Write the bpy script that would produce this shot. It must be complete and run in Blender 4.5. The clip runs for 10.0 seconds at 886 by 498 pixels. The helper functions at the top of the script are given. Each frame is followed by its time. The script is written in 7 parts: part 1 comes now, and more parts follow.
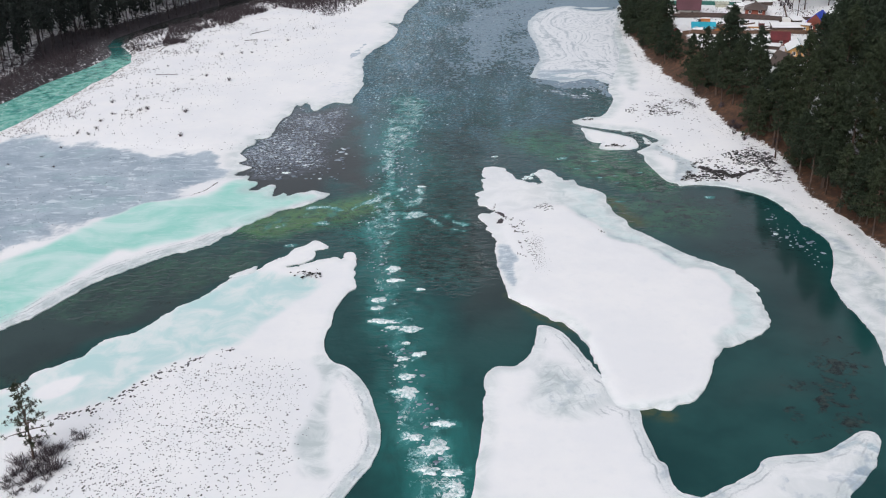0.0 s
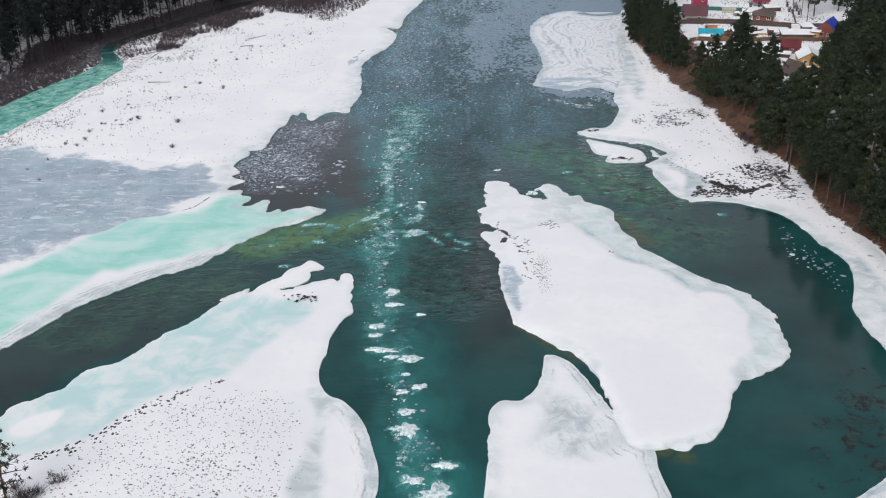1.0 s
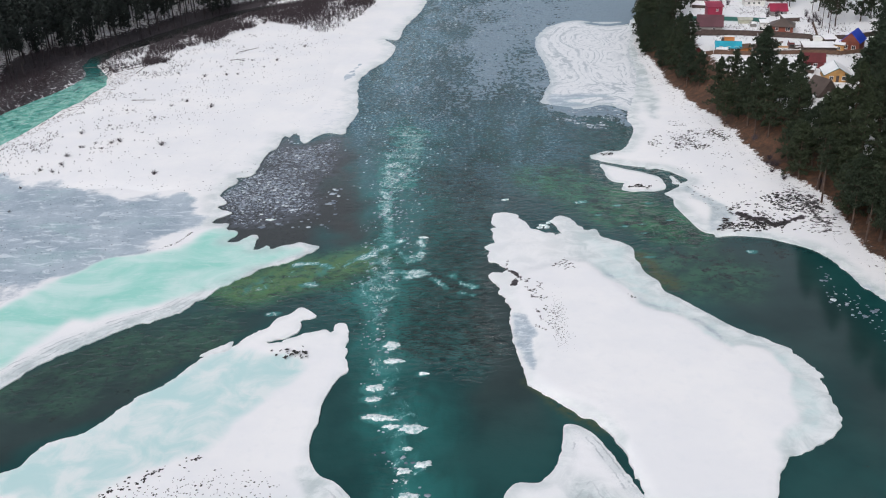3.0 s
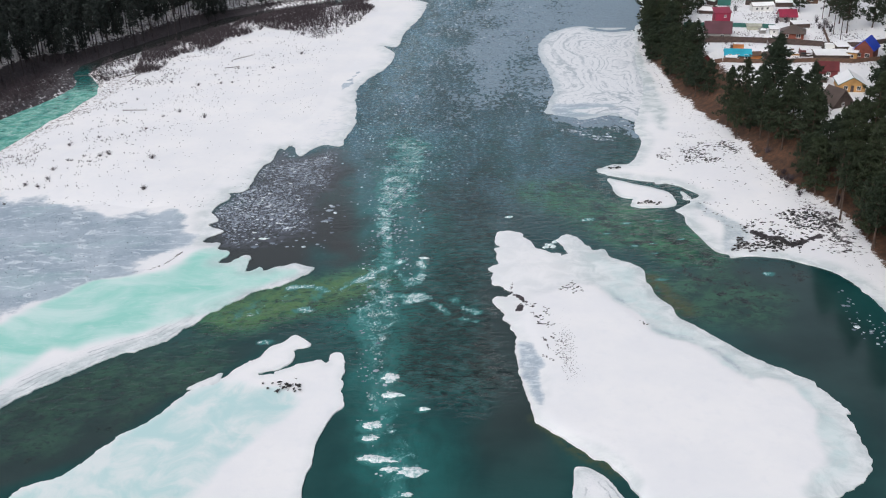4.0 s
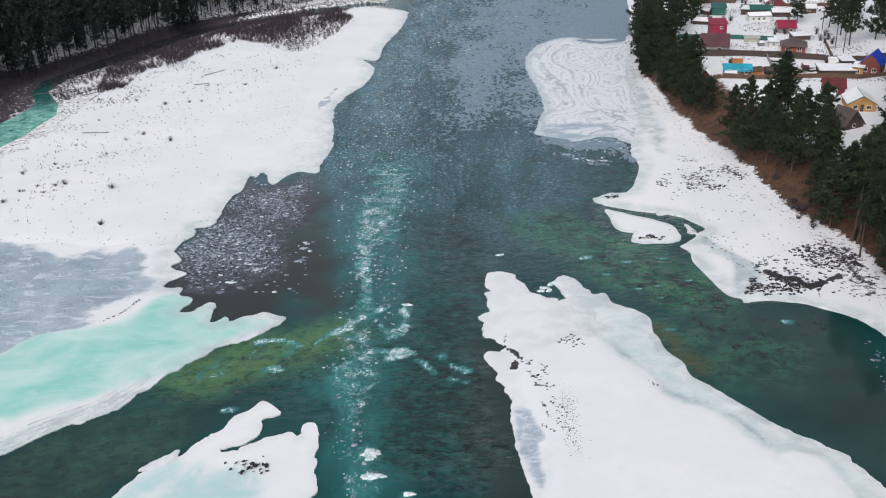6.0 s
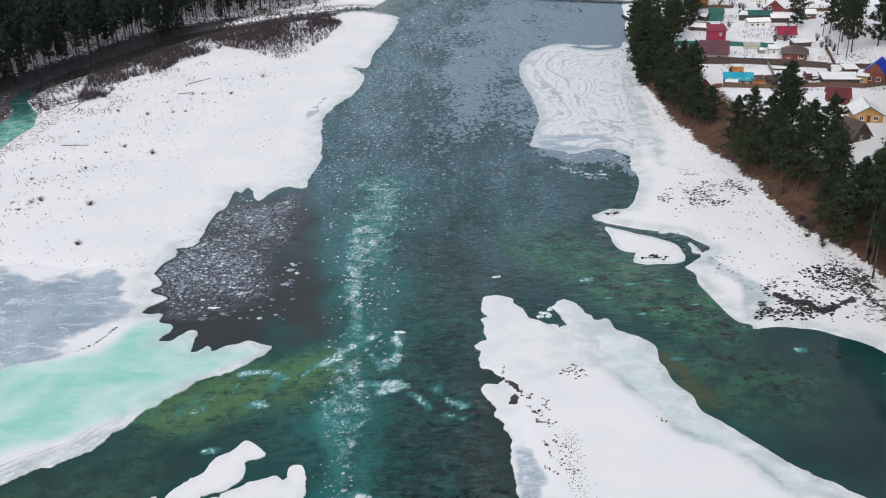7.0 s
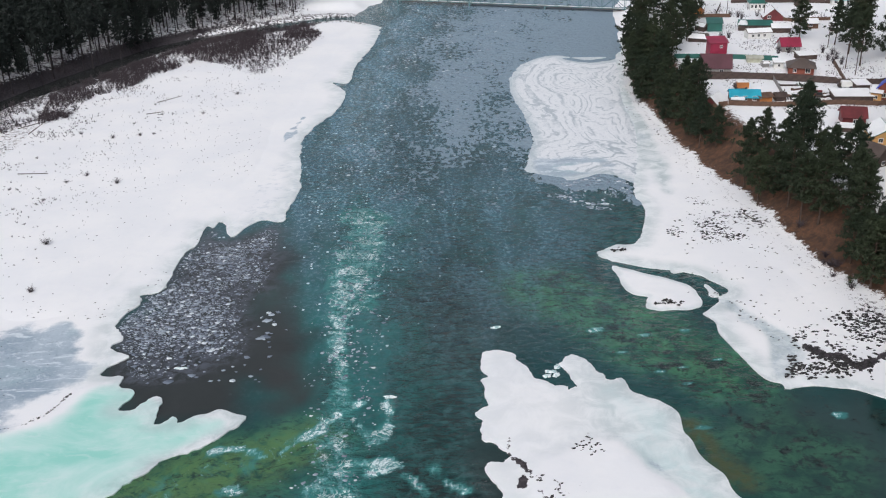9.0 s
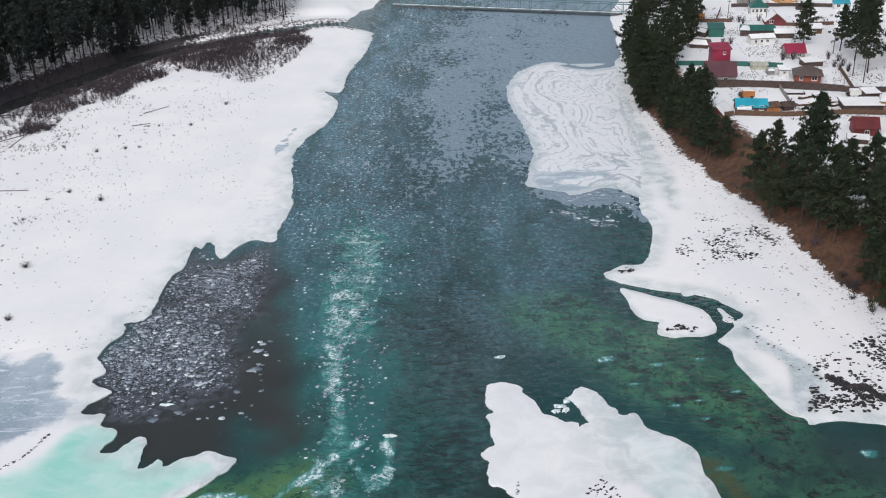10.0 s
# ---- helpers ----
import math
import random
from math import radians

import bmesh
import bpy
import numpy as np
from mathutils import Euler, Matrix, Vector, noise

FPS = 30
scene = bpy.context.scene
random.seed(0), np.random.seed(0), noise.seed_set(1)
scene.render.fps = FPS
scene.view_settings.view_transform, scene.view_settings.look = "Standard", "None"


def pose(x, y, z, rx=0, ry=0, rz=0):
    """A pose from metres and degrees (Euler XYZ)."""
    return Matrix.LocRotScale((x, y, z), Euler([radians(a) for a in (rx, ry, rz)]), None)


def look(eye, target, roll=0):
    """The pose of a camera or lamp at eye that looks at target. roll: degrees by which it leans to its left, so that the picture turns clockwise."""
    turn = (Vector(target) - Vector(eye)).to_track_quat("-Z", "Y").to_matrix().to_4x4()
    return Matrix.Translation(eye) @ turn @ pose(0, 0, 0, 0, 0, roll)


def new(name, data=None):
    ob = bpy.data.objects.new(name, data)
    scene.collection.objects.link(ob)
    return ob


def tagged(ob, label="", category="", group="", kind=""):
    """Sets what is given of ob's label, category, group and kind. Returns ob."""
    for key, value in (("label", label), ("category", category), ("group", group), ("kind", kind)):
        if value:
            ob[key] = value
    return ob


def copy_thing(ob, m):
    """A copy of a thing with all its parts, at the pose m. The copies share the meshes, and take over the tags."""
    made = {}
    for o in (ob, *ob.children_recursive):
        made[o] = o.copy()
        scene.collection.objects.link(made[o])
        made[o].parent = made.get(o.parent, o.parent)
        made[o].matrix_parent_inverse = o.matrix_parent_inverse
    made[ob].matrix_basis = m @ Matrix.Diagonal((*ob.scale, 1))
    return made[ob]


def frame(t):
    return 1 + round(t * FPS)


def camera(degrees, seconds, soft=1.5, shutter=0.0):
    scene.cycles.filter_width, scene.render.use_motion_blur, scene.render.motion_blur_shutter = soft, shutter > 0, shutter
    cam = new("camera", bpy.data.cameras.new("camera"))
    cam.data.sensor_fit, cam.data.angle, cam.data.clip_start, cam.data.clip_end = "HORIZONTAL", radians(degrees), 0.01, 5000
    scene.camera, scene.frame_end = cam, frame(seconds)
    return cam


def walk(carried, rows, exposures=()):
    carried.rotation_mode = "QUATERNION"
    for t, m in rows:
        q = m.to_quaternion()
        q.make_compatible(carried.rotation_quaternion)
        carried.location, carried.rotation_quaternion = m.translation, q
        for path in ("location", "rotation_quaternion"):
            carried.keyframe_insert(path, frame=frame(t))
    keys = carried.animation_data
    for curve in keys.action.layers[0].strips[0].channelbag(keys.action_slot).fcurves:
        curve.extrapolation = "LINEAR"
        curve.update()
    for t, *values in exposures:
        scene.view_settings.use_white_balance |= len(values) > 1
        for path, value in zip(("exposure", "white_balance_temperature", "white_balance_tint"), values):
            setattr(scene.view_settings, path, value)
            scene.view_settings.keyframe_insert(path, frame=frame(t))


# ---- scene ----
cam = camera(49.5, 10.0, soft=1.1)
PATH = [
    (0, (1.857, 1.351, 93.318), (1.811, 3.159, 92.465), -1.7),
    (0.5, (1.488, 6.759, 93.298), (1.444, 8.567, 92.444), -1.7),
    (1, (1.139, 12.229, 93.238), (1.096, 14.038, 92.385), -1.6),
    (1.5, (0.759, 17.68, 93.157), (0.717, 19.488, 92.303), -1.6),
    (2, (0.353, 23.166, 93.071), (0.312, 24.975, 92.218), -1.6),
    (2.5, (0.051, 28.614, 92.944), (0.01, 30.423, 92.092), -1.7),
    (4, (-0.619, 45.261, 92.385), (-0.66, 47.072, 91.537), -1.8),
    (4.5, (-0.756, 50.671, 92.305), (-0.794, 52.482, 91.457), -1.8),
    (5, (-0.85, 56.121, 92.277), (-0.88, 57.933, 91.43), -1.8),
    (5.5, (-1.022, 61.517, 92.237), (-1.039, 63.328, 91.39), -1.8),
    (7, (-1.855, 77.833, 92.046), (-1.84, 79.645, 91.2), -1.7),
    (7.5, (-2.222, 83.236, 92.034), (-2.197, 85.047, 91.187), -1.7),
    (8, (-2.692, 88.833, 92.049), (-2.656, 90.645, 91.202), -1.7),
    (8.5, (-3.179, 94.302, 92.065), (-3.134, 96.113, 91.217), -1.7),
    (9, (-3.733, 99.856, 92.091), (-3.678, 101.667, 91.243), -1.7),
    (9.5, (-4.339, 105.287, 92.114), (-4.275, 107.097, 91.266), -1.8),
    (10, (-4.984, 110.791, 92.147), (-4.911, 112.601, 91.299), -1.8),
]
walk(cam, [(t, look(eye, target, roll)) for t, eye, target, roll in PATH], exposures=((0.0, -0.07, 6400, 11.5), (10.0, -0.08, 6370, 11.5)))

# ---- light: a bright overcast winter day ----
SUN_UP, SUN_FROM = 40.0, 205.0
world = bpy.data.worlds.new("overcast_sky")
scene.world = world
world.use_nodes = True
wn, wl = world.node_tree.nodes, world.node_tree.links
sky = wn.new("ShaderNodeTexSky")
sky.sky_type, sky.sun_disc = "NISHITA", False
sky.sun_elevation, sky.sun_rotation = radians(SUN_UP), radians(SUN_FROM)
sky.air_density, sky.dust_density = 1.0, 3.0
veil = wn.new("ShaderNodeHueSaturation")
veil.inputs["Saturation"].default_value = 0.34
wl.new(sky.outputs[0], veil.inputs["Color"])
wl.new(veil.outputs[0], wn["Background"].inputs["Color"])
wn["Background"].inputs["Strength"].default_value = 0.155
sun = new("sun", bpy.data.lights.new("sun", "SUN"))
sun.data.energy, sun.data.angle, sun.data.color = 1.1, radians(35), (1.0, 0.96, 0.91)
az = radians(SUN_FROM)
sun.matrix_world = look((0, 0, 0), (-math.sin(az) * math.cos(radians(SUN_UP)), -math.cos(az) * math.cos(radians(SUN_UP)), -math.sin(radians(SUN_UP))))
scene.view_settings.exposure = 0.0

# ---- numbers: noise, curves, distances ----


def cell(ix, iy, s):
    h = (ix * 374761393 + iy * 668265263 + s * 974634777) & 0xFFFFFFFF
    h = ((h ^ (h >> 13)) * 1274126177) & 0xFFFFFFFF
    return ((h ^ (h >> 16)) & 0xFFFF) / 32767.5 - 1.0


def value(x, y, s):
    ix, iy = np.floor(x).astype(np.int64), np.floor(y).astype(np.int64)
    u, v = x - ix, y - iy
    u, v = u * u * (3 - 2 * u), v * v * (3 - 2 * v)
    a, b = cell(ix, iy, s), cell(ix + 1, iy, s)
    c, d = cell(ix, iy + 1, s), cell(ix + 1, iy + 1, s)
    return (a * (1 - u) + b * u) * (1 - v) + (c * (1 - u) + d * u) * v


def fbm(x, y, size, octaves=4, s=0):
    """Fractal noise from -1 to 1, whose largest waves are size metres."""
    x, y = np.asarray(x, float), np.asarray(y, float)
    out, amp, total = 0.0, 1.0, 0.0
    for k in range(octaves):
        out = out + amp * value(x / size + 17.3 * k, y / size - 9.1 * k, s + k)
        total += amp
        amp, size = amp * 0.5, size * 0.5
    return out / total


def step(a, b, v):
    t = np.clip((np.asarray(v, float) - a) / (b - a), 0, 1)
    return t * t * (3 - 2 * t)


def rounded(points, n=5):
    """A smooth closed line through the corners of an outline."""
    p = np.array(points, float)
    a, b, c, d = np.roll(p, 1, 0), p, np.roll(p, -1, 0), np.roll(p, -2, 0)
    rows = []
    for t in np.arange(n) / n:
        rows.append(0.5 * (2 * b + (c - a) * t + (2 * a - 5 * b + 4 * c - d) * t**2 + (3 * b - a - 3 * c + d) * t**3))
    return np.stack(rows, 1).reshape(-1, 2)


def inside(x, y, outline):
    """Distance to an outline, positive within it."""
    x, y = np.asarray(x, float), np.asarray(y, float)
    best, odd = np.full(x.shape, 1e12), np.zeros(x.shape, bool)
    for (ax, ay), (bx, by) in zip(outline, np.roll(outline, -1, 0)):
        dx, dy = bx - ax, by - ay
        t = np.clip(((x - ax) * dx + (y - ay) * dy) / (dx * dx + dy * dy + 1e-9), 0, 1)
        best = np.minimum(best, (x - ax - t * dx) ** 2 + (y - ay - t * dy) ** 2)
        if ay != by:
            odd ^= ((ay > y) != (by > y)) & (x < ax + (y - ay) / (by - ay) * dx)
    return np.where(odd, 1, -1) * np.sqrt(best)


def along(x, y, line):
    """Distance to an open line."""
    x, y = np.asarray(x, float), np.asarray(y, float)
    best = np.full(x.shape, 1e12)
    for (ax, ay), (bx, by) in zip(line[:-1], line[1:]):
        dx, dy = bx - ax, by - ay
        t = np.clip(((x - ax) * dx + (y - ay) * dy) / (dx * dx + dy * dy + 1e-9), 0, 1)
        best = np.minimum(best, (x - ax - t * dx) ** 2 + (y - ay - t * dy) ** 2)
    return np.sqrt(best)


def zone(x, y, points, soft=2.0, ragged=1.5, s=50):
    """1 within an outline, 0 without, with a soft and ragged border."""
    return step(-soft, soft, inside(x, y, rounded(points, 3)) + ragged * fbm(x, y, 8.0, 4, s))


# ---- meshes ----


def mesh_of(name, verts, faces, material, smooth=False, attrs=None):
    me = bpy.data.meshes.new(name)
    verts = np.asarray(verts, np.float32)
    if isinstance(faces, np.ndarray):
        k = faces.shape[1]
        me.vertices.add(len(verts))
        me.vertices.foreach_set("co", verts.ravel())
        me.loops.add(faces.size)
        me.loops.foreach_set("vertex_index", faces.astype(np.int32).ravel())
        me.polygons.add(len(faces))
        me.polygons.foreach_set("loop_start", np.arange(0, faces.size, k, dtype=np.int32))
        me.update(calc_edges=True)
    else:
        me.from_pydata([tuple(map(float, v)) for v in verts], [], faces)
    if smooth:
        me.polygons.foreach_set("use_smooth", np.ones(len(me.polygons), bool))
    for key, vals in (attrs or {}).items():
        me.attributes.new(key, "FLOAT", "POINT").data.foreach_set("value", np.asarray(vals, np.float32))
    me.materials.append(material)
    me.update()
    return me


def put(name, me, parent=None, m=None, label=""):
    ob = new(name, me)
    if parent is not None:
        ob.parent = parent
    if m is not None:
        ob.matrix_basis = m
    if label:
        ob["label"] = label
    return ob


def part(name, bm, material, parent, label="", m=None, smooth=False):
    """One mesh object under a thing or a part."""
    me = bpy.data.meshes.new(name)
    bm.to_mesh(me)
    bm.free()
    if smooth:
        me.polygons.foreach_set("use_smooth", np.ones(len(me.polygons), bool))
    me.materials.append(material)
    return put(name, me, parent, m, label)


def box_bm(x0, y0, z0, x1, y1, z1, bevel=0.0, bm=None):
    bm = bm or bmesh.new()
    made = bmesh.ops.create_cube(bm, size=1.0, matrix=Matrix.Translation(((x0 + x1) / 2, (y0 + y1) / 2, (z0 + z1) / 2)) @ Matrix.Diagonal((x1 - x0, y1 - y0, z1 - z0, 1)))
    if bevel:
        edges = list({e for v in made["verts"] for e in v.link_edges})
        bmesh.ops.bevel(bm, geom=edges, offset=bevel, segments=1, affect="EDGES")
    return bm


def poly_bm(verts, faces):
    bm = bmesh.new()
    vs = [bm.verts.new(v) for v in verts]
    for f in faces:
        bm.faces.new([vs[i] for i in f])
    bmesh.ops.recalc_face_normals(bm, faces=bm.faces)
    return bm


def rod_bm(a, b, r0, r1=None, sides=6, bm=None):
    bm = bm or bmesh.new()
    a, b = Vector(a), Vector(b)
    turn = (b - a).to_track_quat("Z", "Y").to_matrix().to_4x4()
    bmesh.ops.create_cone(bm, cap_ends=True, segments=sides, radius1=r0, radius2=r0 if r1 is None else r1, depth=(b - a).length, matrix=Matrix.Translation((a + b) / 2) @ turn)
    return bm


def sheet(name, outline, h, top, material, extra=None, ragged=(0.5, 5.0), skirt=0.7, s=3):
    """An ice sheet with a real edge: a grid cut along its outline, with a side that goes down into the water.
    top(x, y, sd) is its height; extra(x, y, sd) gives its surface attributes."""
    line = rounded(outline)
    lo, hi = line.min(0) - 2, line.max(0) + 2
    xs, ys = np.arange(lo[0], hi[0], h), np.arange(lo[1], hi[1], h)
    x, y = np.meshgrid(xs, ys)
    sd = inside(x, y, line)
    bite = step(-0.35, 0.25, fbm(x, y, 17.0, 3, s + 31))
    sd = sd + (ragged[0] * fbm(x, y, ragged[1], 4, s) + (0.25 + 0.95 * ragged[0]) * bite * fbm(x, y, 2.6, 3, s + 9)) * step(14, 2, np.abs(sd))
    gy, gx = np.gradient(sd, h)
    n, m = x.shape
    good = (sd[:-1, :-1] + sd[1:, :-1] + sd[:-1, 1:] + sd[1:, 1:]) > 0
    idx = np.arange(n * m).reshape(n, m)
    f = np.stack([idx[:-1, :-1][good], idx[:-1, 1:][good], idx[1:, 1:][good], idx[1:, :-1][good]], 1)
    e = np.concatenate([f[:, [0, 1]], f[:, [1, 2]], f[:, [2, 3]], f[:, [3, 0]]])
    key = np.sort(e, 1)
    key = key[:, 0] * (n * m) + key[:, 1]
    _, first, count = np.unique(key, return_index=True, return_counts=True)
    rim = e[first[count == 1]]
    px, py, ps = x.ravel().copy(), y.ravel().copy(), sd.ravel().copy()
    b = np.unique(rim)
    g = np.maximum(np.hypot(gx.ravel()[b], gy.ravel()[b]), 0.5)
    nib = bite.ravel()[b] * (0.25 + 0.60 * ragged[0]) * (1.2 * fbm(px[b], py[b], 1.7, 3, s + 40) + 0.12 * cell(b, b * 7 + 3, s))
    move = np.clip(ps[b], -1.2 * h, 1.2 * h) / g + nib
    px[b] -= move * gx.ravel()[b] / g
    py[b] -= move * gy.ravel()[b] / g
    ps[b] = 0
    used = np.unique(f)
    back = np.full(n * m, -1)
    back[used] = np.arange(len(used))
    px, py, ps = px[used], py[used], np.maximum(ps[used], 0)
    pz = top(px, py, ps)
    land = ground_z(px, py)
    w = step(-0.35, 0.0, land - pz)
    low = back[b]
    brow = np.full(len(used), -1)
    brow[low] = len(used) + np.arange(len(low))
    down = brow + len(low)
    v = np.concatenate([np.stack([px, py, pz], 1), np.stack([px[low], py[low], pz[low]], 1), np.stack([px[low], py[low], np.full(len(low), -skirt)], 1)])
    r0, r1 = back[rim[:, 0]], back[rim[:, 1]]
    faces = np.concatenate([back[f], np.stack([brow[r1], brow[r0], down[r0], down[r1]], 1)])
    attrs = {"edge": ps}
    attrs.update(extra(px, py, ps) if extra else {})
    if "damp" in attrs:
        attrs["damp"] = attrs["damp"] * (1 - w)
    attrs = {k: np.concatenate([a, a[low], a[low]]) for k, a in attrs.items()}
    return put(name, mesh_of(name, v, faces, material, True, attrs))


# ---- materials ----


class Mat:
    """A node material, written as a chain of calls."""

    def __init__(self, name, rough=0.6, metal=0.0, spec=0.5):
        self.mat = bpy.data.materials.new(name)
        self.mat.use_nodes = True
        self.nt = self.mat.node_tree
        self.out = self.nt.nodes["Principled BSDF"]
        self.out.inputs["Roughness"].default_value = rough
        self.out.inputs["Metallic"].default_value = metal
        self.out.inputs["Specular IOR Level"].default_value = spec

    def link(self, v, socket):
        if isinstance(v, bpy.types.NodeSocket):
            self.nt.links.new(v, socket)
        elif isinstance(v, tuple) and len(v) == 3 and socket.type == "RGBA":
            socket.default_value = (*v, 1)
        else:
            socket.default_value = v

    def pos(self, scale=(1, 1, 1), own=False):
        if own:
            src = self.nt.nodes.new("ShaderNodeTexCoord").outputs["Object"]
        else:
            src = self.nt.nodes.new("ShaderNodeNewGeometry").outputs["Position"]
        mp = self.nt.nodes.new("ShaderNodeMapping")
        mp.inputs["Scale"].default_value = scale
        self.nt.links.new(src, mp.inputs["Vector"])
        return mp.outputs[0]

    def noise(self, scale, detail=4, rough=0.55, vec=None, warp=0.0):
        n = self.nt.nodes.new("ShaderNodeTexNoise")
        n.inputs["Scale"].default_value, n.inputs["Detail"].default_value = scale, detail
        n.inputs["Roughness"].default_value, n.inputs["Distortion"].default_value = rough, warp
        self.nt.links.new(vec if vec is not None else self.pos(), n.inputs["Vector"])
        return n.outputs["Fac"]

    def voronoi(self, scale, vec=None, feature="F1"):
        n = self.nt.nodes.new("ShaderNodeTexVoronoi")
        n.feature = feature
        n.inputs["Scale"].default_value = scale
        self.nt.links.new(vec if vec is not None else self.pos(), n.inputs["Vector"])
        return n.outputs["Distance"]

    def dots(self, scale, small, large, vec=None):
        """Scattered specks of mixed size: how much of one is met, and a random number for each."""
        n = self.nt.nodes.new("ShaderNodeTexVoronoi")
        n.inputs["Scale"].default_value = scale
        self.nt.links.new(vec if vec is not None else self.pos(), n.inputs["Vector"])
        split = self.nt.nodes.new("ShaderNodeSeparateColor")
        self.nt.links.new(n.outputs["Color"], split.inputs[0])
        size = self.ramp(split.outputs[1], 0.3, 1.0, small, large)
        return self.ramp(self.math("SUBTRACT", size, n.outputs["Distance"]), -0.03, 0.05), split.outputs[0]

    def attr(self, name):
        n = self.nt.nodes.new("ShaderNodeAttribute")
        n.attribute_name = name
        return n.outputs["Fac"]

    def random(self, island=False):
        if island:
            return self.nt.nodes.new("ShaderNodeNewGeometry").outputs["Random Per Island"]
        return self.nt.nodes.new("ShaderNodeObjectInfo").outputs["Random"]

    def math(self, op, a, b=0.0):
        n = self.nt.nodes.new("ShaderNodeMath")
        n.operation = op
        self.link(a, n.inputs[0])
        self.link(b, n.inputs[1])
        return n.outputs[0]

    def ramp(self, v, lo, hi, a=0.0, b=1.0):
        n = self.nt.nodes.new("ShaderNodeMapRange")
        n.interpolation_type = "SMOOTHSTEP"
        for i, w in enumerate((v, lo, hi, a, b)):
            self.link(w, n.inputs[i])
        return n.outputs[0]

    def mix(self, fac, a, b):
        n = self.nt.nodes.new("ShaderNodeMix")
        n.data_type = "RGBA"
        self.link(fac, n.inputs[0])
        self.link(a, n.inputs[6])
        self.link(b, n.inputs[7])
        return n.outputs[2]

    def bump(self, height, dist=0.1, strength=1.0, under=None):
        n = self.nt.nodes.new("ShaderNodeBump")
        n.inputs["Distance"].default_value = dist
        self.link(strength, n.inputs["Strength"])
        self.nt.links.new(height, n.inputs["Height"])
        if under is not None:
            self.nt.links.new(under, n.inputs["Normal"])
        return n.outputs[0]

    def done(self, color=None, rough=None, normal=None):
        for v, key in ((color, "Base Color"), (rough, "Roughness"), (normal, "Normal")):
            if v is not None:
                self.link(v, self.out.inputs[key])
        return self.mat


def plain(name, color, rough=0.7, metal=0.0, grain=3.0, vary=0.25, own=True, spec=0.5):
    """A painted or natural surface with stains and grain at two sizes."""
    k = Mat(name, rough, metal, spec)
    p = k.pos(own=own)
    dark = tuple(c * (1 - vary) for c in color)
    light = tuple(min(1, c * (1 + 0.6 * vary)) for c in color)
    c = k.mix(k.ramp(k.noise(grain * 0.25, 3, vec=p), 0.3, 0.7), dark, light)
    c = k.mix(k.math("MULTIPLY", k.ramp(k.noise(grain * 4, 4, vec=p), 0.35, 0.75), 0.5), c, dark)
    return k.done(c, None, k.bump(k.noise(grain * 6, 3, vec=p), 0.02, 0.4))


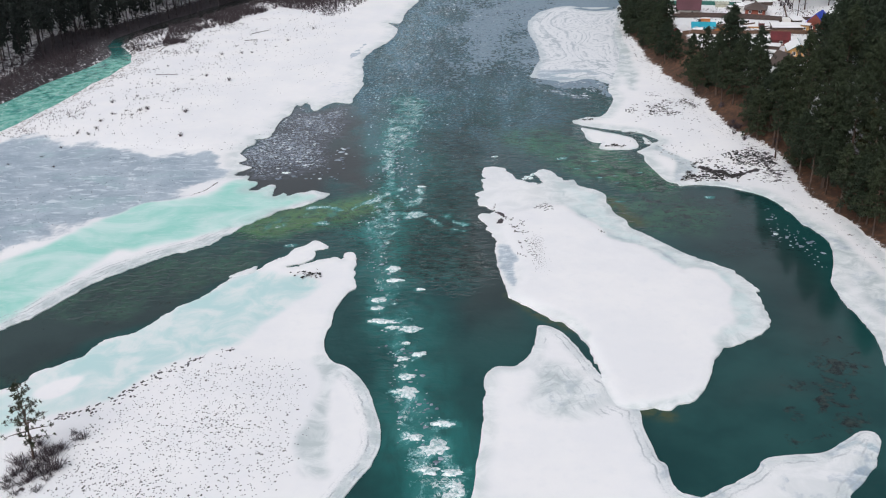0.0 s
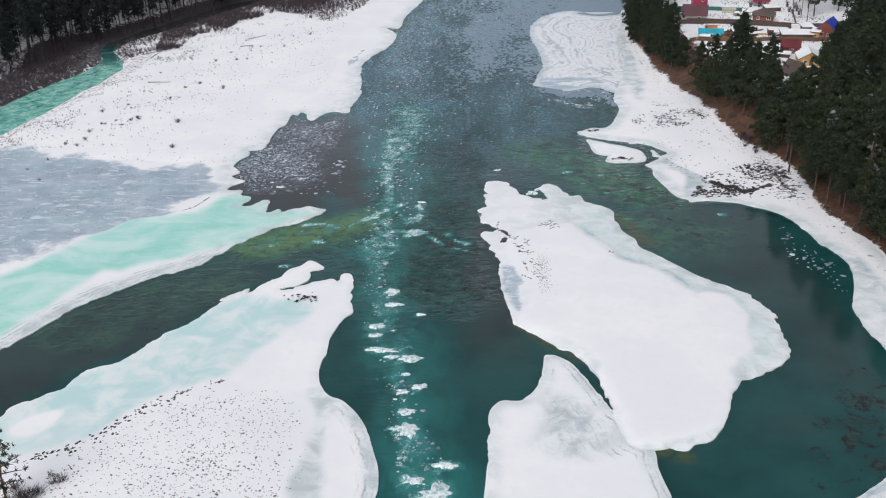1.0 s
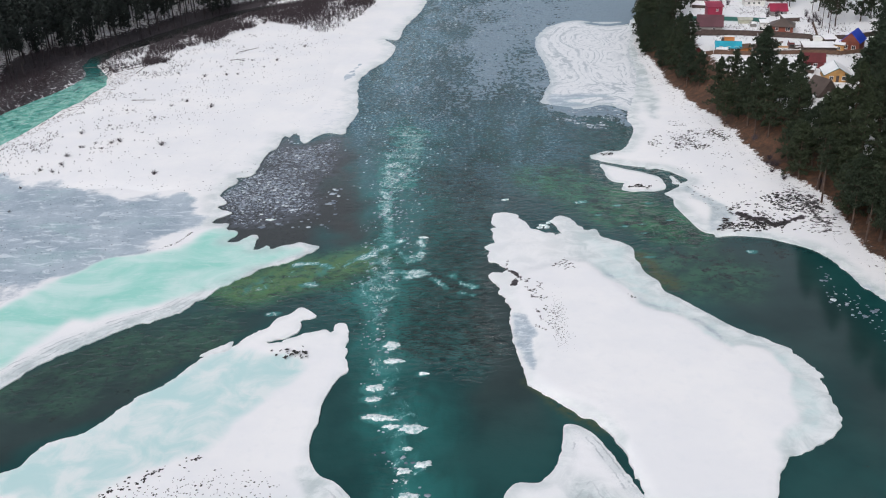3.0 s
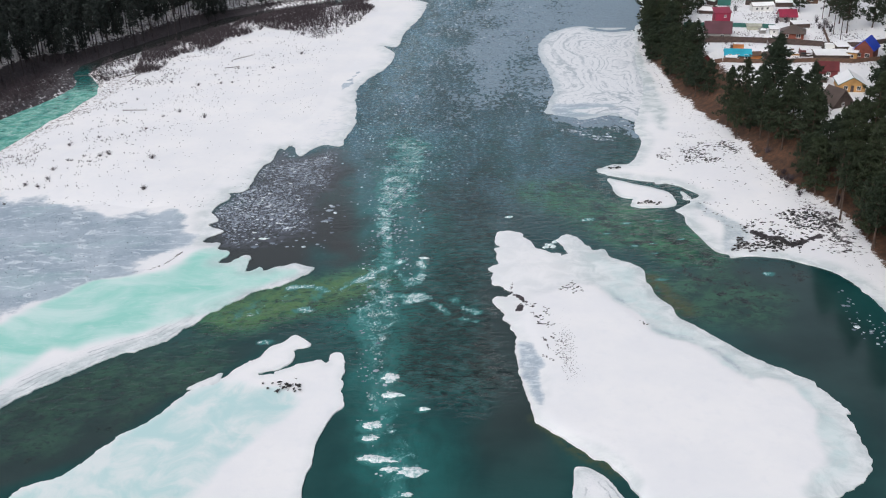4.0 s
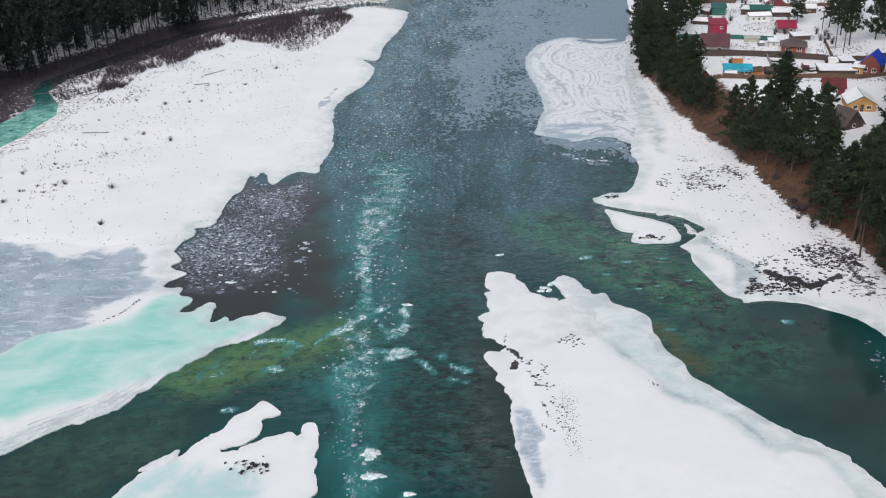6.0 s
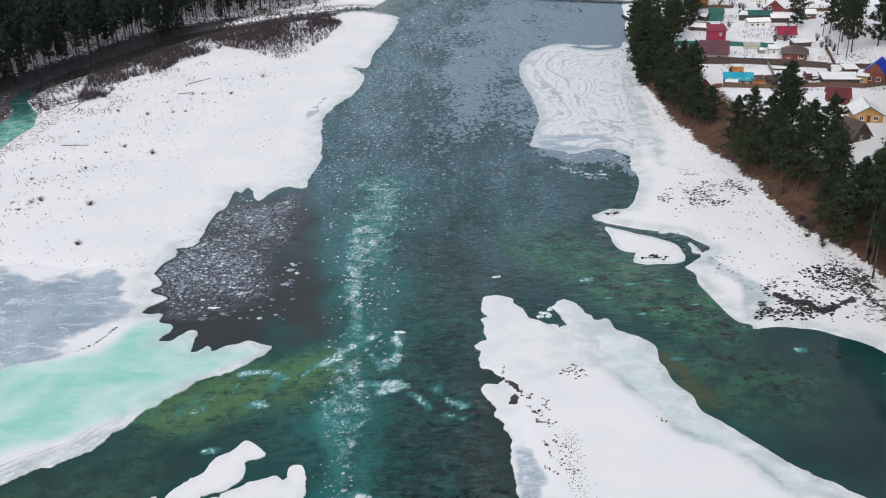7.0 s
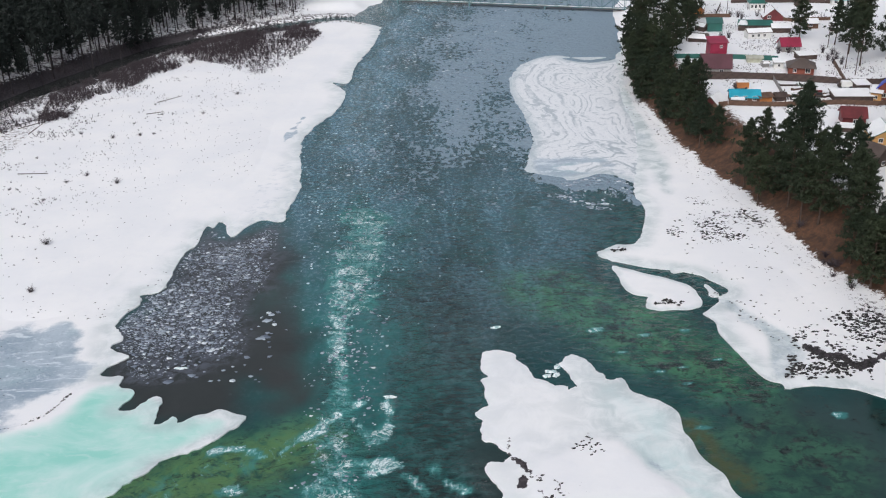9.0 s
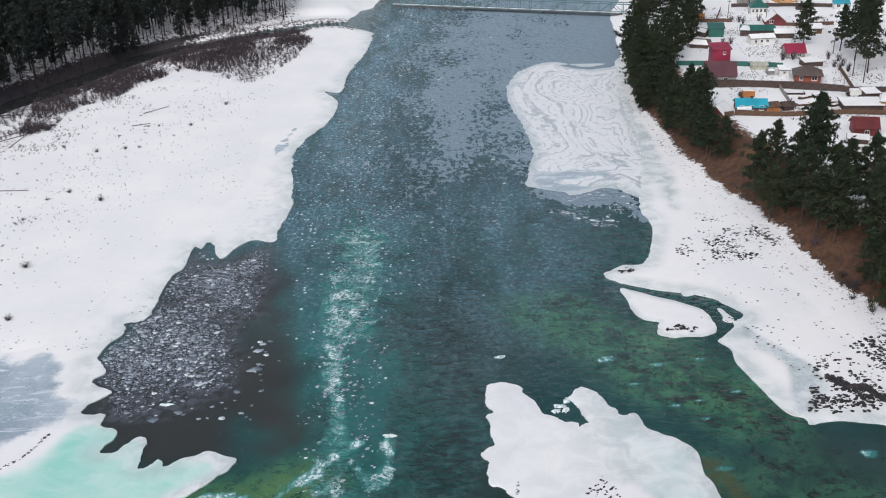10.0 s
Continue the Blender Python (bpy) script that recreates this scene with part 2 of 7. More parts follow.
def snow_material():
    """Snow, bare ice of several kinds, needle litter and soil, by the surface's own attributes."""
    k = Mat("snow_and_ice", 0.75)
    p = k.pos()
    big, mid, fine = k.noise(0.05, 5, 0.6, p), k.noise(0.45, 5, 0.6, p), k.noise(3.0, 4, 0.6, p)
    snow = k.mix(k.ramp(big, 0.35, 0.65), (0.83, 0.84, 0.86), (0.88, 0.88, 0.885))
    snow = k.mix(k.math("MULTIPLY", k.ramp(mid, 0.5, 0.75), 0.35), snow, (0.78, 0.80, 0.83))
    # damp, thinner snow near the water
    damp = k.attr("damp")
    wet = k.mix(k.ramp(k.noise(0.2, 6, 0.65, p, 0.6), 0.35, 0.65), (0.50, 0.57, 0.58), (0.78, 0.815, 0.825))
    c = k.mix(damp, snow, wet)
    # turquoise overflow ice, in cloudy bands
    turq = k.attr("turq")
    tint = k.mix(k.ramp(k.noise(0.075, 5, 0.6, k.pos((0.6, 1.1, 1)), 0.8), 0.36, 0.66), (0.31, 0.69, 0.60), (0.60, 0.81, 0.77))
    tint = k.mix(k.math("MULTIPLY", k.ramp(k.noise(0.5, 5, 0.65, k.pos((0.5, 1.2, 1)), 0.7), 0.5, 0.72), 0.4), tint, (0.72, 0.83, 0.82))
    c = k.mix(turq, c, tint)
    pale = k.attr("pale")
    ptint = k.mix(k.ramp(k.noise(0.14, 6, 0.6, p, 0.7), 0.35, 0.65), (0.50, 0.71, 0.71), (0.74, 0.81, 0.81))
    c = k.mix(pale, c, ptint)
    # drift lines in the frozen slush of the shelf: bands that run with its edge and curl
    swirl = k.attr("swirl")
    curl = k.math("ADD", k.math("MULTIPLY", k.attr("edge"), 0.30), k.math("MULTIPLY", k.noise(0.035, 3, 0.55, k.pos((1.0, 0.55, 1)), 1.2), 9.0))
    band = k.math("PINGPONG", k.math("ADD", curl, k.math("MULTIPLY", k.noise(0.45, 5, 0.7, p), 0.9)), 1.0)
    open_1 = k.ramp(k.noise(0.06, 4, 0.6, k.pos((1.0, 0.6, 1)), 0.5), 0.40, 0.60)
    stint = k.mix(k.math("MULTIPLY", k.ramp(band, 0.34, 0.04), open_1), (0.80, 0.82, 0.84), (0.40, 0.46, 0.50))
    thin = k.math("PINGPONG", k.math("ADD", k.math("MULTIPLY", curl, 2.6), k.math("MULTIPLY", k.noise(0.8, 5, 0.75, p), 1.8)), 1.0)
    stint = k.mix(k.math("MULTIPLY", k.ramp(thin, 0.36, 0.06), k.ramp(k.noise(0.14, 5, 0.7, p), 0.40, 0.56)), stint, (0.44, 0.49, 0.53))
    stint = k.mix(k.math("MULTIPLY", k.ramp(k.noise(1.3, 6, 0.75, k.pos((1.0, 0.6, 1)), 0.6), 0.50, 0.62), 0.45), stint, (0.52, 0.57, 0.61))
    stint = k.mix(k.math("MULTIPLY", k.ramp(k.math("ADD", k.attr("edge"), k.math("MULTIPLY", k.noise(0.25, 5, 0.65, p), 6.0)), 7.0, 3.2), 0.7), stint, (0.44, 0.52, 0.55))
    stint = k.mix(k.math("MULTIPLY", k.ramp(k.noise(0.9, 6, 0.7, p, 0.5), 0.55, 0.66), 0.7), stint, (0.87, 0.88, 0.89))
    c = k.mix(swirl, c, stint)
    # blue-grey bare ice with snow blown over it
    grey = k.attr("grey")
    grey_on = k.ramp(k.math("ADD", grey, k.math("MULTIPLY", k.math("SUBTRACT", k.noise(0.55, 7, 0.74, p, 0.4), 0.5), 1.0)), 0.22, 0.82)
    grey_on = k.math("MULTIPLY", grey_on, k.ramp(grey, 0.02, 0.12))
    gtint = k.mix(k.ramp(k.noise(0.10, 6, 0.65, p, 0.4), 0.35, 0.7), (0.29, 0.37, 0.45), (0.45, 0.53, 0.60))
    gtint = k.mix(k.math("MULTIPLY", k.ramp(k.noise(0.07, 4, 0.6, k.pos((0.7, 1.4, 1)), 0.6), 0.5, 0.7), 0.55), gtint, (0.33, 0.50, 0.52))
    gtint = k.mix(k.math("MULTIPLY", k.ramp(k.noise(0.23, 7, 0.74, k.pos((0.8, 2.0, 1)), 0.9), 0.53, 0.62), 0.85), gtint, (0.69, 0.75, 0.79))
    gtint = k.mix(k.math("MULTIPLY", k.ramp(k.noise(2.2, 5, 0.7, p), 0.52, 0.68), 0.5), gtint, (0.58, 0.65, 0.70))
    gtint = k.mix(k.math("MULTIPLY", k.ramp(k.noise(1.1, 5, 0.75, p, 0.5), 0.42, 0.33), 0.5), gtint, (0.17, 0.23, 0.28))
    c = k.mix(grey_on, c, gtint)
    # pressed-up ridges that follow the water's edge
    along_edge = k.math("PINGPONG", k.math("ADD", k.math("MULTIPLY", k.attr("edge"), 1.5), k.math("MULTIPLY", k.noise(0.4, 5, 0.7, p), 2.2)), 1.0)
    worn = k.ramp(k.noise(0.22, 5, 0.7, p, 0.5), 0.42, 0.60)
    c = k.mix(k.math("MULTIPLY", k.math("MULTIPLY", k.attr("ridge"), worn), k.ramp(along_edge, 0.38, 0.05)), c, (0.40, 0.44, 0.47))
    c = k.mix(k.math("MULTIPLY", k.math("MULTIPLY", k.attr("ridge"), k.ramp(fine, 0.5, 0.65)), 0.4), c, (0.50, 0.54, 0.57))
    # needle litter and soil
    litter = k.attr("litter")
    lt = k.mix(k.ramp(k.noise(0.5, 5, 0.7, p), 0.35, 0.7), (0.050, 0.026, 0.016), (0.145, 0.068, 0.034))
    lt = k.mix(k.ramp(fine, 0.5, 0.7), lt, (0.05, 0.035, 0.028))
    ragged = k.ramp(k.math("ADD", litter, k.math("MULTIPLY", k.math("SUBTRACT", k.noise(0.8, 7, 0.78, p), 0.5), 1.3)), 0.42, 0.56)
    c = k.mix(ragged, c, lt)
    soil = k.attr("soil")
    st = k.mix(k.ramp(k.noise(1.5, 5, 0.7, p), 0.35, 0.7), (0.020, 0.017, 0.021), (0.075, 0.062, 0.068))
    sm = k.ramp(k.math("ADD", soil, k.math("MULTIPLY", k.math("SUBTRACT", k.noise(0.75, 7, 0.75, p), 0.5), 1.9)), 0.48, 0.64)
    c = k.mix(sm, c, st)
    hard = k.math("MAXIMUM", k.math("MAXIMUM", turq, grey), swirl)
    rough = k.ramp(hard, 0.0, 1.0, 0.8, 0.42)
    nb = k.bump(mid, 0.25, 0.20)
    nb = k.bump(fine, 0.05, 0.20, nb)
    return k.done(c, rough, nb)


def water_material():
    """River water: calm grey, deep teal, green shallows over stones, slush and broken white water."""
    k = Mat("river_water", 0.08, 0.0, 0.5)
    k.out.inputs["IOR"].default_value = 1.33
    p, flow = k.pos(), k.pos((1.0, 0.38, 1))
    murk = k.noise(0.05, 4, 0.55, p)
    c = k.mix(k.ramp(murk, 0.35, 0.65), (0.006, 0.046, 0.046), (0.014, 0.070, 0.068))
    c = k.mix(k.attr("calm"), c, k.mix(k.ramp(murk, 0.3, 0.7), (0.027, 0.030, 0.030), (0.038, 0.041, 0.040)))
    # ripple light and shade painted into the colour: pale crests, dark troughs
    ripple_shade = k.math("ADD", k.math("MULTIPLY", k.noise(0.40, 6, 0.66, k.pos((0.9, 0.95, 1)), 0.8), 0.58), k.math("MULTIPLY", k.noise(0.85, 2, 0.5, k.pos((0.5, 1.0, 1)), 0.5), 0.42))
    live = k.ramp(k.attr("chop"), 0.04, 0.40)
    c = k.mix(k.math("MULTIPLY", k.ramp(ripple_shade, 0.50, 0.60), k.math("MULTIPLY", live, 0.34)), c, (0.06, 0.15, 0.155))
    c = k.mix(k.math("MULTIPLY", k.ramp(ripple_shade, 0.49, 0.38), k.math("MULTIPLY", live, 0.92)), c, (0.002, 0.014, 0.015))
    c = k.mix(k.math("MULTIPLY", k.attr("teal"), k.ramp(k.noise(0.22, 5, 0.6, flow, 0.5), 0.3, 0.65, 0.35, 1.0)), c, (0.018, 0.140, 0.132))
    jade_tint = k.mix(k.ramp(k.noise(0.3, 5, 0.65, p, 0.6), 0.35, 0.65), (0.09, 0.38, 0.31), (0.30, 0.62, 0.54))
    jade_tint = k.mix(k.ramp(k.noise(0.5, 6, 0.7, k.pos((1.0, 0.45, 1)), 1.0), 0.56, 0.66), jade_tint, (0.50, 0.72, 0.68))
    c = k.mix(k.attr("jade"), c, jade_tint)
    green = k.attr("green")
    gt = k.mix(k.ramp(k.noise(0.20, 6, 0.65, p, 0.5), 0.35, 0.65), (0.014, 0.066, 0.048), (0.056, 0.190, 0.098))
    gt = k.mix(k.ramp(k.noise(0.6, 5, 0.65, p), 0.53, 0.66), gt, (0.022, 0.034, 0.028))
    gt = k.mix(k.math("MULTIPLY", k.attr("mouth"), k.ramp(k.noise(0.4, 6, 0.7, p, 0.8), 0.32, 0.6)), gt, (0.090, 0.190, 0.072))
    gt = k.mix(k.math("MULTIPLY", k.ramp(k.noise(0.33, 6, 0.7, k.pos((1.0, 1.7, 1)), 1.2), 0.47, 0.36), 0.75), gt, (0.010, 0.026, 0.024))
    c = k.mix(green, c, gt)
    stones = k.attr("stones")
    sm = k.ramp(k.math("ADD", stones, k.math("MULTIPLY", k.math("SUBTRACT", k.noise(0.22, 6, 0.65, p, 0.4), 0.5), 2.2)), 0.6, 0.85)
    c = k.mix(sm, c, k.mix(k.ramp(k.noise(0.9, 4, 0.6, p), 0.4, 0.65), (0.010, 0.020, 0.020), (0.032, 0.050, 0.044)))
    amber = k.attr("amber")
    c = k.mix(k.math("MULTIPLY", amber, k.ramp(k.noise(0.5, 5, 0.6, p), 0.25, 0.6)), c, (0.060, 0.078, 0.036))
    # a thin veil of slush in streaks, thick with pale crumbs
    slush = k.attr("slush")
    cloud = k.ramp(k.noise(0.11, 6, 0.68, flow, 0.6), 0.34, 0.64, 0.25, 1.0)
    c = k.mix(k.math("MULTIPLY", k.math("MULTIPLY", slush, cloud), 0.88), c, (0.085, 0.200, 0.275))
    churn = k.noise(1.1, 5, 0.75, k.pos((0.9, 0.8, 1)), 0.6)
    c = k.mix(k.math("MULTIPLY", slush, k.ramp(churn, 0.46, 0.36, 0.0, 0.75)), c, (0.012, 0.055, 0.070))
    sl = k.math("MULTIPLY", slush, k.ramp(k.math("ADD", churn, k.math("MULTIPLY", cloud, 0.07)), 0.56, 0.66))
    c = k.mix(k.math("MULTIPLY", sl, 0.55), c, (0.30, 0.45, 0.55))
    speck, pick = k.dots(1.0, 0.12, 0.36, k.pos((1.0, 0.85, 1)))
    speck = k.math("MULTIPLY", speck, k.ramp(k.math("SUBTRACT", k.math("MULTIPLY", k.attr("crumb"), cloud), pick), 0.0, 0.05))
    c = k.mix(speck, c, k.mix(k.noise(0.8, 2, 0.5, p), (0.36, 0.52, 0.60), (0.66, 0.78, 0.82)))
    # grey skin of thin ice with dark leads
    skin = k.attr("skin")
    leads = k.math("ADD", k.math("MULTIPLY", k.noise(0.06, 4, 0.6, k.pos((1.0, 0.6, 1)), 0.5), 0.40), k.math("MULTIPLY", k.noise(0.70, 4, 0.6, k.pos((0.9, 0.50, 1)), 0.8), 0.60))
    sk = k.ramp(k.math("ADD", skin, k.math("MULTIPLY", k.math("SUBTRACT", leads, 0.5), 3.6)), 0.48, 0.58)
    sk = k.math("MULTIPLY", sk, k.ramp(skin, 0.03, 0.2))
    c = k.mix(k.math("MULTIPLY", k.math("MULTIPLY", k.ramp(skin, 0.03, 0.4), k.math("SUBTRACT", 1.0, sk)), 0.6), c, (0.010, 0.050, 0.062))
    c = k.mix(k.math("MULTIPLY", sk, 0.92), c, k.mix(k.ramp(k.noise(1.4, 4, 0.6, p), 0.35, 0.65), (0.21, 0.29, 0.36), (0.27, 0.35, 0.42)))
    # a grey film of new ice between the crowded plates
    film = k.math("MULTIPLY", k.attr("film"), k.ramp(k.noise(0.5, 6, 0.7, p, 0.5), 0.38, 0.60))
    c = k.mix(k.math("MULTIPLY", film, 0.75), c, (0.105, 0.115, 0.145))
    # foam: a milky bed, torn wisps, fine bright threads and white crests
    foam = k.attr("foam")
    wisp = k.pos((1.05, 0.6, 1))
    slant = k.pos((1.0, 0.9, 1))
    on = k.ramp(foam, 0.02, 0.22)
    bed = k.math("MULTIPLY", on, k.ramp(k.math("ADD", foam, k.math("MULTIPLY", k.math("SUBTRACT", k.noise(0.16, 5, 0.6, wisp, 0.8), 0.5), 1.9)), 0.32, 0.85))
    c = k.mix(k.math("MULTIPLY", bed, 0.78), c, (0.042, 0.215, 0.205))
    tear = k.math("ADD", k.math("MULTIPLY", k.noise(0.24, 7, 0.72, slant, 1.4), 0.72), k.math("MULTIPLY", k.noise(1.8, 5, 0.75, wisp, 0.6), 0.28))
    fm = k.math("MULTIPLY", on, k.ramp(k.math("ADD", foam, k.math("MULTIPLY", k.math("SUBTRACT", tear, 0.5), 3.8)), 0.62, 0.98))
    c = k.mix(k.math("MULTIPLY", fm, 0.70), c, (0.15, 0.38, 0.39))
    vein = k.math("ABSOLUTE", k.math("SUBTRACT", k.noise(0.50, 5, 0.6, k.pos((0.8, 0.7, 1)), 2.2), 0.5))
    vein = k.math("MULTIPLY", k.ramp(vein, 0.040, 0.010), k.math("MULTIPLY", on, k.ramp(k.math("ADD", foam, k.math("MULTIPLY", k.math("SUBTRACT", k.noise(0.27, 4, 0.6, p), 0.5), 2.4)), 0.72, 1.0)))
    crest = k.math("MULTIPLY", on, k.ramp(k.math("ADD", foam, k.math("MULTIPLY", k.math("SUBTRACT", tear, 0.5), 4.4)), 1.04, 1.17))
    white = k.math("MAXIMUM", crest, k.math("MULTIPLY", vein, 0.9))
    c = k.mix(white, c, (0.72, 0.83, 0.84))
    solid = k.math("MAXIMUM", k.math("MAXIMUM", k.math("MAXIMUM", fm, white), k.math("MAXIMUM", sl, speck)), sk)
    rough = k.ramp(solid, 0, 1, 0.07, 0.62)
    wave = k.bump(k.noise(0.36, 4, 0.55, k.pos((0.85, 1.0, 1)), 0.7), 2.6, k.attr("chop"))
    wave = k.bump(k.noise(0.85, 3, 0.5, k.pos((0.5, 1.0, 1)), 0.5), 1.3, k.attr("chop"), wave)
    wave = k.bump(k.noise(3.2, 3, 0.6, k.pos((0.8, 1.0, 1))), 0.16, k.attr("chop"), wave)
    return k.done(c, rough, wave)


SNOW = snow_material()
WATER = water_material()


def leaf_material(name, a, b):
    k = Mat(name, 0.65, 0.0, 0.3)
    c = k.mix(k.random(), a, b)
    c = k.mix(k.math("MULTIPLY", k.random(True), 0.55), c, tuple(0.45 * v for v in a))
    return k.done(c)


NEEDLES = leaf_material("pine_needles", (0.020, 0.034, 0.019), (0.037, 0.050, 0.023))
NEEDLES_WOOD = leaf_material("wood_needles", (0.012, 0.020, 0.019), (0.020, 0.028, 0.024))
WOOD_BARK = plain("wood_bark", (0.045, 0.037, 0.040), 0.9, grain=2.0, vary=0.5)
NEEDLES_DRY = leaf_material("bronze_needles", (0.06, 0.055, 0.022), (0.085, 0.065, 0.028))
BARK = plain("pine_bark", (0.085, 0.055, 0.042), 0.9, grain=2.0, vary=0.5)
TWIG = leaf_material("bare_twigs", (0.052, 0.042, 0.050), (0.092, 0.072, 0.080))
STONE = plain("dark_stone", (0.038, 0.036, 0.037), 0.85, grain=2.0, vary=0.45)
DRIFT = plain("weathered_driftwood", (0.13, 0.11, 0.10), 0.85, grain=3.0, vary=0.4)


def floe_material():
    k = Mat("floating_ice", 0.55)
    p = k.pos()
    r = k.random(True)
    c = k.mix(k.ramp(r, 0.0, 1.0), (0.12, 0.15, 0.20), (0.38, 0.44, 0.51))
    c = k.mix(k.math("MULTIPLY", k.ramp(r, 0.82, 0.92), k.ramp(k.noise(2.5, 4, 0.6, p), 0.3, 0.6)), c, (0.74, 0.79, 0.81))
    return k.done(c, None, k.bump(k.noise(5, 4, 0.6, p), 0.05, 0.5))


def froth_material():
    k = Mat("slushy_floe_ice", 0.6)
    p = k.pos()
    c = k.mix(k.ramp(k.noise(1.6, 6, 0.7, p, 0.5), 0.36, 0.58), (0.24, 0.42, 0.43), (0.80, 0.85, 0.86))
    return k.done(c, None, k.bump(k.noise(3, 5, 0.7, p), 0.12, 0.7))


FLOE, FROTH = floe_material(), froth_material()

# ---- the land ----
# foot of the wooded bluff along the right bank: (distance upriver, x)
FOOT = [(60.7, 104), (150, 100), (194, 95), (204, 93.5), (214, 92), (223, 90), (247, 89.5), (258, 89), (264, 87.5), (276, 84.5), (283, 82), (299, 80.8), (321, 79.3), (338, 76.5), (354, 74), (381, 73), (402, 72), (427, 74.5), (489, 83.4), (580, 103), (900, 190)]
# the main channel and the flooded flats beside it, under water and ice
BASIN = [(-190, 40), (-188.6, 267.1), (-148.8, 270), (-99.3, 269), (-71.6, 267), (-65.6, 288.5), (-61.7, 308), (-53.8, 325.5), (-46, 342), (-42.1, 368), (-44.1, 390.2), (-38.2, 414.1), (-36.3, 438), (-36.3, 450.4), (-31.5, 476), (-27.7, 504.3), (-25.8, 532.5),
         (-18.1, 539), (-17.2, 551.2), (-24.9, 557.8), (-21.2, 583.9), (-9.8, 620.8), (20, 900), (170, 900), (110.1, 617.4), (92, 553.2), (81.5, 489.4), (76, 461.1), (69.5, 432.6), (67, 396.4), (67.3, 365.7), (65.6, 336.8), (62, 309.7), (60.1, 298), (67.2, 280.5), (70.3, 257.1), (76.4, 244.3), (81.3, 231), (85.4, 214.3), (89.5, 199.6), (88.9, 170.2), (88, 40)]
# side stream along the left woods
STREAM = [(-15.3, 546.5), (-26.9, 554), (-38.4, 556), (-51.9, 550.5), (-70.3, 538.5), (-93.6, 519.9), (-108.2, 504.9), (-120, 482.2), (-128.9, 462.3), (-135.8, 448.1), (-141.7, 435.7), (-146.7, 423.3), (-146.8, 408.9), (-141, 397.3)]
POOL = [(-164.8, 261.2), (-155.6, 296.5), (-148.4, 324.8), (-145.3, 345.2), (-140.3, 363.6), (-137.2, 379), (-138.1, 391.5), (-143, 403.1)]


def wobble(x, y):
    return 0.35 * fbm(x, y, 30, 4, 11) + 0.12 * fbm(x, y, 5, 3, 12)


BASIN_LINE = rounded(BASIN, 3)


def ground_z(x, y):
    x, y = np.asarray(x, float), np.asarray(y, float)
    out = -inside(x, y, BASIN_LINE)
    out = out + 2.0 * fbm(x, y, 16, 4, 13) + 7.0 * fbm(x, y, 26, 4, 14) * step(-66, -76, x) * step(330, 290, y)
    f = [p[0] for p in FOOT]
    g = [p[1] for p in FOOT]
    foot = np.interp(y, f, g) + 1.5 * fbm(x, y, 16, 3, 21)
    high = np.interp(y, [100, 230, 290, 330, 600], [5.0, 6.0, 7.0, 8.0, 8.0])
    right = 0.5 + 0.02 * np.clip(out, 0, 40) + wobble(x, y) * step(0, 12, out) + high * step(-1, 15, x - foot)
    left = 0.55 + 0.02 * np.clip(out, 0, 40) + 1.2 * wobble(x, y) * step(0, 20, out)
    behind = inside(x, y, np.array([(-193.9, 327.8), (-169.7, 374.3), (-165.6, 391.7), (-156.6, 418.5), (-149.6, 435.7), (-141.6, 455.7), (-131.7, 475.7), (-121.9, 494.6), (-110.1, 518.1), (-95.5, 535.9), (-77.1, 555.4), (-51.9, 569.2), (-21.1, 572.7), (-20, 4000), (-4000, 4000), (-4000, 300)]))
    left = left + 2.2 * step(0, 10, behind) + 0.04 * np.clip(behind - 8, 0, 400)
    z = np.where(x > np.interp(y, [0, 300, 600, 900], [20, 20, 45, 90]), right, left)
    z = z * step(-1.0, 9.0, out) - 1.6 * step(3.0, -4.0, out)
    s1 = along(x, y, STREAM) - np.interp(y, [404, 425, 455, 510, 540, 556, 570], [2.2, 4.0, 6.2, 5.6, 5.6, 3.6, 3.0]) + 0.8 * fbm(x, y, 7, 3, 31)
    s2 = along(x, y, POOL) - np.interp(y, [290, 320, 350, 380, 400], [10.0, 10.0, 9.5, 6.5, 2.5]) + 1.0 * fbm(x, y, 7, 3, 32)
    sw = np.minimum(s1, s2)
    return np.where(sw < 3, np.minimum(z, -0.7 + (np.maximum(z, 0.1) + 0.7) * step(-1.5, 3, sw)), z)


def lines(a, b, d, far):
    """Grid lines d apart from a to b, then ever further apart out to the horizon."""
    core = list(np.arange(a, b + d, d))
    out, w = [], d
    while (out[-1] if out else 0) < far:
        w *= 1.35
        out.append((out[-1] if out else 0) + w)
    return np.array([a - v for v in reversed(out)] + core + [core[-1] + v for v in out])


def grid(xs, ys):
    x, y = np.meshgrid(xs, ys)
    n, m = x.shape
    i = np.arange(n * m).reshape(n, m)
    f = np.stack([i[:-1, :-1].ravel(), i[:-1, 1:].ravel(), i[1:, 1:].ravel(), i[1:, :-1].ravel()], 1)
    return x.ravel(), y.ravel(), f


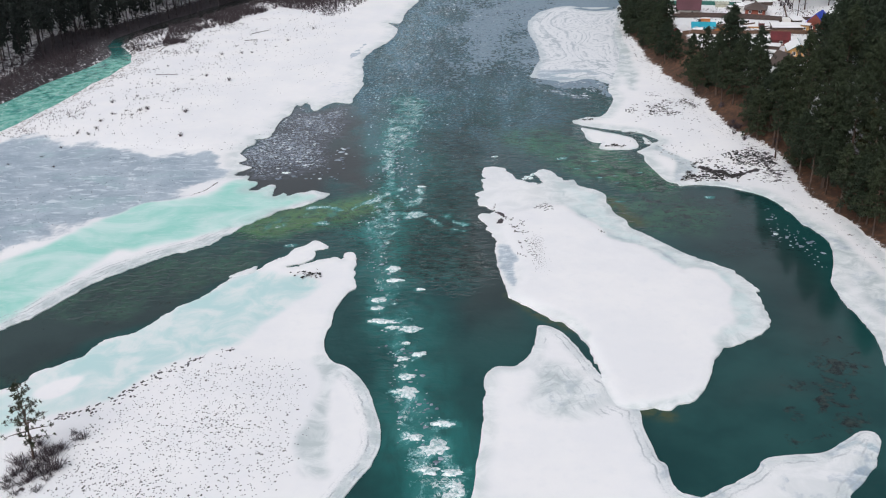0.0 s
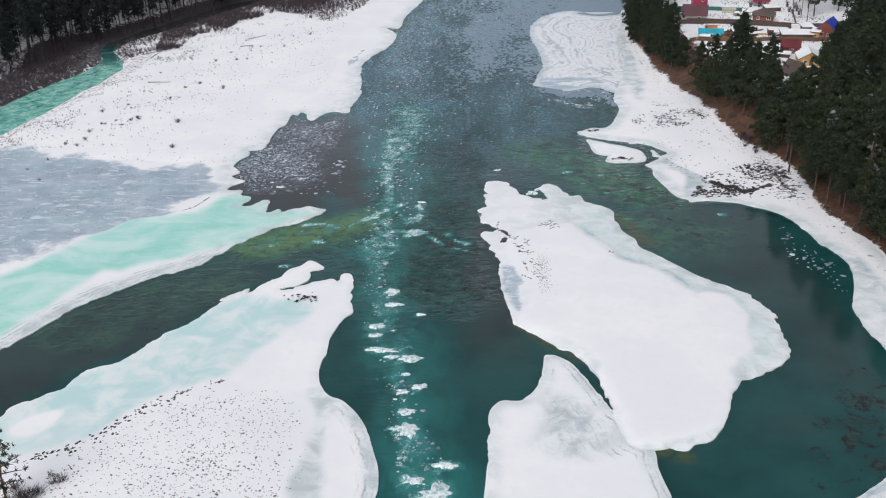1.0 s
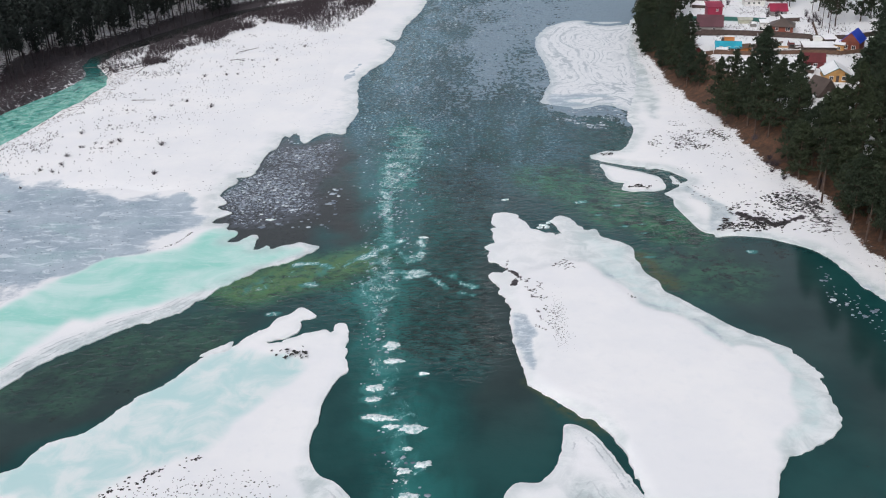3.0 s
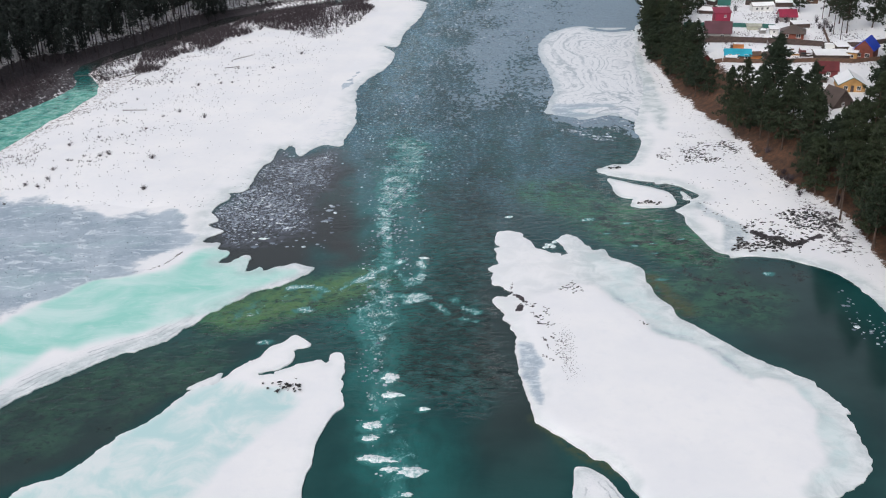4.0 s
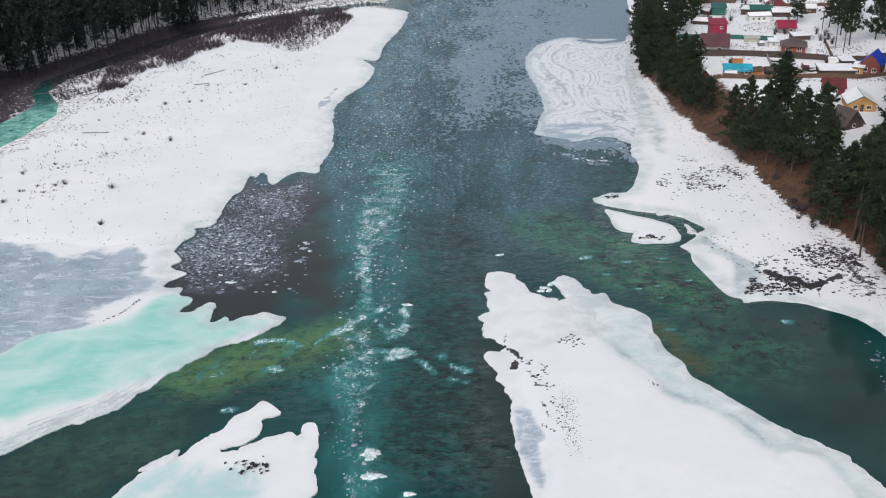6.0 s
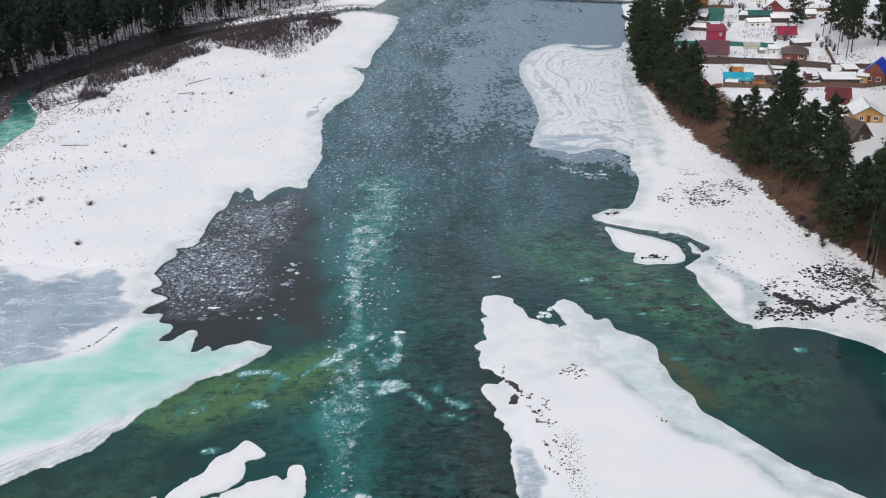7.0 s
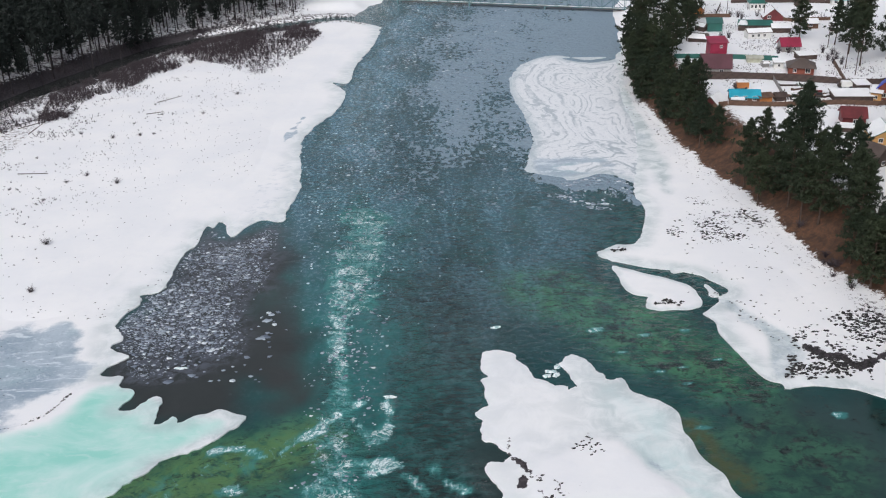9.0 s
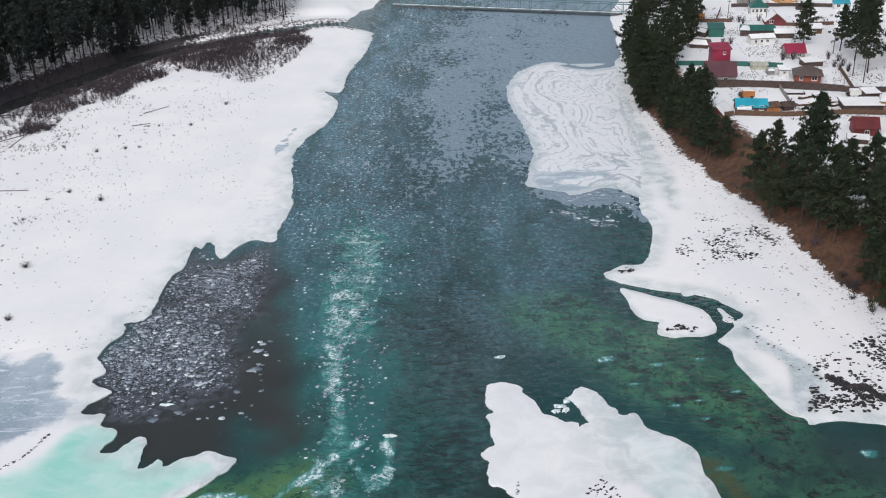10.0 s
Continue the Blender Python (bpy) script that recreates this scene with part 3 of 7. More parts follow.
def soil_at(x, y):
    """Where bare earth, twigs and litter break the snow."""
    thicket = zone(x, y, THICKET, 6, 6, 61)
    brush_bank = step(36, 26, along(x, y, POOL)) * step(300, 316, y) * step(4, -3, x - np.interp(y, [262, 327, 367, 408], [-166, -150, -142, -145]))
    bank = step(17, 9, along(x, y, STREAM)) + brush_bank
    wood = step(-2, 6, inside(x, y, np.array(WOOD)))
    scree = zone(x, y, SCREE, 3, 3, 62) * 0.22 + step(1.3, 0.3, along(x, y, MUD) + 0.9 * fbm(x, y, 3, 3, 64)) * 0.80
    scree = scree * (1 - zone(x, y, CREEK_ICE, 1.0, 0.8, 145))
    scree = scree + zone(x, y, SCREE_SMALL, 6, 8, 63) * 0.34
    toe = step(9, 1, np.abs(x - np.interp(y, [p[0] for p in FOOT], [p[1] for p in FOOT]) + 4)) * 0.33 * step(480, 440, y)
    toe = toe + 0.36 * zone(x, y, [(93.8, 346.4), (164.5, 340.7), (179, 580), (104.9, 580.8)], 8, 3, 65) * step(-0.3, 0.4, fbm(x, y, 14, 4, 66))
    return np.clip(0.50 * thicket + 0.56 * np.clip(bank, 0, 1) + 0.18 * brush_bank + 0.50 * wood + scree + toe, 0, 1.2)


THICKET = [(-123.1, 400.6), (-115.3, 406.9), (-113.8, 432.1), (-104.8, 438.1), (-99.4, 455.5), (-86.4, 476.5), (-73.2, 468.6), (-63.7, 453.1), (-54.4, 457.2), (-45.8, 489.1), (-41, 519.9), (-50.5, 543.6), (-67.8, 543.2), (-82.4, 526.7), (-97.1, 500.5), (-116.3, 466.3), (-131.5, 441.8)]
WOOD = [(-185.9, 337.5), (-167.8, 370.4), (-161.7, 389.7), (-152.7, 416.6), (-137.7, 452.9), (-118, 490.7), (-92.6, 531.1), (-73.2, 550.7), (-50, 567.3), (-40, 700), (-400, 700), (-400, 352)]
SCREE = [(58.7, 237.5), (64.5, 250.7), (69.4, 255.1), (78.2, 259), (87, 262.4), (89.1, 249.2), (86.6, 235.8), (78.8, 234.4), (71.9, 235.9), (65.1, 236.4)]
SCREE_SMALL = [(58.6, 305.3), (64.9, 312.6), (70.8, 310.2), (73.8, 303.4), (69, 296.6), (61.6, 293.2), (57.7, 298.1)]
SCREE_WIDE = [(53.7, 301.5), (59.1, 308.3), (64.4, 316), (72.2, 315), (77.2, 306.3), (77.2, 300), (69, 293.7), (60.7, 291.2), (55.3, 291.2)]
MUD = [(65.9, 247.5), (66.8, 246.5), (68, 244.2), (70.6, 244.2), (72.5, 240), (76.5, 242.1), (79.9, 243.8)]

SLICK = [(68, 430), (69, 412), (67.5, 388), (67, 370), (66, 353), (64, 338), (61, 323), (59.6, 331), (61, 345), (61.4, 361), (62, 379), (63.2, 403), (64, 420)]
BEND_ICE = [(80, 213.4), (83, 206.5), (86.1, 200.1), (87.2, 189.8), (87.8, 176.6), (83, 164.8), (81.4, 174.1), (82.3, 187.4), (83.6, 197.2), (80.6, 203.6)]
CREEK_ICE = [(55.4, 267.3), (57.7, 267.3), (59.4, 263.4), (61.2, 258.5), (64, 253.7), (65.1, 249.2), (64.7, 245.1), (62.2, 241.3), (60.2, 238.5), (57.3, 237.4), (56.9, 239.7), (57.9, 243.6), (59.7, 247.6), (60.5, 251.3), (59.6, 255.2), (57.6, 257.6), (57, 261.2)]
GREY_ICE = [(-130.9, 284.2), (-119.5, 279.3), (-102.7, 273.4), (-86.4, 267.5), (-71.6, 265), (-68.1, 257.2), (-67.7, 244.9), (-76.7, 237.5), (-79.2, 229.7), (-86.2, 223.8), (-92.7, 216.9), (-140.2, 171.1), (-153.9, 249.4), (-148.8, 274.9)]
gx, gy, gf = grid(lines(-200, 170, 1.7, 4300), lines(90, 640, 1.7, 4300))
gz = ground_z(gx, gy)
foot_x = np.interp(gy, [p[0] for p in FOOT], [p[1] for p in FOOT])
litter = step(-4.5, 2.5, gx - foot_x + 2 * fbm(gx, gy, 9, 4, 33)) * step(21, 9, gx - foot_x) * step(510, 450, gy) * 0.80 + 0.34 * step(14, 30, gx - foot_x) * step(300, 270, gy)
bank_litter = 0.42 * step(12, 5, along(gx, gy, [(-148.7, 283.8), (-136.6, 327.7), (-128.5, 361.6), (-128.3, 395.4)])) * step(-20, 0, -along(gx, gy, POOL) + 14)
ground = put("ground", mesh_of("ground", np.stack([gx, gy, gz], 1), gf, SNOW, True, {"grey": np.maximum(0.85 * zone(gx, gy, GREY_ICE, 5, 9, 92), 0.25 * zone(gx, gy, CREEK_ICE, 1.2, 0.8, 145) + 0.6 * zone(gx, gy, BEND_ICE, 1.5, 1.5, 144) * step(-0.5, 0.3, fbm(gx, gy, 7, 4, 147)) + 0.8 * zone(gx, gy, SLICK, 1.6, 2.0, 143) * step(-0.5, 0.3, fbm(gx, gy, 9, 4, 146))), "litter": np.clip(litter + bank_litter, 0, 1), "soil": soil_at(gx, gy)}))
tagged(ground, "snow-covered river banks with needle litter and bare earth", "ground", kind="structure")

# ---- the water ----
RAPID = [(-1.4, 112.8), (-4.5, 122.3), (-6.5, 128.3), (-8.5, 141.3), (-11, 159.2), (-15.1, 182.5), (-17.6, 199.7), (-18.1, 216), (-17.2, 234.6), (-16.3, 255.7), (-16.9, 286.5), (-16.5, 317.2)]
CURL = [(-15.2, 232.1), (-14.2, 228.7), (-12.2, 225.8), (-10.2, 226.7), (-9.3, 230.6), (-9.8, 236.5)]
CRESTS = ([(-16.2, 220.4), (-13.2, 219.9), (-9.7, 220.8), (-7.7, 219.8)], [(-12.7, 217.4), (-9.2, 217.9)], [(-7.2, 216.9), (-5.2, 214.9), (-3.8, 212.5)], [(-2.8, 217.8), (-0.8, 214.9), (1.7, 212.4)], [(-0.8, 210.5), (1.2, 209)], [(-20.6, 237.1), (-19.2, 239.5), (-17.2, 241)], [(-19.6, 231.7), (-17.2, 233.6), (-14.2, 236.5)], [(-19.7, 260.6), (-17.3, 262.5), (-13.3, 265)], [(-17.8, 274.3), (-12.9, 275.7)])
MOUTH_LINE = [(-37.5, 224.9), (-32.5, 225.4), (-27.1, 221.9), (-25.6, 224.4), (-21.6, 228.8), (-18.7, 231.7)]
PATCH = (-17.1, 212.5)
TONGUE = [(-17.3, 266.5), (-11.9, 266), (-9.8, 247.8), (-9.7, 231.1), (-12.2, 227.7), (-14.7, 232.6), (-16.7, 248.3)]
WAVES = [(-13.8, 386.2), (8.4, 350.5), (12.2, 285), (6.4, 259.6), (3.1, 235.9), (1.7, 215.9), (5.2, 199.1), (6.8, 184.8), (-13.6, 185.4), (-15.2, 216.9), (-9.2, 226.2)]
GREEN_WEST = [(-21.6, 226.8), (-27.1, 223.4), (-35, 221), (-44.9, 213.7), (-51.9, 201.4), (-57.9, 194.5)]
BRASH = [(-51.6, 313.6), (-47.6, 306.4), (-42, 309.2), (-38.4, 314.1), (-35.6, 306.9), (-35.6, 285.2), (-37.8, 269.6), (-36.4, 255.6), (-40.6, 251.7), (-46.8, 246.2), (-55.2, 246.9), (-58.9, 255.4), (-61.4, 258.8), (-63.3, 268.2), (-61.1, 278), (-57.1, 284.4), (-56.3, 296), (-54.1, 308.7)]
wx, wy, wf = grid(lines(-180, 100, 0.9, 4300), lines(95, 640, 1.0, 4300))
d_rapid = along(wx, wy, RAPID)
up = wy
blot = fbm(wx, wy, 14, 4, 71)
w_rapid = np.interp(up, [110, 140, 190, 215, 240, 280, 340, 420], [4.2, 3.8, 3.4, 4.8, 5.6, 6.4, 8.4, 12.0])
foam = np.interp(up, [100, 125, 150, 200, 222, 262, 300, 345, 400], [0.70, 0.66, 0.58, 0.54, 0.76, 0.84, 0.78, 0.62, 0.3]) * step(1.45, 0.25, d_rapid / w_rapid + 0.5 * blot + 0.55 * fbm(wx + 0.6 * wy, wy, 7, 4, 86))
tongue = zone(wx, wy, TONGUE, 1.0, 1.0, 76)
foam = foam * (1 - 0.9 * tongue)
curly = fbm(wx, wy, 3.0, 3, 77)
foam = np.maximum(foam, 0.80 * step(1.9, 0.2, along(wx, wy, CURL) + 1.5 * curly))
for crest in CRESTS:
    foam = np.maximum(foam, 0.95 * step(1.6, 0.1, along(wx, wy, crest) + 1.2 * curly))
foam = np.maximum(foam, 0.90 * step(1.7, 0.1, along(wx, wy, MOUTH_LINE) + 1.4 * curly))
foam = np.maximum(foam, 0.62 * step(4.5, 0.5, np.hypot(wx - PATCH[0], (wy - PATCH[1]) * 0.6) + 1.5 * curly))
for fx, fy, fr in ((29.5, 257.3, 4), (38.3, 254.8, 4), (46.4, 255.6, 3), (41.9, 238.1, 3.5), (38, 242.1, 3), (42.3, 243.2, 3), (63.6, 226.7, 4), (41, 225.1, 3.5), (33, 249, 2.5), (49, 245, 2.5), (-33, 215, 5), (-38.5, 202.5, 4)):
    foam = np.maximum(foam, 0.95 * step(0.55 * fr, 0.3, np.hypot((wx - fx) * 0.7, (wy - fy) * 1.3) + 0.8 * blot))
foam = np.maximum(foam, 0.44 * step(6, 0.5, along(wx, wy, GREEN_WEST[:4]) + 2 * blot))
FLOES = [(-3.5, 125.3), (-9, 141.3), (-9.1, 163.1), (-13.6, 189.4), (-14.5, 166.1), (-13.1, 183.9), (-7.6, 179.5), (-7, 153.7), (-9, 146.2), (-16.1, 175), (-0.5, 119.3), (-7, 128.3), (-2, 131.8), (-12.5, 163.6), (-10, 152.2), (-16, 171.6), (0.1, 115.8), (-4.5, 119.8), (-9.5, 157.7), (-0.9, 113.8)]
FLOE_SIZE = ((2.3, 2.4), (2.5, 1.6), (2.2, 1.2), (1.6, 1.6), (3.0, 0.9), (1.7, 0.7), (1.0, 0.5), (1.5, 0.7), (1.3, 1.0), (1.7, 1.1), (1.6, 0.9), (1.7, 0.9), (2.2, 0.9), (1.3, 0.7), (1.2, 0.8), (1.8, 0.7), (1.5, 1.7), (1.6, 0.9), (1.0, 0.5), (1.7, 1.2))
for (fx, fy), (flx, fly) in zip(FLOES, FLOE_SIZE):
    foam = np.maximum(foam, 0.78 * step(2.0, 0.5, np.hypot((wx - fx + 0.4) / flx, (wy - fy) / (fly + 0.3)) + 0.5 * blot))
teal = np.clip(step(2.3, 0.0, d_rapid / (w_rapid + 1.5) + 1.3 * blot + 0.5 * fbm(wx, wy, 5, 3, 70)) * step(420, 330, up), 0, 1)
pool = [(30.9, 132.2), (43.2, 138.7), (61.8, 165.3), (59.2, 185.1), (50.2, 199.9), (41.1, 223.9), (64.1, 232.6), (75.5, 226.1), (76.2, 202.2), (81.7, 195.8), (77, 174.6), (76.7, 156.4), (72.4, 138.1), (64.6, 125.7), (51.3, 121.2), (44.4, 117.3), (35.4, 113.3), (31.9, 116.3)]
bay = [(-34, 244.9), (-34, 233.8), (-43.4, 233.3), (-55.3, 237.8), (-62.2, 248.3), (-62.2, 262.6), (-57.3, 282.2), (-54.3, 310.4), (-47.9, 308.5), (-37.6, 311.4), (-32.6, 299.2), (-28.2, 278.7), (-24.7, 261.6), (-21.7, 246.9), (-22.6, 234.6), (-26.1, 229.3)]
channel = [(-90.5, 164.4), (-79.9, 182.3), (-66.9, 197.1), (-55.9, 205.9), (-44.9, 220.6), (-30.5, 231.3), (-23.1, 230.7), (-22.6, 206.2), (-30.5, 204.7), (-40, 197.4), (-51.9, 182.6), (-58.4, 171.8), (-71.5, 158.9), (-81, 143.5)]
in_pool, in_bay = zone(wx, wy, pool, 6, 4, 72), zone(wx, wy, bay, 5, 4, 73)
in_chan = zone(wx, wy, channel, 2, 2, 74)
calm = np.clip(0.95 * in_bay + 0.46 * in_pool * step(135, 180, up + 25 * blot) * step(82, 70, wx + 4 * blot) + 0.60 * in_chan * step(215, 185, up) + 0.45 * step(30, 8, np.hypot(wx - 2, wy - 265) + 6 * blot) + 0.65 * step(10, 3, np.abs(wx - 8) + 3 * blot) * step(240, 215, up) * step(150, 180, up), 0, 1)
green = 0.9 * np.maximum(step(12, 3, along(wx, wy, GREEN_WEST[:4]) + 5 * blot), 0.35 * step(10, 3, along(wx, wy, GREEN_WEST) + 5 * blot) * step(-0.2, 0.4, fbm(wx, wy, 9, 4, 84)))
green = np.maximum(green, 0.95 * step(18, 4, along(wx, wy, [(23, 273.7), (34.9, 261), (40.9, 249.3), (48.9, 239.5)]) * 1.2 + 6 * blot))
green = np.maximum(green, 0.45 * step(14, 4, along(wx, wy, [(25.3, 227.5), (41.1, 221.5), (54.9, 215.5)]) + 6 * blot))
green = np.maximum(green, 0.5 * step(16, 4, np.hypot(wx - 42, wy - 345) + 6 * blot))
green = np.maximum(green, 0.28 * in_chan * step(-0.1, 0.5, fbm(wx, wy, 16, 4, 75)))
stones = np.maximum(0.55 * step(24, 8, along(wx, wy, [(32.8, 288.4), (42.8, 257.1), (48.9, 235.1), (60.8, 225.3)]) + 5 * blot), 0.72 * in_pool * step(190, 140, up) * step(50, 75, wx + 0.25 * (170 - up)))
stones = np.maximum(stones, 0.45 * step(25, 10, along(wx, wy, [(19, 298.1), (38.4, 327.2)]) + 5 * blot))
stones = np.maximum(stones, 0.38 * in_chan)
amber = step(3.4, 0.4, along(wx, wy, [(39.1, 225.9), (40.7, 217.6), (43.2, 211.7)]) + blot) + step(2.4, 0.3, along(wx, wy, [(10.8, 176.4), (16.8, 167), (21.7, 162)]) + blot) + step(2.6, 0.3, along(wx, wy, [(31.3, 134.7), (34.8, 133.2)]) + blot)
mid = np.interp(up, [290, 330, 400, 500, 620], [-6, -4, 2, 12, 40])
slush = np.interp(up, [225, 262, 300, 345, 400, 640], [0.0, 0.20, 0.52, 0.80, 0.97, 1.0]) * step(62, 22, np.abs(wx - mid) + 6 * blot)
slush = slush * (1 - in_bay)
skin = np.interp(up, [320, 360, 420, 520, 640], [0.0, 0.52, 0.74, 0.80, 0.80]) * step(-26, 14, wx - mid + 10 * blot)
skin = np.maximum(skin, 1.3 * zone(wx, wy, [(47, 461.3), (76, 463), (105, 571.6), (86.2, 582.9), (62, 508.3)], 6, 3, 78))
skin = np.maximum(skin, 0.9 * zone(wx, wy, [(28.5, 342.7), (50, 338.8), (54, 327.2), (52.1, 315.5), (46.2, 327.2), (32.5, 331.1)], 3, 3, 79))
crumb = np.clip(0.85 * slush * step(46, 6, wx - mid + 20 + 8 * blot) + 0.34 * step(1.5, 0.3, d_rapid / w_rapid + 0.6 * blot) * step(222, 250, up), 0, 0.9)
film = zone(wx, wy, BRASH, 3, 3, 85)
leftw = step(-60, -68, wx) * step(275, 285, up)
jade = leftw * step(402, 382, up + 8 * blot) * step(260, 275, up)
foam = np.maximum(foam, leftw * step(9, 2, along(wx, wy, POOL)) * 0.36)
teal = np.maximum(teal, 0.9 * tongue)
teal = np.maximum(teal, leftw * step(430, 400, up))
# chop drives the wave bump and the strength of the painted ripple shading
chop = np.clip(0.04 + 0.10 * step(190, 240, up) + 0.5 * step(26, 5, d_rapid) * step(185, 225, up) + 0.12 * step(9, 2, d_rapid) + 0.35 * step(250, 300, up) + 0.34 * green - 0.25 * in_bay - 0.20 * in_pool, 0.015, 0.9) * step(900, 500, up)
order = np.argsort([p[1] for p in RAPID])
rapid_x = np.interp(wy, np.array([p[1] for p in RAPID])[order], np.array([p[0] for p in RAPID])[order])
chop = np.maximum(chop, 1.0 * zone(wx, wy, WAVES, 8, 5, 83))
chop = chop * (1 - 0.85 * step(-0.3, -1.0, (wx - rapid_x) / w_rapid + 0.2 * blot) * step(205, 225, up) * step(345, 310, up)) * (1 - 0.7 * tongue)
chop = chop * (1 - 0.85 * leftw * step(400, 425, up))
calm = np.maximum(calm, leftw * step(405, 425, up))
wz = 0.16 * fbm(wx, wy, 3.0, 3, 81) * step(1.6, 0.3, d_rapid / w_rapid) * step(430, 300, up) + 0.05 * fbm(wx, wy, 2.5, 2, 82) * chop
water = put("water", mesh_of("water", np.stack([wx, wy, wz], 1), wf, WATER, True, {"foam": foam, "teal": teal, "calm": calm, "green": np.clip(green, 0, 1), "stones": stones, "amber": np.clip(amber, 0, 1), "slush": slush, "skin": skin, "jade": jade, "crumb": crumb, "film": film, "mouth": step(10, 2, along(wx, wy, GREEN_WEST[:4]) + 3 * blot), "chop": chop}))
tagged(water, "cold teal river water with green shallows and slush", "water", kind="structure")

# ---- ice and snow along the river ----
SHORE_SOUTH = [(-33.1, 232.8), (-40, 225.5), (-45.4, 222.1), (-51.9, 213.7), (-55.9, 205.9), (-59.9, 201.5), (-66.9, 197.1), (-73.9, 190.2), (-79.9, 182.3), (-85.9, 169.9), (-90.5, 164.4), (-125.6, 111), (-161.1, 106), (-158.7, 276.9), (-79.5, 280.7), (-73.5, 298.3), (-65.6, 322.6), (-55.8, 346.8), (-53.8, 395), (-48, 418.9), (-45.1, 447.6), (-40.3, 480.8), (-36.4, 518.5), (-34.6, 542.9)]
SHORE_FAR = [(-30.7, 543.8), (-16.7, 535.2), (-17.6, 503.3), (-24.2, 464.1), (-25.6, 441.3), (-31.5, 442.2), (-26.1, 427.4), (-28.5, 405.9), (-33.8, 389.7), (-36.7, 378.6), (-35.7, 363.2), (-33.7, 334.7), (-35.6, 324)]
SHORE_BAY = [(-35.3, 316.8), (-37.3, 315.9), (-41, 317.4), (-44, 314.1), (-46.6, 308.1), (-48.2, 309.9), (-49.8, 315.4), (-51.5, 317.3), (-52.3, 313.8), (-53.9, 315.1), (-54.5, 310.5), (-54.6, 303.8), (-56, 300.8), (-57, 293.1), (-57.1, 287.3), (-57.6, 281.2), (-60.5, 280.7), (-61.6, 278.9), (-60.3, 277.2), (-62.5, 271.8), (-63.5, 267.5), (-62.7, 265.8), (-60.5, 261.7), (-61.8, 258.3), (-57.8, 255.4), (-58.9, 253.4), (-61, 251), (-62, 249.1), (-57.1, 248.1), (-56.8, 245.2), (-54.5, 244), (-53.7, 242.7), (-54.5, 239.8), (-55.4, 237.7), (-53.4, 237.5), (-51.8, 238.8), (-50.2, 240.5), (-48.5, 239.8), (-48.5, 235.4), (-47.6, 233.3), (-46.7, 233.5), (-45.3, 234.6), (-44.1, 232.5), (-42, 234.4), (-39.8, 235.2), (-38, 236.3), (-35.4, 234.9), (-33.1, 232.8)]
LEFT_SHORE = SHORE_SOUTH + SHORE_FAR + SHORE_BAY[:-1]
TURQ = [(-45.9, 237.8), (-55.8, 243.9), (-61.7, 243.9), (-65.3, 234), (-79.2, 230.1), (-84.7, 222.8), (-91.2, 213.5), (-120.1, 161.1), (-140.7, 111), (-110.4, 116), (-82.8, 193.7), (-74.3, 200.6), (-64.8, 206.9), (-54.4, 211.8), (-47.9, 218.1), (-41.4, 227.4), (-36, 229.8)]
PACK = [(-34.6, 315.7), (-41.5, 313.8), (-45, 308), (-47.9, 308.5), (-50.4, 316.3), (-46, 325.5), (-45, 339.5), (-42.5, 355.5), (-35.7, 363.2), (-33.7, 334.7)]
LEADS = [(-46, 364.7), (-43.1, 373.3), (-40.2, 396.4), (-37.7, 399.7), (-40.6, 380.5), (-43.5, 365.6)]


def left_top(x, y, sd):
    high = step(0, 25, sd) * 0.12 * step(262, 285, y)
    return 0.22 + 0.10 * step(0, 1.5, sd) + high + 0.10 * fbm(x, y, 9, 4, 91) * step(0, 4, sd)


def left_extra(x, y, sd):
    grey = zone(x, y, GREY_ICE, 5, 9, 92)
    turq = zone(x, y, TURQ, 2.2, 2.6, 93)
    rim = step(5.0, 0.5, sd) * step(250, 235, y)
    pack = zone(x, y, PACK, 0.8, 1.6, 94)
    return {"ridge": step(6.5, 4.0, sd) * step(0.2, 0.8, sd) * step(214, 204, y), "grey": np.clip(grey * (1 - turq) + 1.0 * zone(x, y, LEADS, 0.5, 2.6, 97) * step(-0.35, 0.15, fbm(x, y, 3.2, 4, 99)) + 0.36 * pack * step(-0.3, 0.3, fbm(x, y, 1.25, 3, 98)), 0, 1), "turq": np.clip(turq - 0.55 * rim, 0, 1), "damp": np.clip(step(7, 0, sd + 2 * fbm(x, y, 6, 3, 95)) * 0.7 + rim, 0, 1)}


tagged(sheet("shore_ice_west", LEFT_SHORE, 0.6, left_top, SNOW, left_extra, (0.45, 4.0)), "snowy shore ice with grey and turquoise overflow", "river ice", kind="structure")

BAR_WEST = [(-81, 143.6), (-77, 148.8), (-74, 151.4), (-70.2, 155), (-67.8, 160.2), (-62.9, 163.4), (-60.3, 167.5), (-57.5, 173.4), (-52.9, 177.9), (-49.3, 185.1)]
BAR_TIP = [(-44.8, 189.2), (-41.1, 194.1), (-38.7, 197.1), (-37.3, 199.7), (-34.7, 202.4), (-33, 204.6), (-29.5, 201.2), (-29.6, 200.7), (-32.2, 199.5), (-32, 196.8), (-32.9, 194.3), (-34.1, 193.1), (-35.4, 192.1), (-37.6, 191.1), (-35.6, 190.7), (-33.1, 192.6), (-30.4, 194.2), (-27.2, 195.2), (-25.5, 194), (-25.6, 196.2), (-24.1, 197.9), (-22.8, 195.6), (-22.3, 192.1), (-22.4, 187.3), (-21.7, 183.4), (-21.2, 180.4), (-22.7, 178.2)]
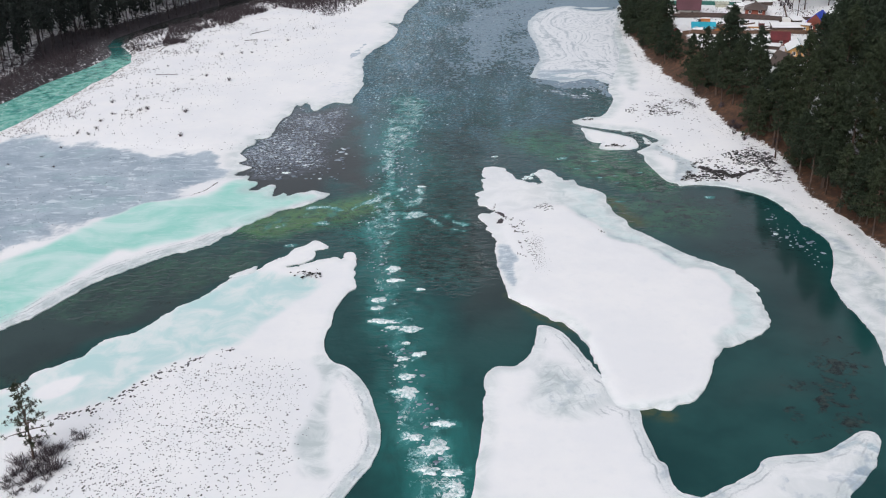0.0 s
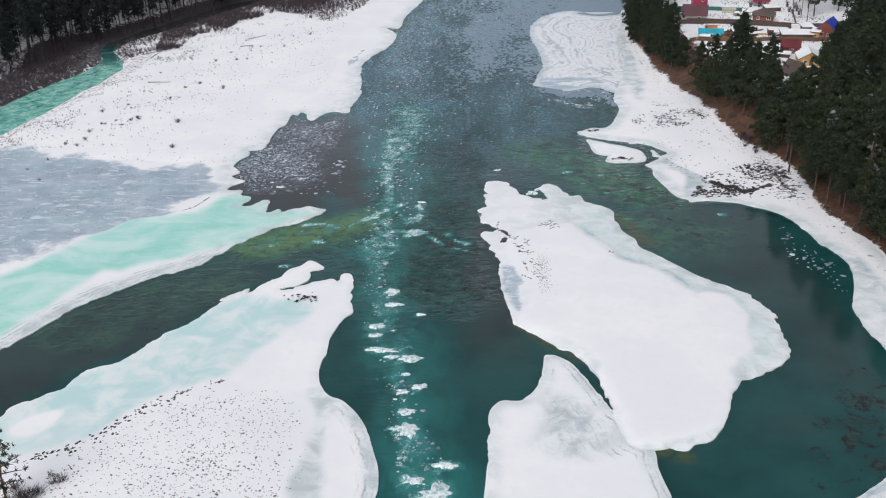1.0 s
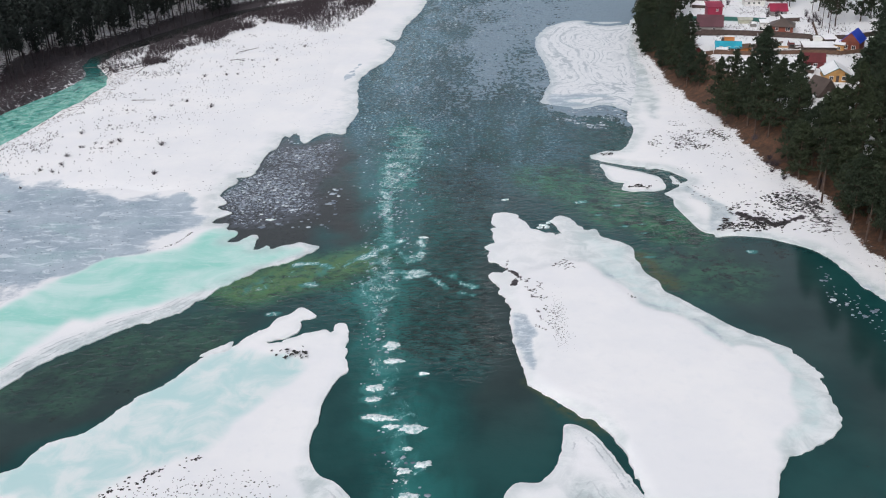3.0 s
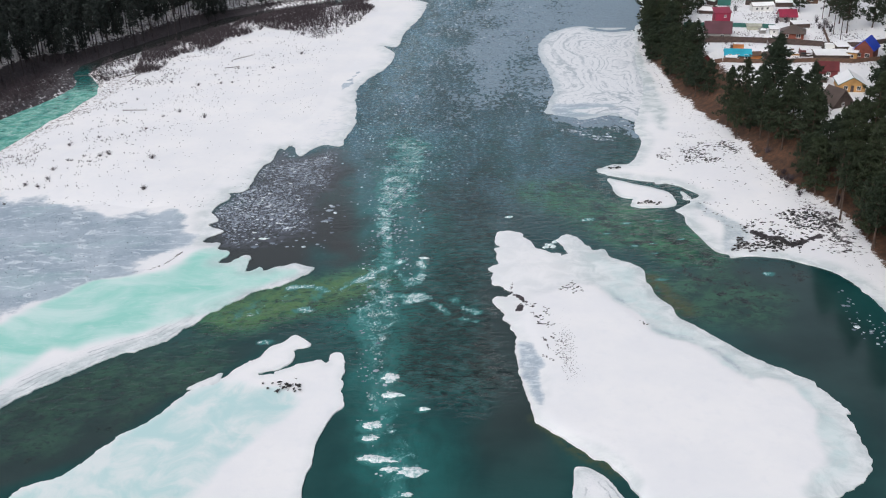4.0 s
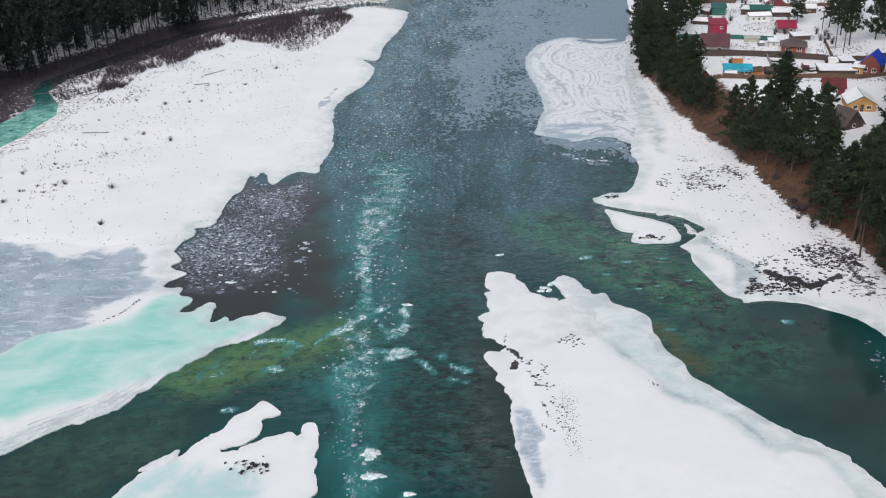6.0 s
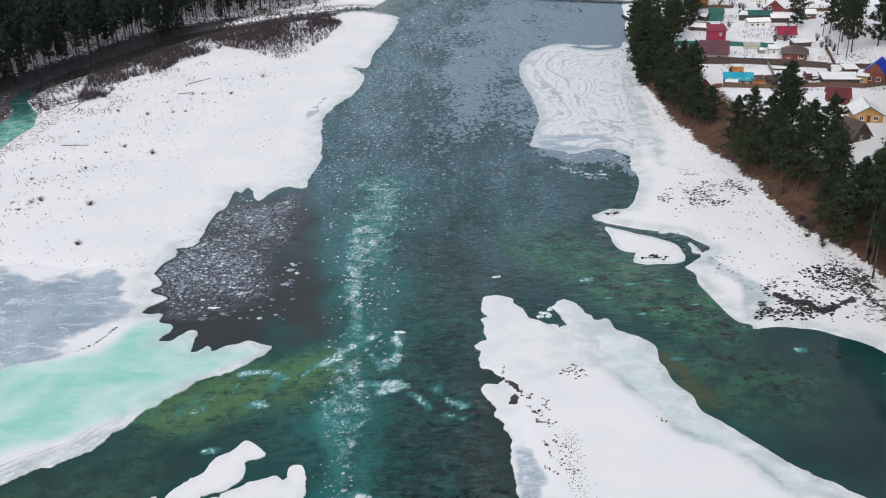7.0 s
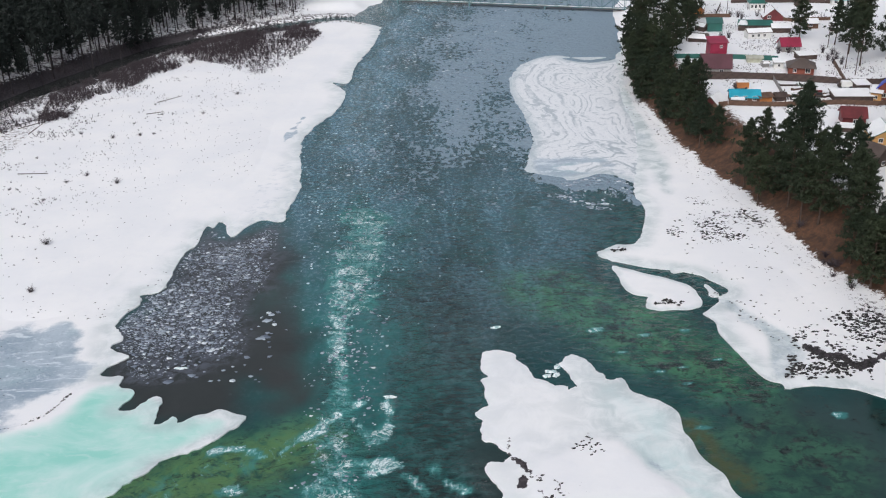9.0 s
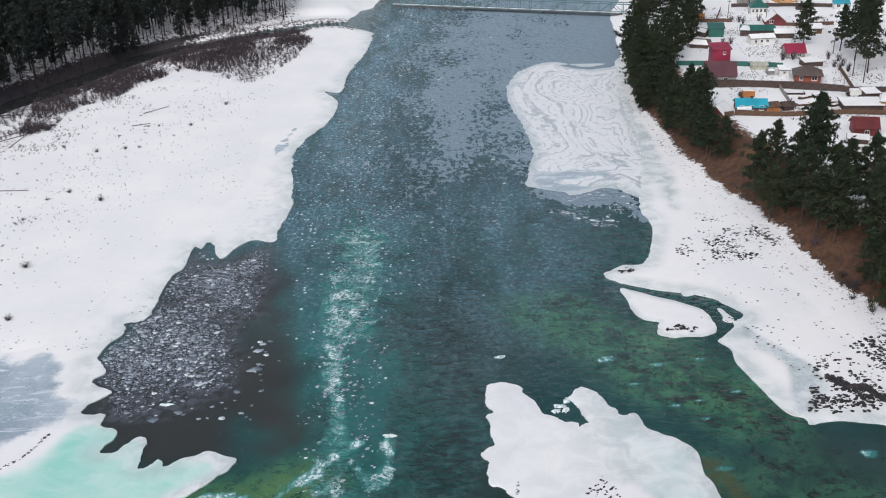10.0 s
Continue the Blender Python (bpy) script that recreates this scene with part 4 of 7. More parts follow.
BAR_EAST = [(-24.5, 171.1), (-24.6, 165.6), (-25.1, 162.5), (-25.2, 157.5), (-23.6, 152.7), (-22.3, 150.8), (-20.5, 149.8), (-18.8, 148), (-16.6, 144.5), (-14.8, 140.2), (-13.3, 133.9), (-12.4, 129.5), (-12.3, 125.3), (-13.2, 121.3), (-14.3, 118.8), (-24, 100), (-40, 85), (-110, 85), (-112.3, 129)]
BAR = BAR_WEST + BAR_TIP + BAR_EAST
BAR_TURQ = [(-80.5, 141.5), (-75.5, 149.4), (-64.9, 162.8), (-51.4, 181.1), (-43.4, 189), (-34, 186), (-30, 183), (-31.5, 176.6), (-38, 167.2), (-42, 157.8), (-51, 151.8), (-56, 146.4), (-60, 139.9), (-70, 135.4), (-78.1, 129), (-100.2, 126)]
BAR_SNOW = [(-72.5, 146.4), (-67.5, 147.9), (-68, 142.9), (-71, 140.4), (-74.5, 141.9)]
BAR_DAMP = [(-23.8, 151.7), (-20.8, 148), (-21.2, 144.5), (-21.7, 140.4), (-21.7, 134.1), (-21.3, 128.2), (-20.2, 122.7), (-19.3, 118.6), (-23, 118.7), (-24.7, 122.8), (-24.9, 129.7), (-24.4, 135.7), (-24, 142.1), (-24.9, 147.2), (-26.2, 152.7)]


def bar_top(x, y, sd):
    return 0.25 + 0.5 * step(2, 22, sd) + 0.12 * fbm(x, y, 10, 4, 101) * step(0, 4, sd) - 0.18 * zone(x, y, BAR_TURQ, 3, 2, 102) - 0.12 * zone(x, y, BAR_DAMP, 2, 1, 108)


def bar_extra(x, y, sd):
    t = zone(x, y, BAR_TURQ, 1.5, 1.4, 103) * (1 - zone(x, y, BAR_SNOW, 0.8, 0.8, 104))
    cool = t * step(150, 128, y + 0.35 * (x + 60))
    ring = step(2.6, 1.6, sd) * step(-27, -18, x) * step(152, 142, y)
    return {"ridge": step(3.4, 2.6, sd) * step(0.2, 0.8, sd) * step(-27, -20, x) * step(152, 142, y), "soil": 0.42 * zone(x, y, [(-66.6, 113.4), (-67.5, 124.4), (-63, 126.9), (-61, 119.9), (-62.5, 114.4)], 2, 2, 110), "pale": np.clip(t - 0.5 * cool, 0, 1), "turq": 0.55 * cool, "damp": np.clip(0.95 * zone(x, y, BAR_DAMP, 1.0, 1.6, 105) + ring * 0.9 + step(2, 0, sd) * 0.3, 0, 1), "grey": np.clip(ring * 0.45 * step(-0.1, 0.3, fbm(x, y, 1.6, 3, 106)) + 0.40 * zone(x, y, BAR_DAMP, 1, 2, 107) * step(-0.3, 0.5, fbm(x, y * 0.5, 5, 4, 109)), 0, 1)}


tagged(sheet("gravel_bar", BAR, 0.55, bar_top, SNOW, bar_extra, (0.25, 3.5)), "snow-covered gravel bar with pale turquoise ice margin", "river bar", kind="structure")

ISLAND_TIP = [(7.5, 249.2), (7.9, 250.4), (9.3, 251), (11.8, 250.9), (13.2, 250.2), (13.6, 249.1), (13.4, 247.9), (14.4, 246.6), (15.2, 244.9), (15.6, 243), (16.5, 241.3), (17.9, 240.2), (19.1, 238.7), (20.7, 238.4), (21.2, 237.1), (22.1, 237.9), (23.5, 237.8), (22.5, 239.5), (21.8, 241.4), (21.5, 243.6), (21, 245.7), (21.8, 246.6), (22.2, 248.1), (23.6, 249.4), (24.6, 248.6), (25.3, 247.1), (26, 245.9), (26.6, 244.1), (28, 241.8), (28.6, 240)]
ISLAND_EAST = [(31, 239.8), (31.7, 236.3), (33.5, 234.4), (35.7, 232.4), (38, 229.1), (37.3, 224.3), (38, 221.7), (38.4, 217.4), (39.5, 214.8), (40.6, 212.6), (40.8, 208.9), (44.2, 203.8), (47.7, 198.1), (50.1, 194.8), (52.9, 191.4), (56.1, 188.3), (59, 185), (60.4, 180.4), (61.8, 176)]
ISLAND_SOUTH = [(61, 174.8), (60.9, 169.2), (60.2, 163.8), (58.5, 160.2), (55.4, 157.5), (52.4, 155.6), (49.2, 153.3), (47, 150.5), (45.3, 147), (44, 143.3), (42.3, 140.3), (39.9, 136.9), (37, 136), (35.6, 134.5), (34, 134.7), (32.8, 135.4), (31.3, 134.8), (27.2, 134.9), (25.5, 138.4), (25.3, 145.9), (25.1, 148.5), (24.2, 154), (22.9, 159.9), (21.3, 162.6), (20.3, 164.7), (18.7, 165.2), (16.8, 167.9), (14.3, 170.8), (11.2, 174.3)]
ISLAND_WEST = [(10.2, 177.8), (10, 180.7), (9.4, 184.5), (8.9, 190.1), (8.8, 197), (9.2, 201.5), (8.7, 204.4), (8, 207.3), (7.1, 209.3), (7.1, 212.4), (5.8, 215), (5.1, 216.8), (6.5, 218.5), (8.1, 218.4), (9.6, 219.7), (8.3, 221.5), (7.3, 223.2), (5.2, 223.8), (5.5, 227.1), (6.1, 229.5), (5.3, 231.7), (7.2, 233.7), (6.9, 235.8), (6.8, 238.9), (6.4, 241.7), (7.7, 242.7), (7, 245.2)]
ISLAND = ISLAND_TIP + ISLAND_EAST + ISLAND_SOUTH + ISLAND_WEST
ISLAND_DRY = [(18.2, 220.5), (21.2, 223.1), (26.7, 222.4), (29.1, 216.7), (32.4, 211.2), (34.3, 207.1), (35, 203.1), (37.1, 201.2), (41.1, 199.2), (44.6, 193.7), (46.7, 187.8), (48.5, 184.6), (49.8, 186.1), (52.5, 186), (55.4, 183.5), (55.9, 177.6), (56.1, 173.4), (55, 170.4), (52.3, 161.9), (49.8, 157), (46.6, 151.4), (43.6, 143.5), (39.7, 137.9), (33.8, 136), (27.4, 135.9), (25.8, 147.5), (23.8, 158.8), (20.5, 167.2), (16.5, 170.7), (13.3, 173.5), (11.6, 177.7), (13.3, 182), (13.4, 193.2), (12.1, 200.4), (11.2, 208.1), (11.6, 214.2), (14.1, 218.5)]
MELT = [(9.3, 200.5), (11.1, 200), (12.4, 198.5), (13.1, 193.2), (13.2, 191.2), (12.2, 190.2), (12.4, 186.7), (12.9, 182.8), (12.6, 179.8), (11.7, 179.1), (10.6, 182.1), (10.5, 186), (9.4, 190), (9.1, 195.1)]


NOTCH = [(9.1, 220.1), (10.3, 218.7), (11.3, 216.4), (11.9, 215.3)]
HOLE = [(10.6, 213.9), (10.3, 212.4)]
SPLITS = ([(12.5, 211.1), (13.8, 208)], [(15.3, 213), (16.2, 210.3)], [(13.6, 206.4), (16.1, 205.5)], [(13.8, 201.2), (14.5, 199.9)], [(14.6, 198.4), (14.8, 197)], [(13.6, 194.9), (15.3, 192.8)], [(9.6, 224.4), (9.2, 221.9)])


def island_top(x, y, sd):
    return 0.28 + 0.12 * step(0, 1.5, sd) + 0.35 * zone(x, y, ISLAND_DRY, 2.0, 0.6, 111) + 0.08 * fbm(x, y, 8, 4, 112) * step(0, 3, sd)


def island_extra(x, y, sd):
    dry = zone(x, y, ISLAND_DRY, 0.9, 2.6, 113)
    # line: shadow beside the dry snow's ridge, painted in as grey
    line = step(1.4, 0.2, np.abs(inside(x, y, rounded(ISLAND_DRY, 3)) + 0.9)) * step(175, 190, y + 0.6 * (x - 50)) * step(2, 8, x - 20)
    crack = 0.95 * np.maximum(step(0.75, 0.35, along(x, y, NOTCH) + 0.5 * fbm(x, y, 2, 2, 116)), step(1.0, 0.5, along(x, y, HOLE)))
    for split in SPLITS:
        crack = np.maximum(crack, 0.62 * step(0.55, 0.2, along(x, y, split) + 0.3 * fbm(x, y, 2, 2, 117)))
    return {"soil": crack, "damp": np.clip((1 - dry) * (0.25 + 0.65 * step(16, 30, x)), 0, 1), "pale": 0.45 * (1 - dry) * step(0.8, 4, sd) * step(22, 34, x), "grey": np.clip(0.7 * zone(x, y, MELT, 1.0, 1.2, 114) + 0.5 * line * step(-0.2, 0.4, fbm(x, y, 5, 3, 115)), 0, 1)}


tagged(sheet("ice_island", ISLAND, 0.55, island_top, SNOW, island_extra, (0.3, 3.0)), "large snow-covered ice island with damp bluish margins", "ice island", kind="structure")

LOW_WEST = [(2.8, 118.2), (3.4, 123.6), (3.9, 129.1), (4.5, 136.6), (4.9, 144.7), (5.8, 147.3), (7.3, 148.7), (10.3, 148.6), (11.8, 150.1), (13.6, 153.4), (14.8, 158.2), (15.4, 162.2), (16.1, 163.2), (18, 162.7), (20.3, 160), (21.9, 156), (23.4, 151.3), (24.4, 148), (25.3, 145.9), (26.8, 143.1), (27.4, 140.4), (28, 136.7), (30, 135.4), (30.4, 133.6), (30.1, 129.9), (30.5, 125.7), (31, 121.7), (31.8, 119.7)]
LOW_EAST = [(32.4, 114.1), (35, 112.7), (36.4, 112.8), (41, 115.6), (45.2, 118.8), (47.2, 121.2), (51.3, 122.1), (56.7, 122.7), (61.4, 126.1), (64.3, 127.9), (66.2, 127.1), (65.6, 123.9), (63.2, 119.7), (60.1, 115.8), (56.7, 112.1), (57, 109), (50, 104), (40, 96), (4, 98)]
SHELF_LOW = LOW_WEST + LOW_EAST
FOLDS = ([(20.1, 157.9), (22.2, 154), (23.6, 149), (25.2, 142.7), (26.2, 139.1)], [(23.9, 133.7), (27.4, 135.9), (31.2, 136.6)], [(27.9, 133.6), (29.1, 129.9), (29.6, 125.6), (30.4, 121)])
SLURRY = [(15.1, 148.3), (18.3, 148.2), (24.1, 143.7), (25, 137.5), (21, 134.1), (16.3, 134.2), (14.2, 137.2)]


def low_top(x, y, sd):
    return 0.26 + 0.14 * step(0, 1.5, sd) + 0.10 * fbm(x, y, 8, 4, 121) * step(0, 3, sd)


def low_extra(x, y, sd):
    ring = step(2.4, 1.2, sd + 0.4 * fbm(x, y, 3, 3, 122)) * step(25, 29, x)
    fold = np.max([step(1.6, 0.5, along(x, y, f)) for f in FOLDS], 0)
    tail = zone(x, y, [(43.9, 110.8), (51.8, 122.7), (61.7, 126.7), (65.7, 121.7), (59.8, 110.7), (50, 102)], 2, 2, 123)
    return {"ridge": np.maximum(fold, np.maximum(0.5 * zone(x, y, SLURRY, 1.0, 1.5, 129), 0.8 * step(3.0, 2.2, sd) * step(0.2, 0.8, sd)) * np.clip(zone(x, y, SLURRY, 1.5, 2.5, 129) + step(25, 29, x) + step(140, 148, y) * step(14, 18, x), 0, 1)), "damp": np.clip(step(3.5, 0.5, sd) * 0.6 + tail * 0.4 + zone(x, y, SLURRY, 3, 3, 124), 0, 1), "grey": np.clip(0.5 * ring * step(-0.3, 0.3, fbm(x, y, 2.0, 3, 125)) + 0.40 * zone(x, y, SLURRY, 1.2, 2.5, 126) * step(-0.1, 0.2, fbm(x, y, 2.2, 4, 127)) + 0.45 * tail * step(0.15, 0.3, fbm(x, y, 4, 4, 128)), 0, 1)}


tagged(sheet("lower_ice_shelf", SHELF_LOW, 0.5, low_top, SNOW, low_extra, (0.12, 4.0)), "smooth snow-covered ice shelf with a frozen slush margin", "river ice", kind="structure")

SHELF_FAR = [(83.1, 471.4), (75.5, 461.6), (69.3, 458.3), (63, 457.8), (55.7, 465.9), (72.7, 464.8), (64.3, 461.5), (58.5, 466.9), (53.5, 470.5), (45.1, 466.1), (38.4, 456.3), (33.1, 440.3), (31.1, 425.1), (31.4, 410.7), (32.3, 394.1), (32.7, 382), (32.2, 370.8), (30.1, 360.5), (28.1, 350.9), (26.5, 344), (30.1, 341.4), (35.1, 338.6), (37.8, 336.1), (42.7, 337.8), (48.4, 339.3), (59.4, 326.7), (65, 349.8), (66.7, 378.2), (67.9, 406.4)]
tagged(sheet("slush_ice_shelf", SHELF_FAR, 0.8, lambda x, y, sd: 0.10 + 0.06 * step(0, 3, sd) + 0.03 * fbm(x, y, 6, 3, 131), SNOW,
             lambda x, y, sd: {"swirl": np.ones_like(x), "grey": 0.75 * zone(x, y, [(29.9, 352.4), (37.2, 353.3), (50.4, 350.8), (53.4, 342.6), (54.4, 332.5), (52.5, 326.7), (42.7, 335.4), (30.4, 338.8)], 2, 3, 132) * step(-0.3, 0.1, fbm(x * 0.45, y, 5, 4, 133))}, (0.4, 5.0)), "grey-white ice shelf of frozen slush in drift lines", "river ice", kind="structure")

SPIT = [(52.1, 325.8), (52.5, 319.7), (52.3, 314.1), (50, 305.3), (47.6, 298.7), (46, 295), (43.6, 294.3), (41, 294.5), (39, 292.5), (36, 290.6), (38.3, 287.1), (42.2, 284.4), (46.6, 281.9), (51.2, 280.6), (54.9, 278.3), (57.1, 275.4), (59.1, 272), (59.1, 269.9), (57.6, 268.7), (56.3, 267.5), (55.8, 265.8), (52.2, 262.2), (51.4, 261.3), (52.8, 258.2), (52.2, 253.7), (53.1, 248.2), (54.1, 243), (55.5, 238), (57.7, 236.3), (57.8, 234.5), (59.4, 234.9), (62.5, 235.2), (66.2, 234.4), (69.6, 233.2)]
BEND = [(72.5, 231), (77, 227), (79.7, 219.5), (81.1, 209.1), (83.5, 202.6), (83.1, 195), (80.5, 186.6), (77.5, 178.8), (76.8, 171.5), (77.6, 164.6), (77.8, 158.1), (77, 152), (75.9, 147.3), (76, 140), (78, 128)]
RIGHT_SHORE = [(83.5, 479.9), (79.7, 472.4), (76, 463.9), (72.4, 440.7), (66.4, 406.9), (64.2, 378.7), (58.7, 350.3)] + SPIT + BEND + [(84, 96), (100, 96), (96, 150.4), (93.4, 199.6), (93.1, 239.4), (88, 255.1), (83.9, 268.8), (81.8, 288.3), (79.6, 307.7), (79.4, 327.1), (79.2, 346.4), (76.7, 394.4), (79.2, 432.6), (85.7, 461)]


def right_top(x, y, sd):
    return 0.24 + 0.12 * step(0, 1.5, sd) + 0.08 * step(3, 16, sd) + 0.06 * fbm(x, y, 8, 4, 141) * step(0, 3, sd) - 0.22 * zone(x, y, CREEK_ICE, 1.5, 1, 142)


def right_extra(x, y, sd):
    slick = zone(x, y, SLICK, 1.6, 2.0, 143)
    bend = zone(x, y, BEND_ICE, 1.5, 1.5, 144)
    return {"damp": np.clip(step(5, 1, sd) * 0.8 + slick + bend + zone(x, y, CREEK_ICE, 0.8, 0.8, 145), 0, 1), "grey": np.clip(0.44 * zone(x, y, CREEK_ICE, 0.8, 0.8, 145) + 0.40 * slick * step(-0.4, 0.4, fbm(x, y, 9, 4, 146)) + 0.5 * bend * step(-0.3, 0.3, fbm(x, y, 5, 4, 147)), 0, 1), "soil": soil_at(x, y)}


tagged(sheet("shore_ice_east", RIGHT_SHORE, 0.7, right_top, SNOW, right_extra, (0.22, 4.0)), "snowy shore ice with a spit and bare patches", "river ice", kind="structure")

ISLET = [(38, 283.6), (40.5, 282.5), (43.7, 280.2), (47.4, 277.6), (50.9, 274.6), (52.5, 271.8), (52.7, 267.4), (51.8, 264.7), (49.1, 263.5), (46.3, 263.7), (43.5, 263.7), (41.5, 265.1), (41.7, 267.6), (42.5, 269.6), (39.9, 270.8), (38.5, 273.8), (38.5, 278.5)]
CAKE = [(55.1, 273.7), (56.2, 272), (56.8, 268.8), (55.4, 268.4), (54.7, 269.7)]
CHIP = [(50, 280.7), (52.3, 280.8), (52.2, 279.7), (50.3, 279.3)]
SLIVER = [(-49.3, 186.8), (-48.3, 188.2), (-46, 190.2), (-44.4, 191.8), (-44.1, 189.7), (-45, 188.1), (-47.6, 187.4)]
for outline, h in ((ISLET, 0.4), (CAKE, 0.3), (CHIP, 0.25), (SLIVER, 0.3)):
    tagged(sheet("ice_islet", outline, h, lambda x, y, sd: 0.2 + 0.14 * step(0, 2, sd) + 0.06 * fbm(x, y, 4, 3, 151), SNOW, lambda x, y, sd: {"damp": step(1.6, 0.2, sd) * 0.7}, (0.2, 3.0)), "small snow-covered ice islet beside the shore", "ice islet", "islets off the spit")

# ---- trees ----
def tube(path, radii, sides=6):
    """A tapering tube along a path: points and four-cornered faces."""
    path, v = np.array(path, float), []
    for p, r in zip(path, radii):
        a = np.arange(sides) * 2 * np.pi / sides
        v.append(np.stack([p[0] + r * np.cos(a), p[1] + r * np.sin(a), np.full(sides, p[2])], 1))
    k = np.arange(sides)
    f = [np.stack([i * sides + k, i * sides + (k + 1) % sides, (i + 1) * sides + (k + 1) % sides, (i + 1) * sides + k], 1) for i in range(len(path) - 1)]
    return np.concatenate(v), np.concatenate(f)


def blades(r, centers, size, count):
    """Tufts of needle blades round the given centres, as triangles."""
    n = len(centers) * count
    c = np.repeat(centers, count, 0) + r.normal(0, size * 0.35, (n, 3))
    d = r.normal(0, 1, (n, 3)) + np.array([0, 0, 0.35])
    d /= np.linalg.norm(d, axis=1)[:, None]
    w = np.cross(d, r.normal(0, 1, (n, 3)))
    w /= np.linalg.norm(w, axis=1)[:, None] + 1e-6
    ln = size * r.uniform(0.6, 1.25, (n, 1))
    v = np.stack([c - w * ln * 0.30, c + w * ln * 0.30, c + d * ln * 1.25], 1).reshape(-1, 3)
    return v, np.arange(n * 3).reshape(-1, 3)


def make_pine(seed, height, base, spread, limbs, tufts, count, size, needles, lean=0.0, ragged=0.42):
    """A pine: a bare tapering trunk with dead stubs, and a crown of limbs that carry tufts of needles."""
    r = np.random.RandomState(seed)
    root = new("pine_tree")
    bend = r.uniform(-0.35, 0.35, 2)
    zs = np.linspace(-0.6, height * 0.97, 9)
    mid = lambda z: np.array([bend[0] * math.sin(z / height * 2.6) + lean * z / height, bend[1] * math.sin(z / height * 3.1), z])
    r0 = height * 0.0125
    v, f = tube([mid(z) for z in zs], np.interp(zs, [-0.6, 1.0, height], [r0 * 1.5, r0, 0.03]), 7)
    vs, fs, tips = [v], [f], []
    k = len(v)
    for i in range(limbs):
        u = (i + r.uniform(0, 1)) / limbs
        z = height * (base + (0.97 - base) * u)
        shape = math.sin(math.pi * min(1, (u + 0.22) / 1.2)) ** 0.7 * (1.0 - 0.22 * u)
        ln = spread * max(0.12, shape) * r.uniform(1 - ragged, 1 + ragged)
        a = i * 2.4 + r.uniform(-0.5, 0.5)
        out = np.array([math.cos(a), math.sin(a), r.uniform(-0.12, 0.38) + 0.35 * u])
        p0 = mid(z)
        ts = np.linspace(0, 1, 4)[:, None]
        path = p0 + out * ln * ts + np.array([0, 0, -0.10 * ln]) * ts**2
        side = np.cross(out, [0, 0, 1])
        w = np.array([0.07, 0.05, 0.035, 0.012])[:, None] * (0.5 + ln / spread)
        v = np.concatenate([path + side * w, path - side * w, path + np.array([0, 0, 1.4]) * w])
        f = []
        for j in range(3):
            for q in range(3):
                q2 = (q + 1) % 3
                f.append((q * 4 + j, q * 4 + j + 1, q2 * 4 + j + 1, q2 * 4 + j))
        vs.append(v)
        fs.append(np.array(f) + k)
        k += len(v)
        for t in r.uniform(0.30, 1.05, tufts):
            off = r.normal(0, 1, 3) * np.array([0.16, 0.16, 0.07]) * ln
            tips.append(p0 + out * ln * t + np.array([0, 0, -0.10 * ln * t * t]) + off)
    for i in range(6):
        z, a = height * r.uniform(0.12, base), r.uniform(0, 6.28)
        p0, out = mid(z), np.array([math.cos(a), math.sin(a), 0.1]) * r.uniform(0.5, 1.4)
        w = 0.035
        v = np.array([p0 + (0, 0, w), p0 + (0, 0, -w), p0 + out * 0.5 + (0, 0, w), p0 + out * 0.5 + (0, 0, -w), p0 + out, p0 + out + (0, 0, -0.01)])
        vs.append(v)
        fs.append(np.array([(0, 1, 3, 2), (2, 3, 5, 4)]) + k)
        k += len(v)
    put("trunk", mesh_of("trunk", np.concatenate(vs), np.concatenate(fs), BARK, True), root)
    tips.append(mid(height))
    v, f = blades(r, np.array(tips), size, count)
    put("crown", mesh_of("crown", v, f, needles), root)
    return root


PINES = [make_pine(i, h, b, s, 46, 10, 16, 0.50, NEEDLES) for i, (h, b, s) in enumerate(((20, 0.20, 4.2), (18, 0.28, 3.8), (22, 0.32, 4.0), (17, 0.14, 4.3), (19.5, 0.24, 4.6), (15, 0.12, 3.8)), 1)]
TALL = [make_pine(50 + i, h, b, sp, 40, 10, 15, 0.52, NEEDLES) for i, (h, b, sp) in enumerate(((27, 0.44, 3.9), (25, 0.38, 4.2), (28, 0.50, 3.7)))]
PINES.append(make_pine(17, 18, 0.25, 3.6, 46, 8, 10, 0.62, NEEDLES_DRY))
RT = np.random.RandomState(5)
fresh = {p.name: True for p in PINES + TALL}


def plant(kind, x, y, scale=1.0, z=None, label="", group="pines", sink=0.0):
    z = float(ground_z(np.array([x]), np.array([y]))[0]) if z is None else z
    m = pose(x, y, z - sink, 0, 0, RT.uniform(0, 360))
    if fresh[kind.name]:
        fresh[kind.name] = False
        kind.matrix_basis = m
        ob = kind
    else:
        ob = copy_thing(kind, m)
    ob.scale = (scale * RT.uniform(0.92, 1.08), scale * RT.uniform(0.92, 1.08), scale)
    return tagged(ob, label, "tree", group)


def spread_points(outline, gap, seed, keep=None, tries=30):
    """Points strewn over an outline, none nearer to another than the gap."""
    r = np.random.RandomState(seed)
    o = np.array(outline, float)
    lo, hi = o.min(0), o.max(0)
    n = int((hi[0] - lo[0]) * (hi[1] - lo[1]) / gap**2 * tries / 10)
    p = r.uniform(lo, hi, (n, 2))
    p = p[inside(p[:, 0], p[:, 1], o) > 0]
    got = np.zeros((0, 2))
    for q in p:
        if not len(got) or ((got - q) ** 2).sum(1).min() > gap * gap:
            got = np.concatenate([got, q[None]])
    return got


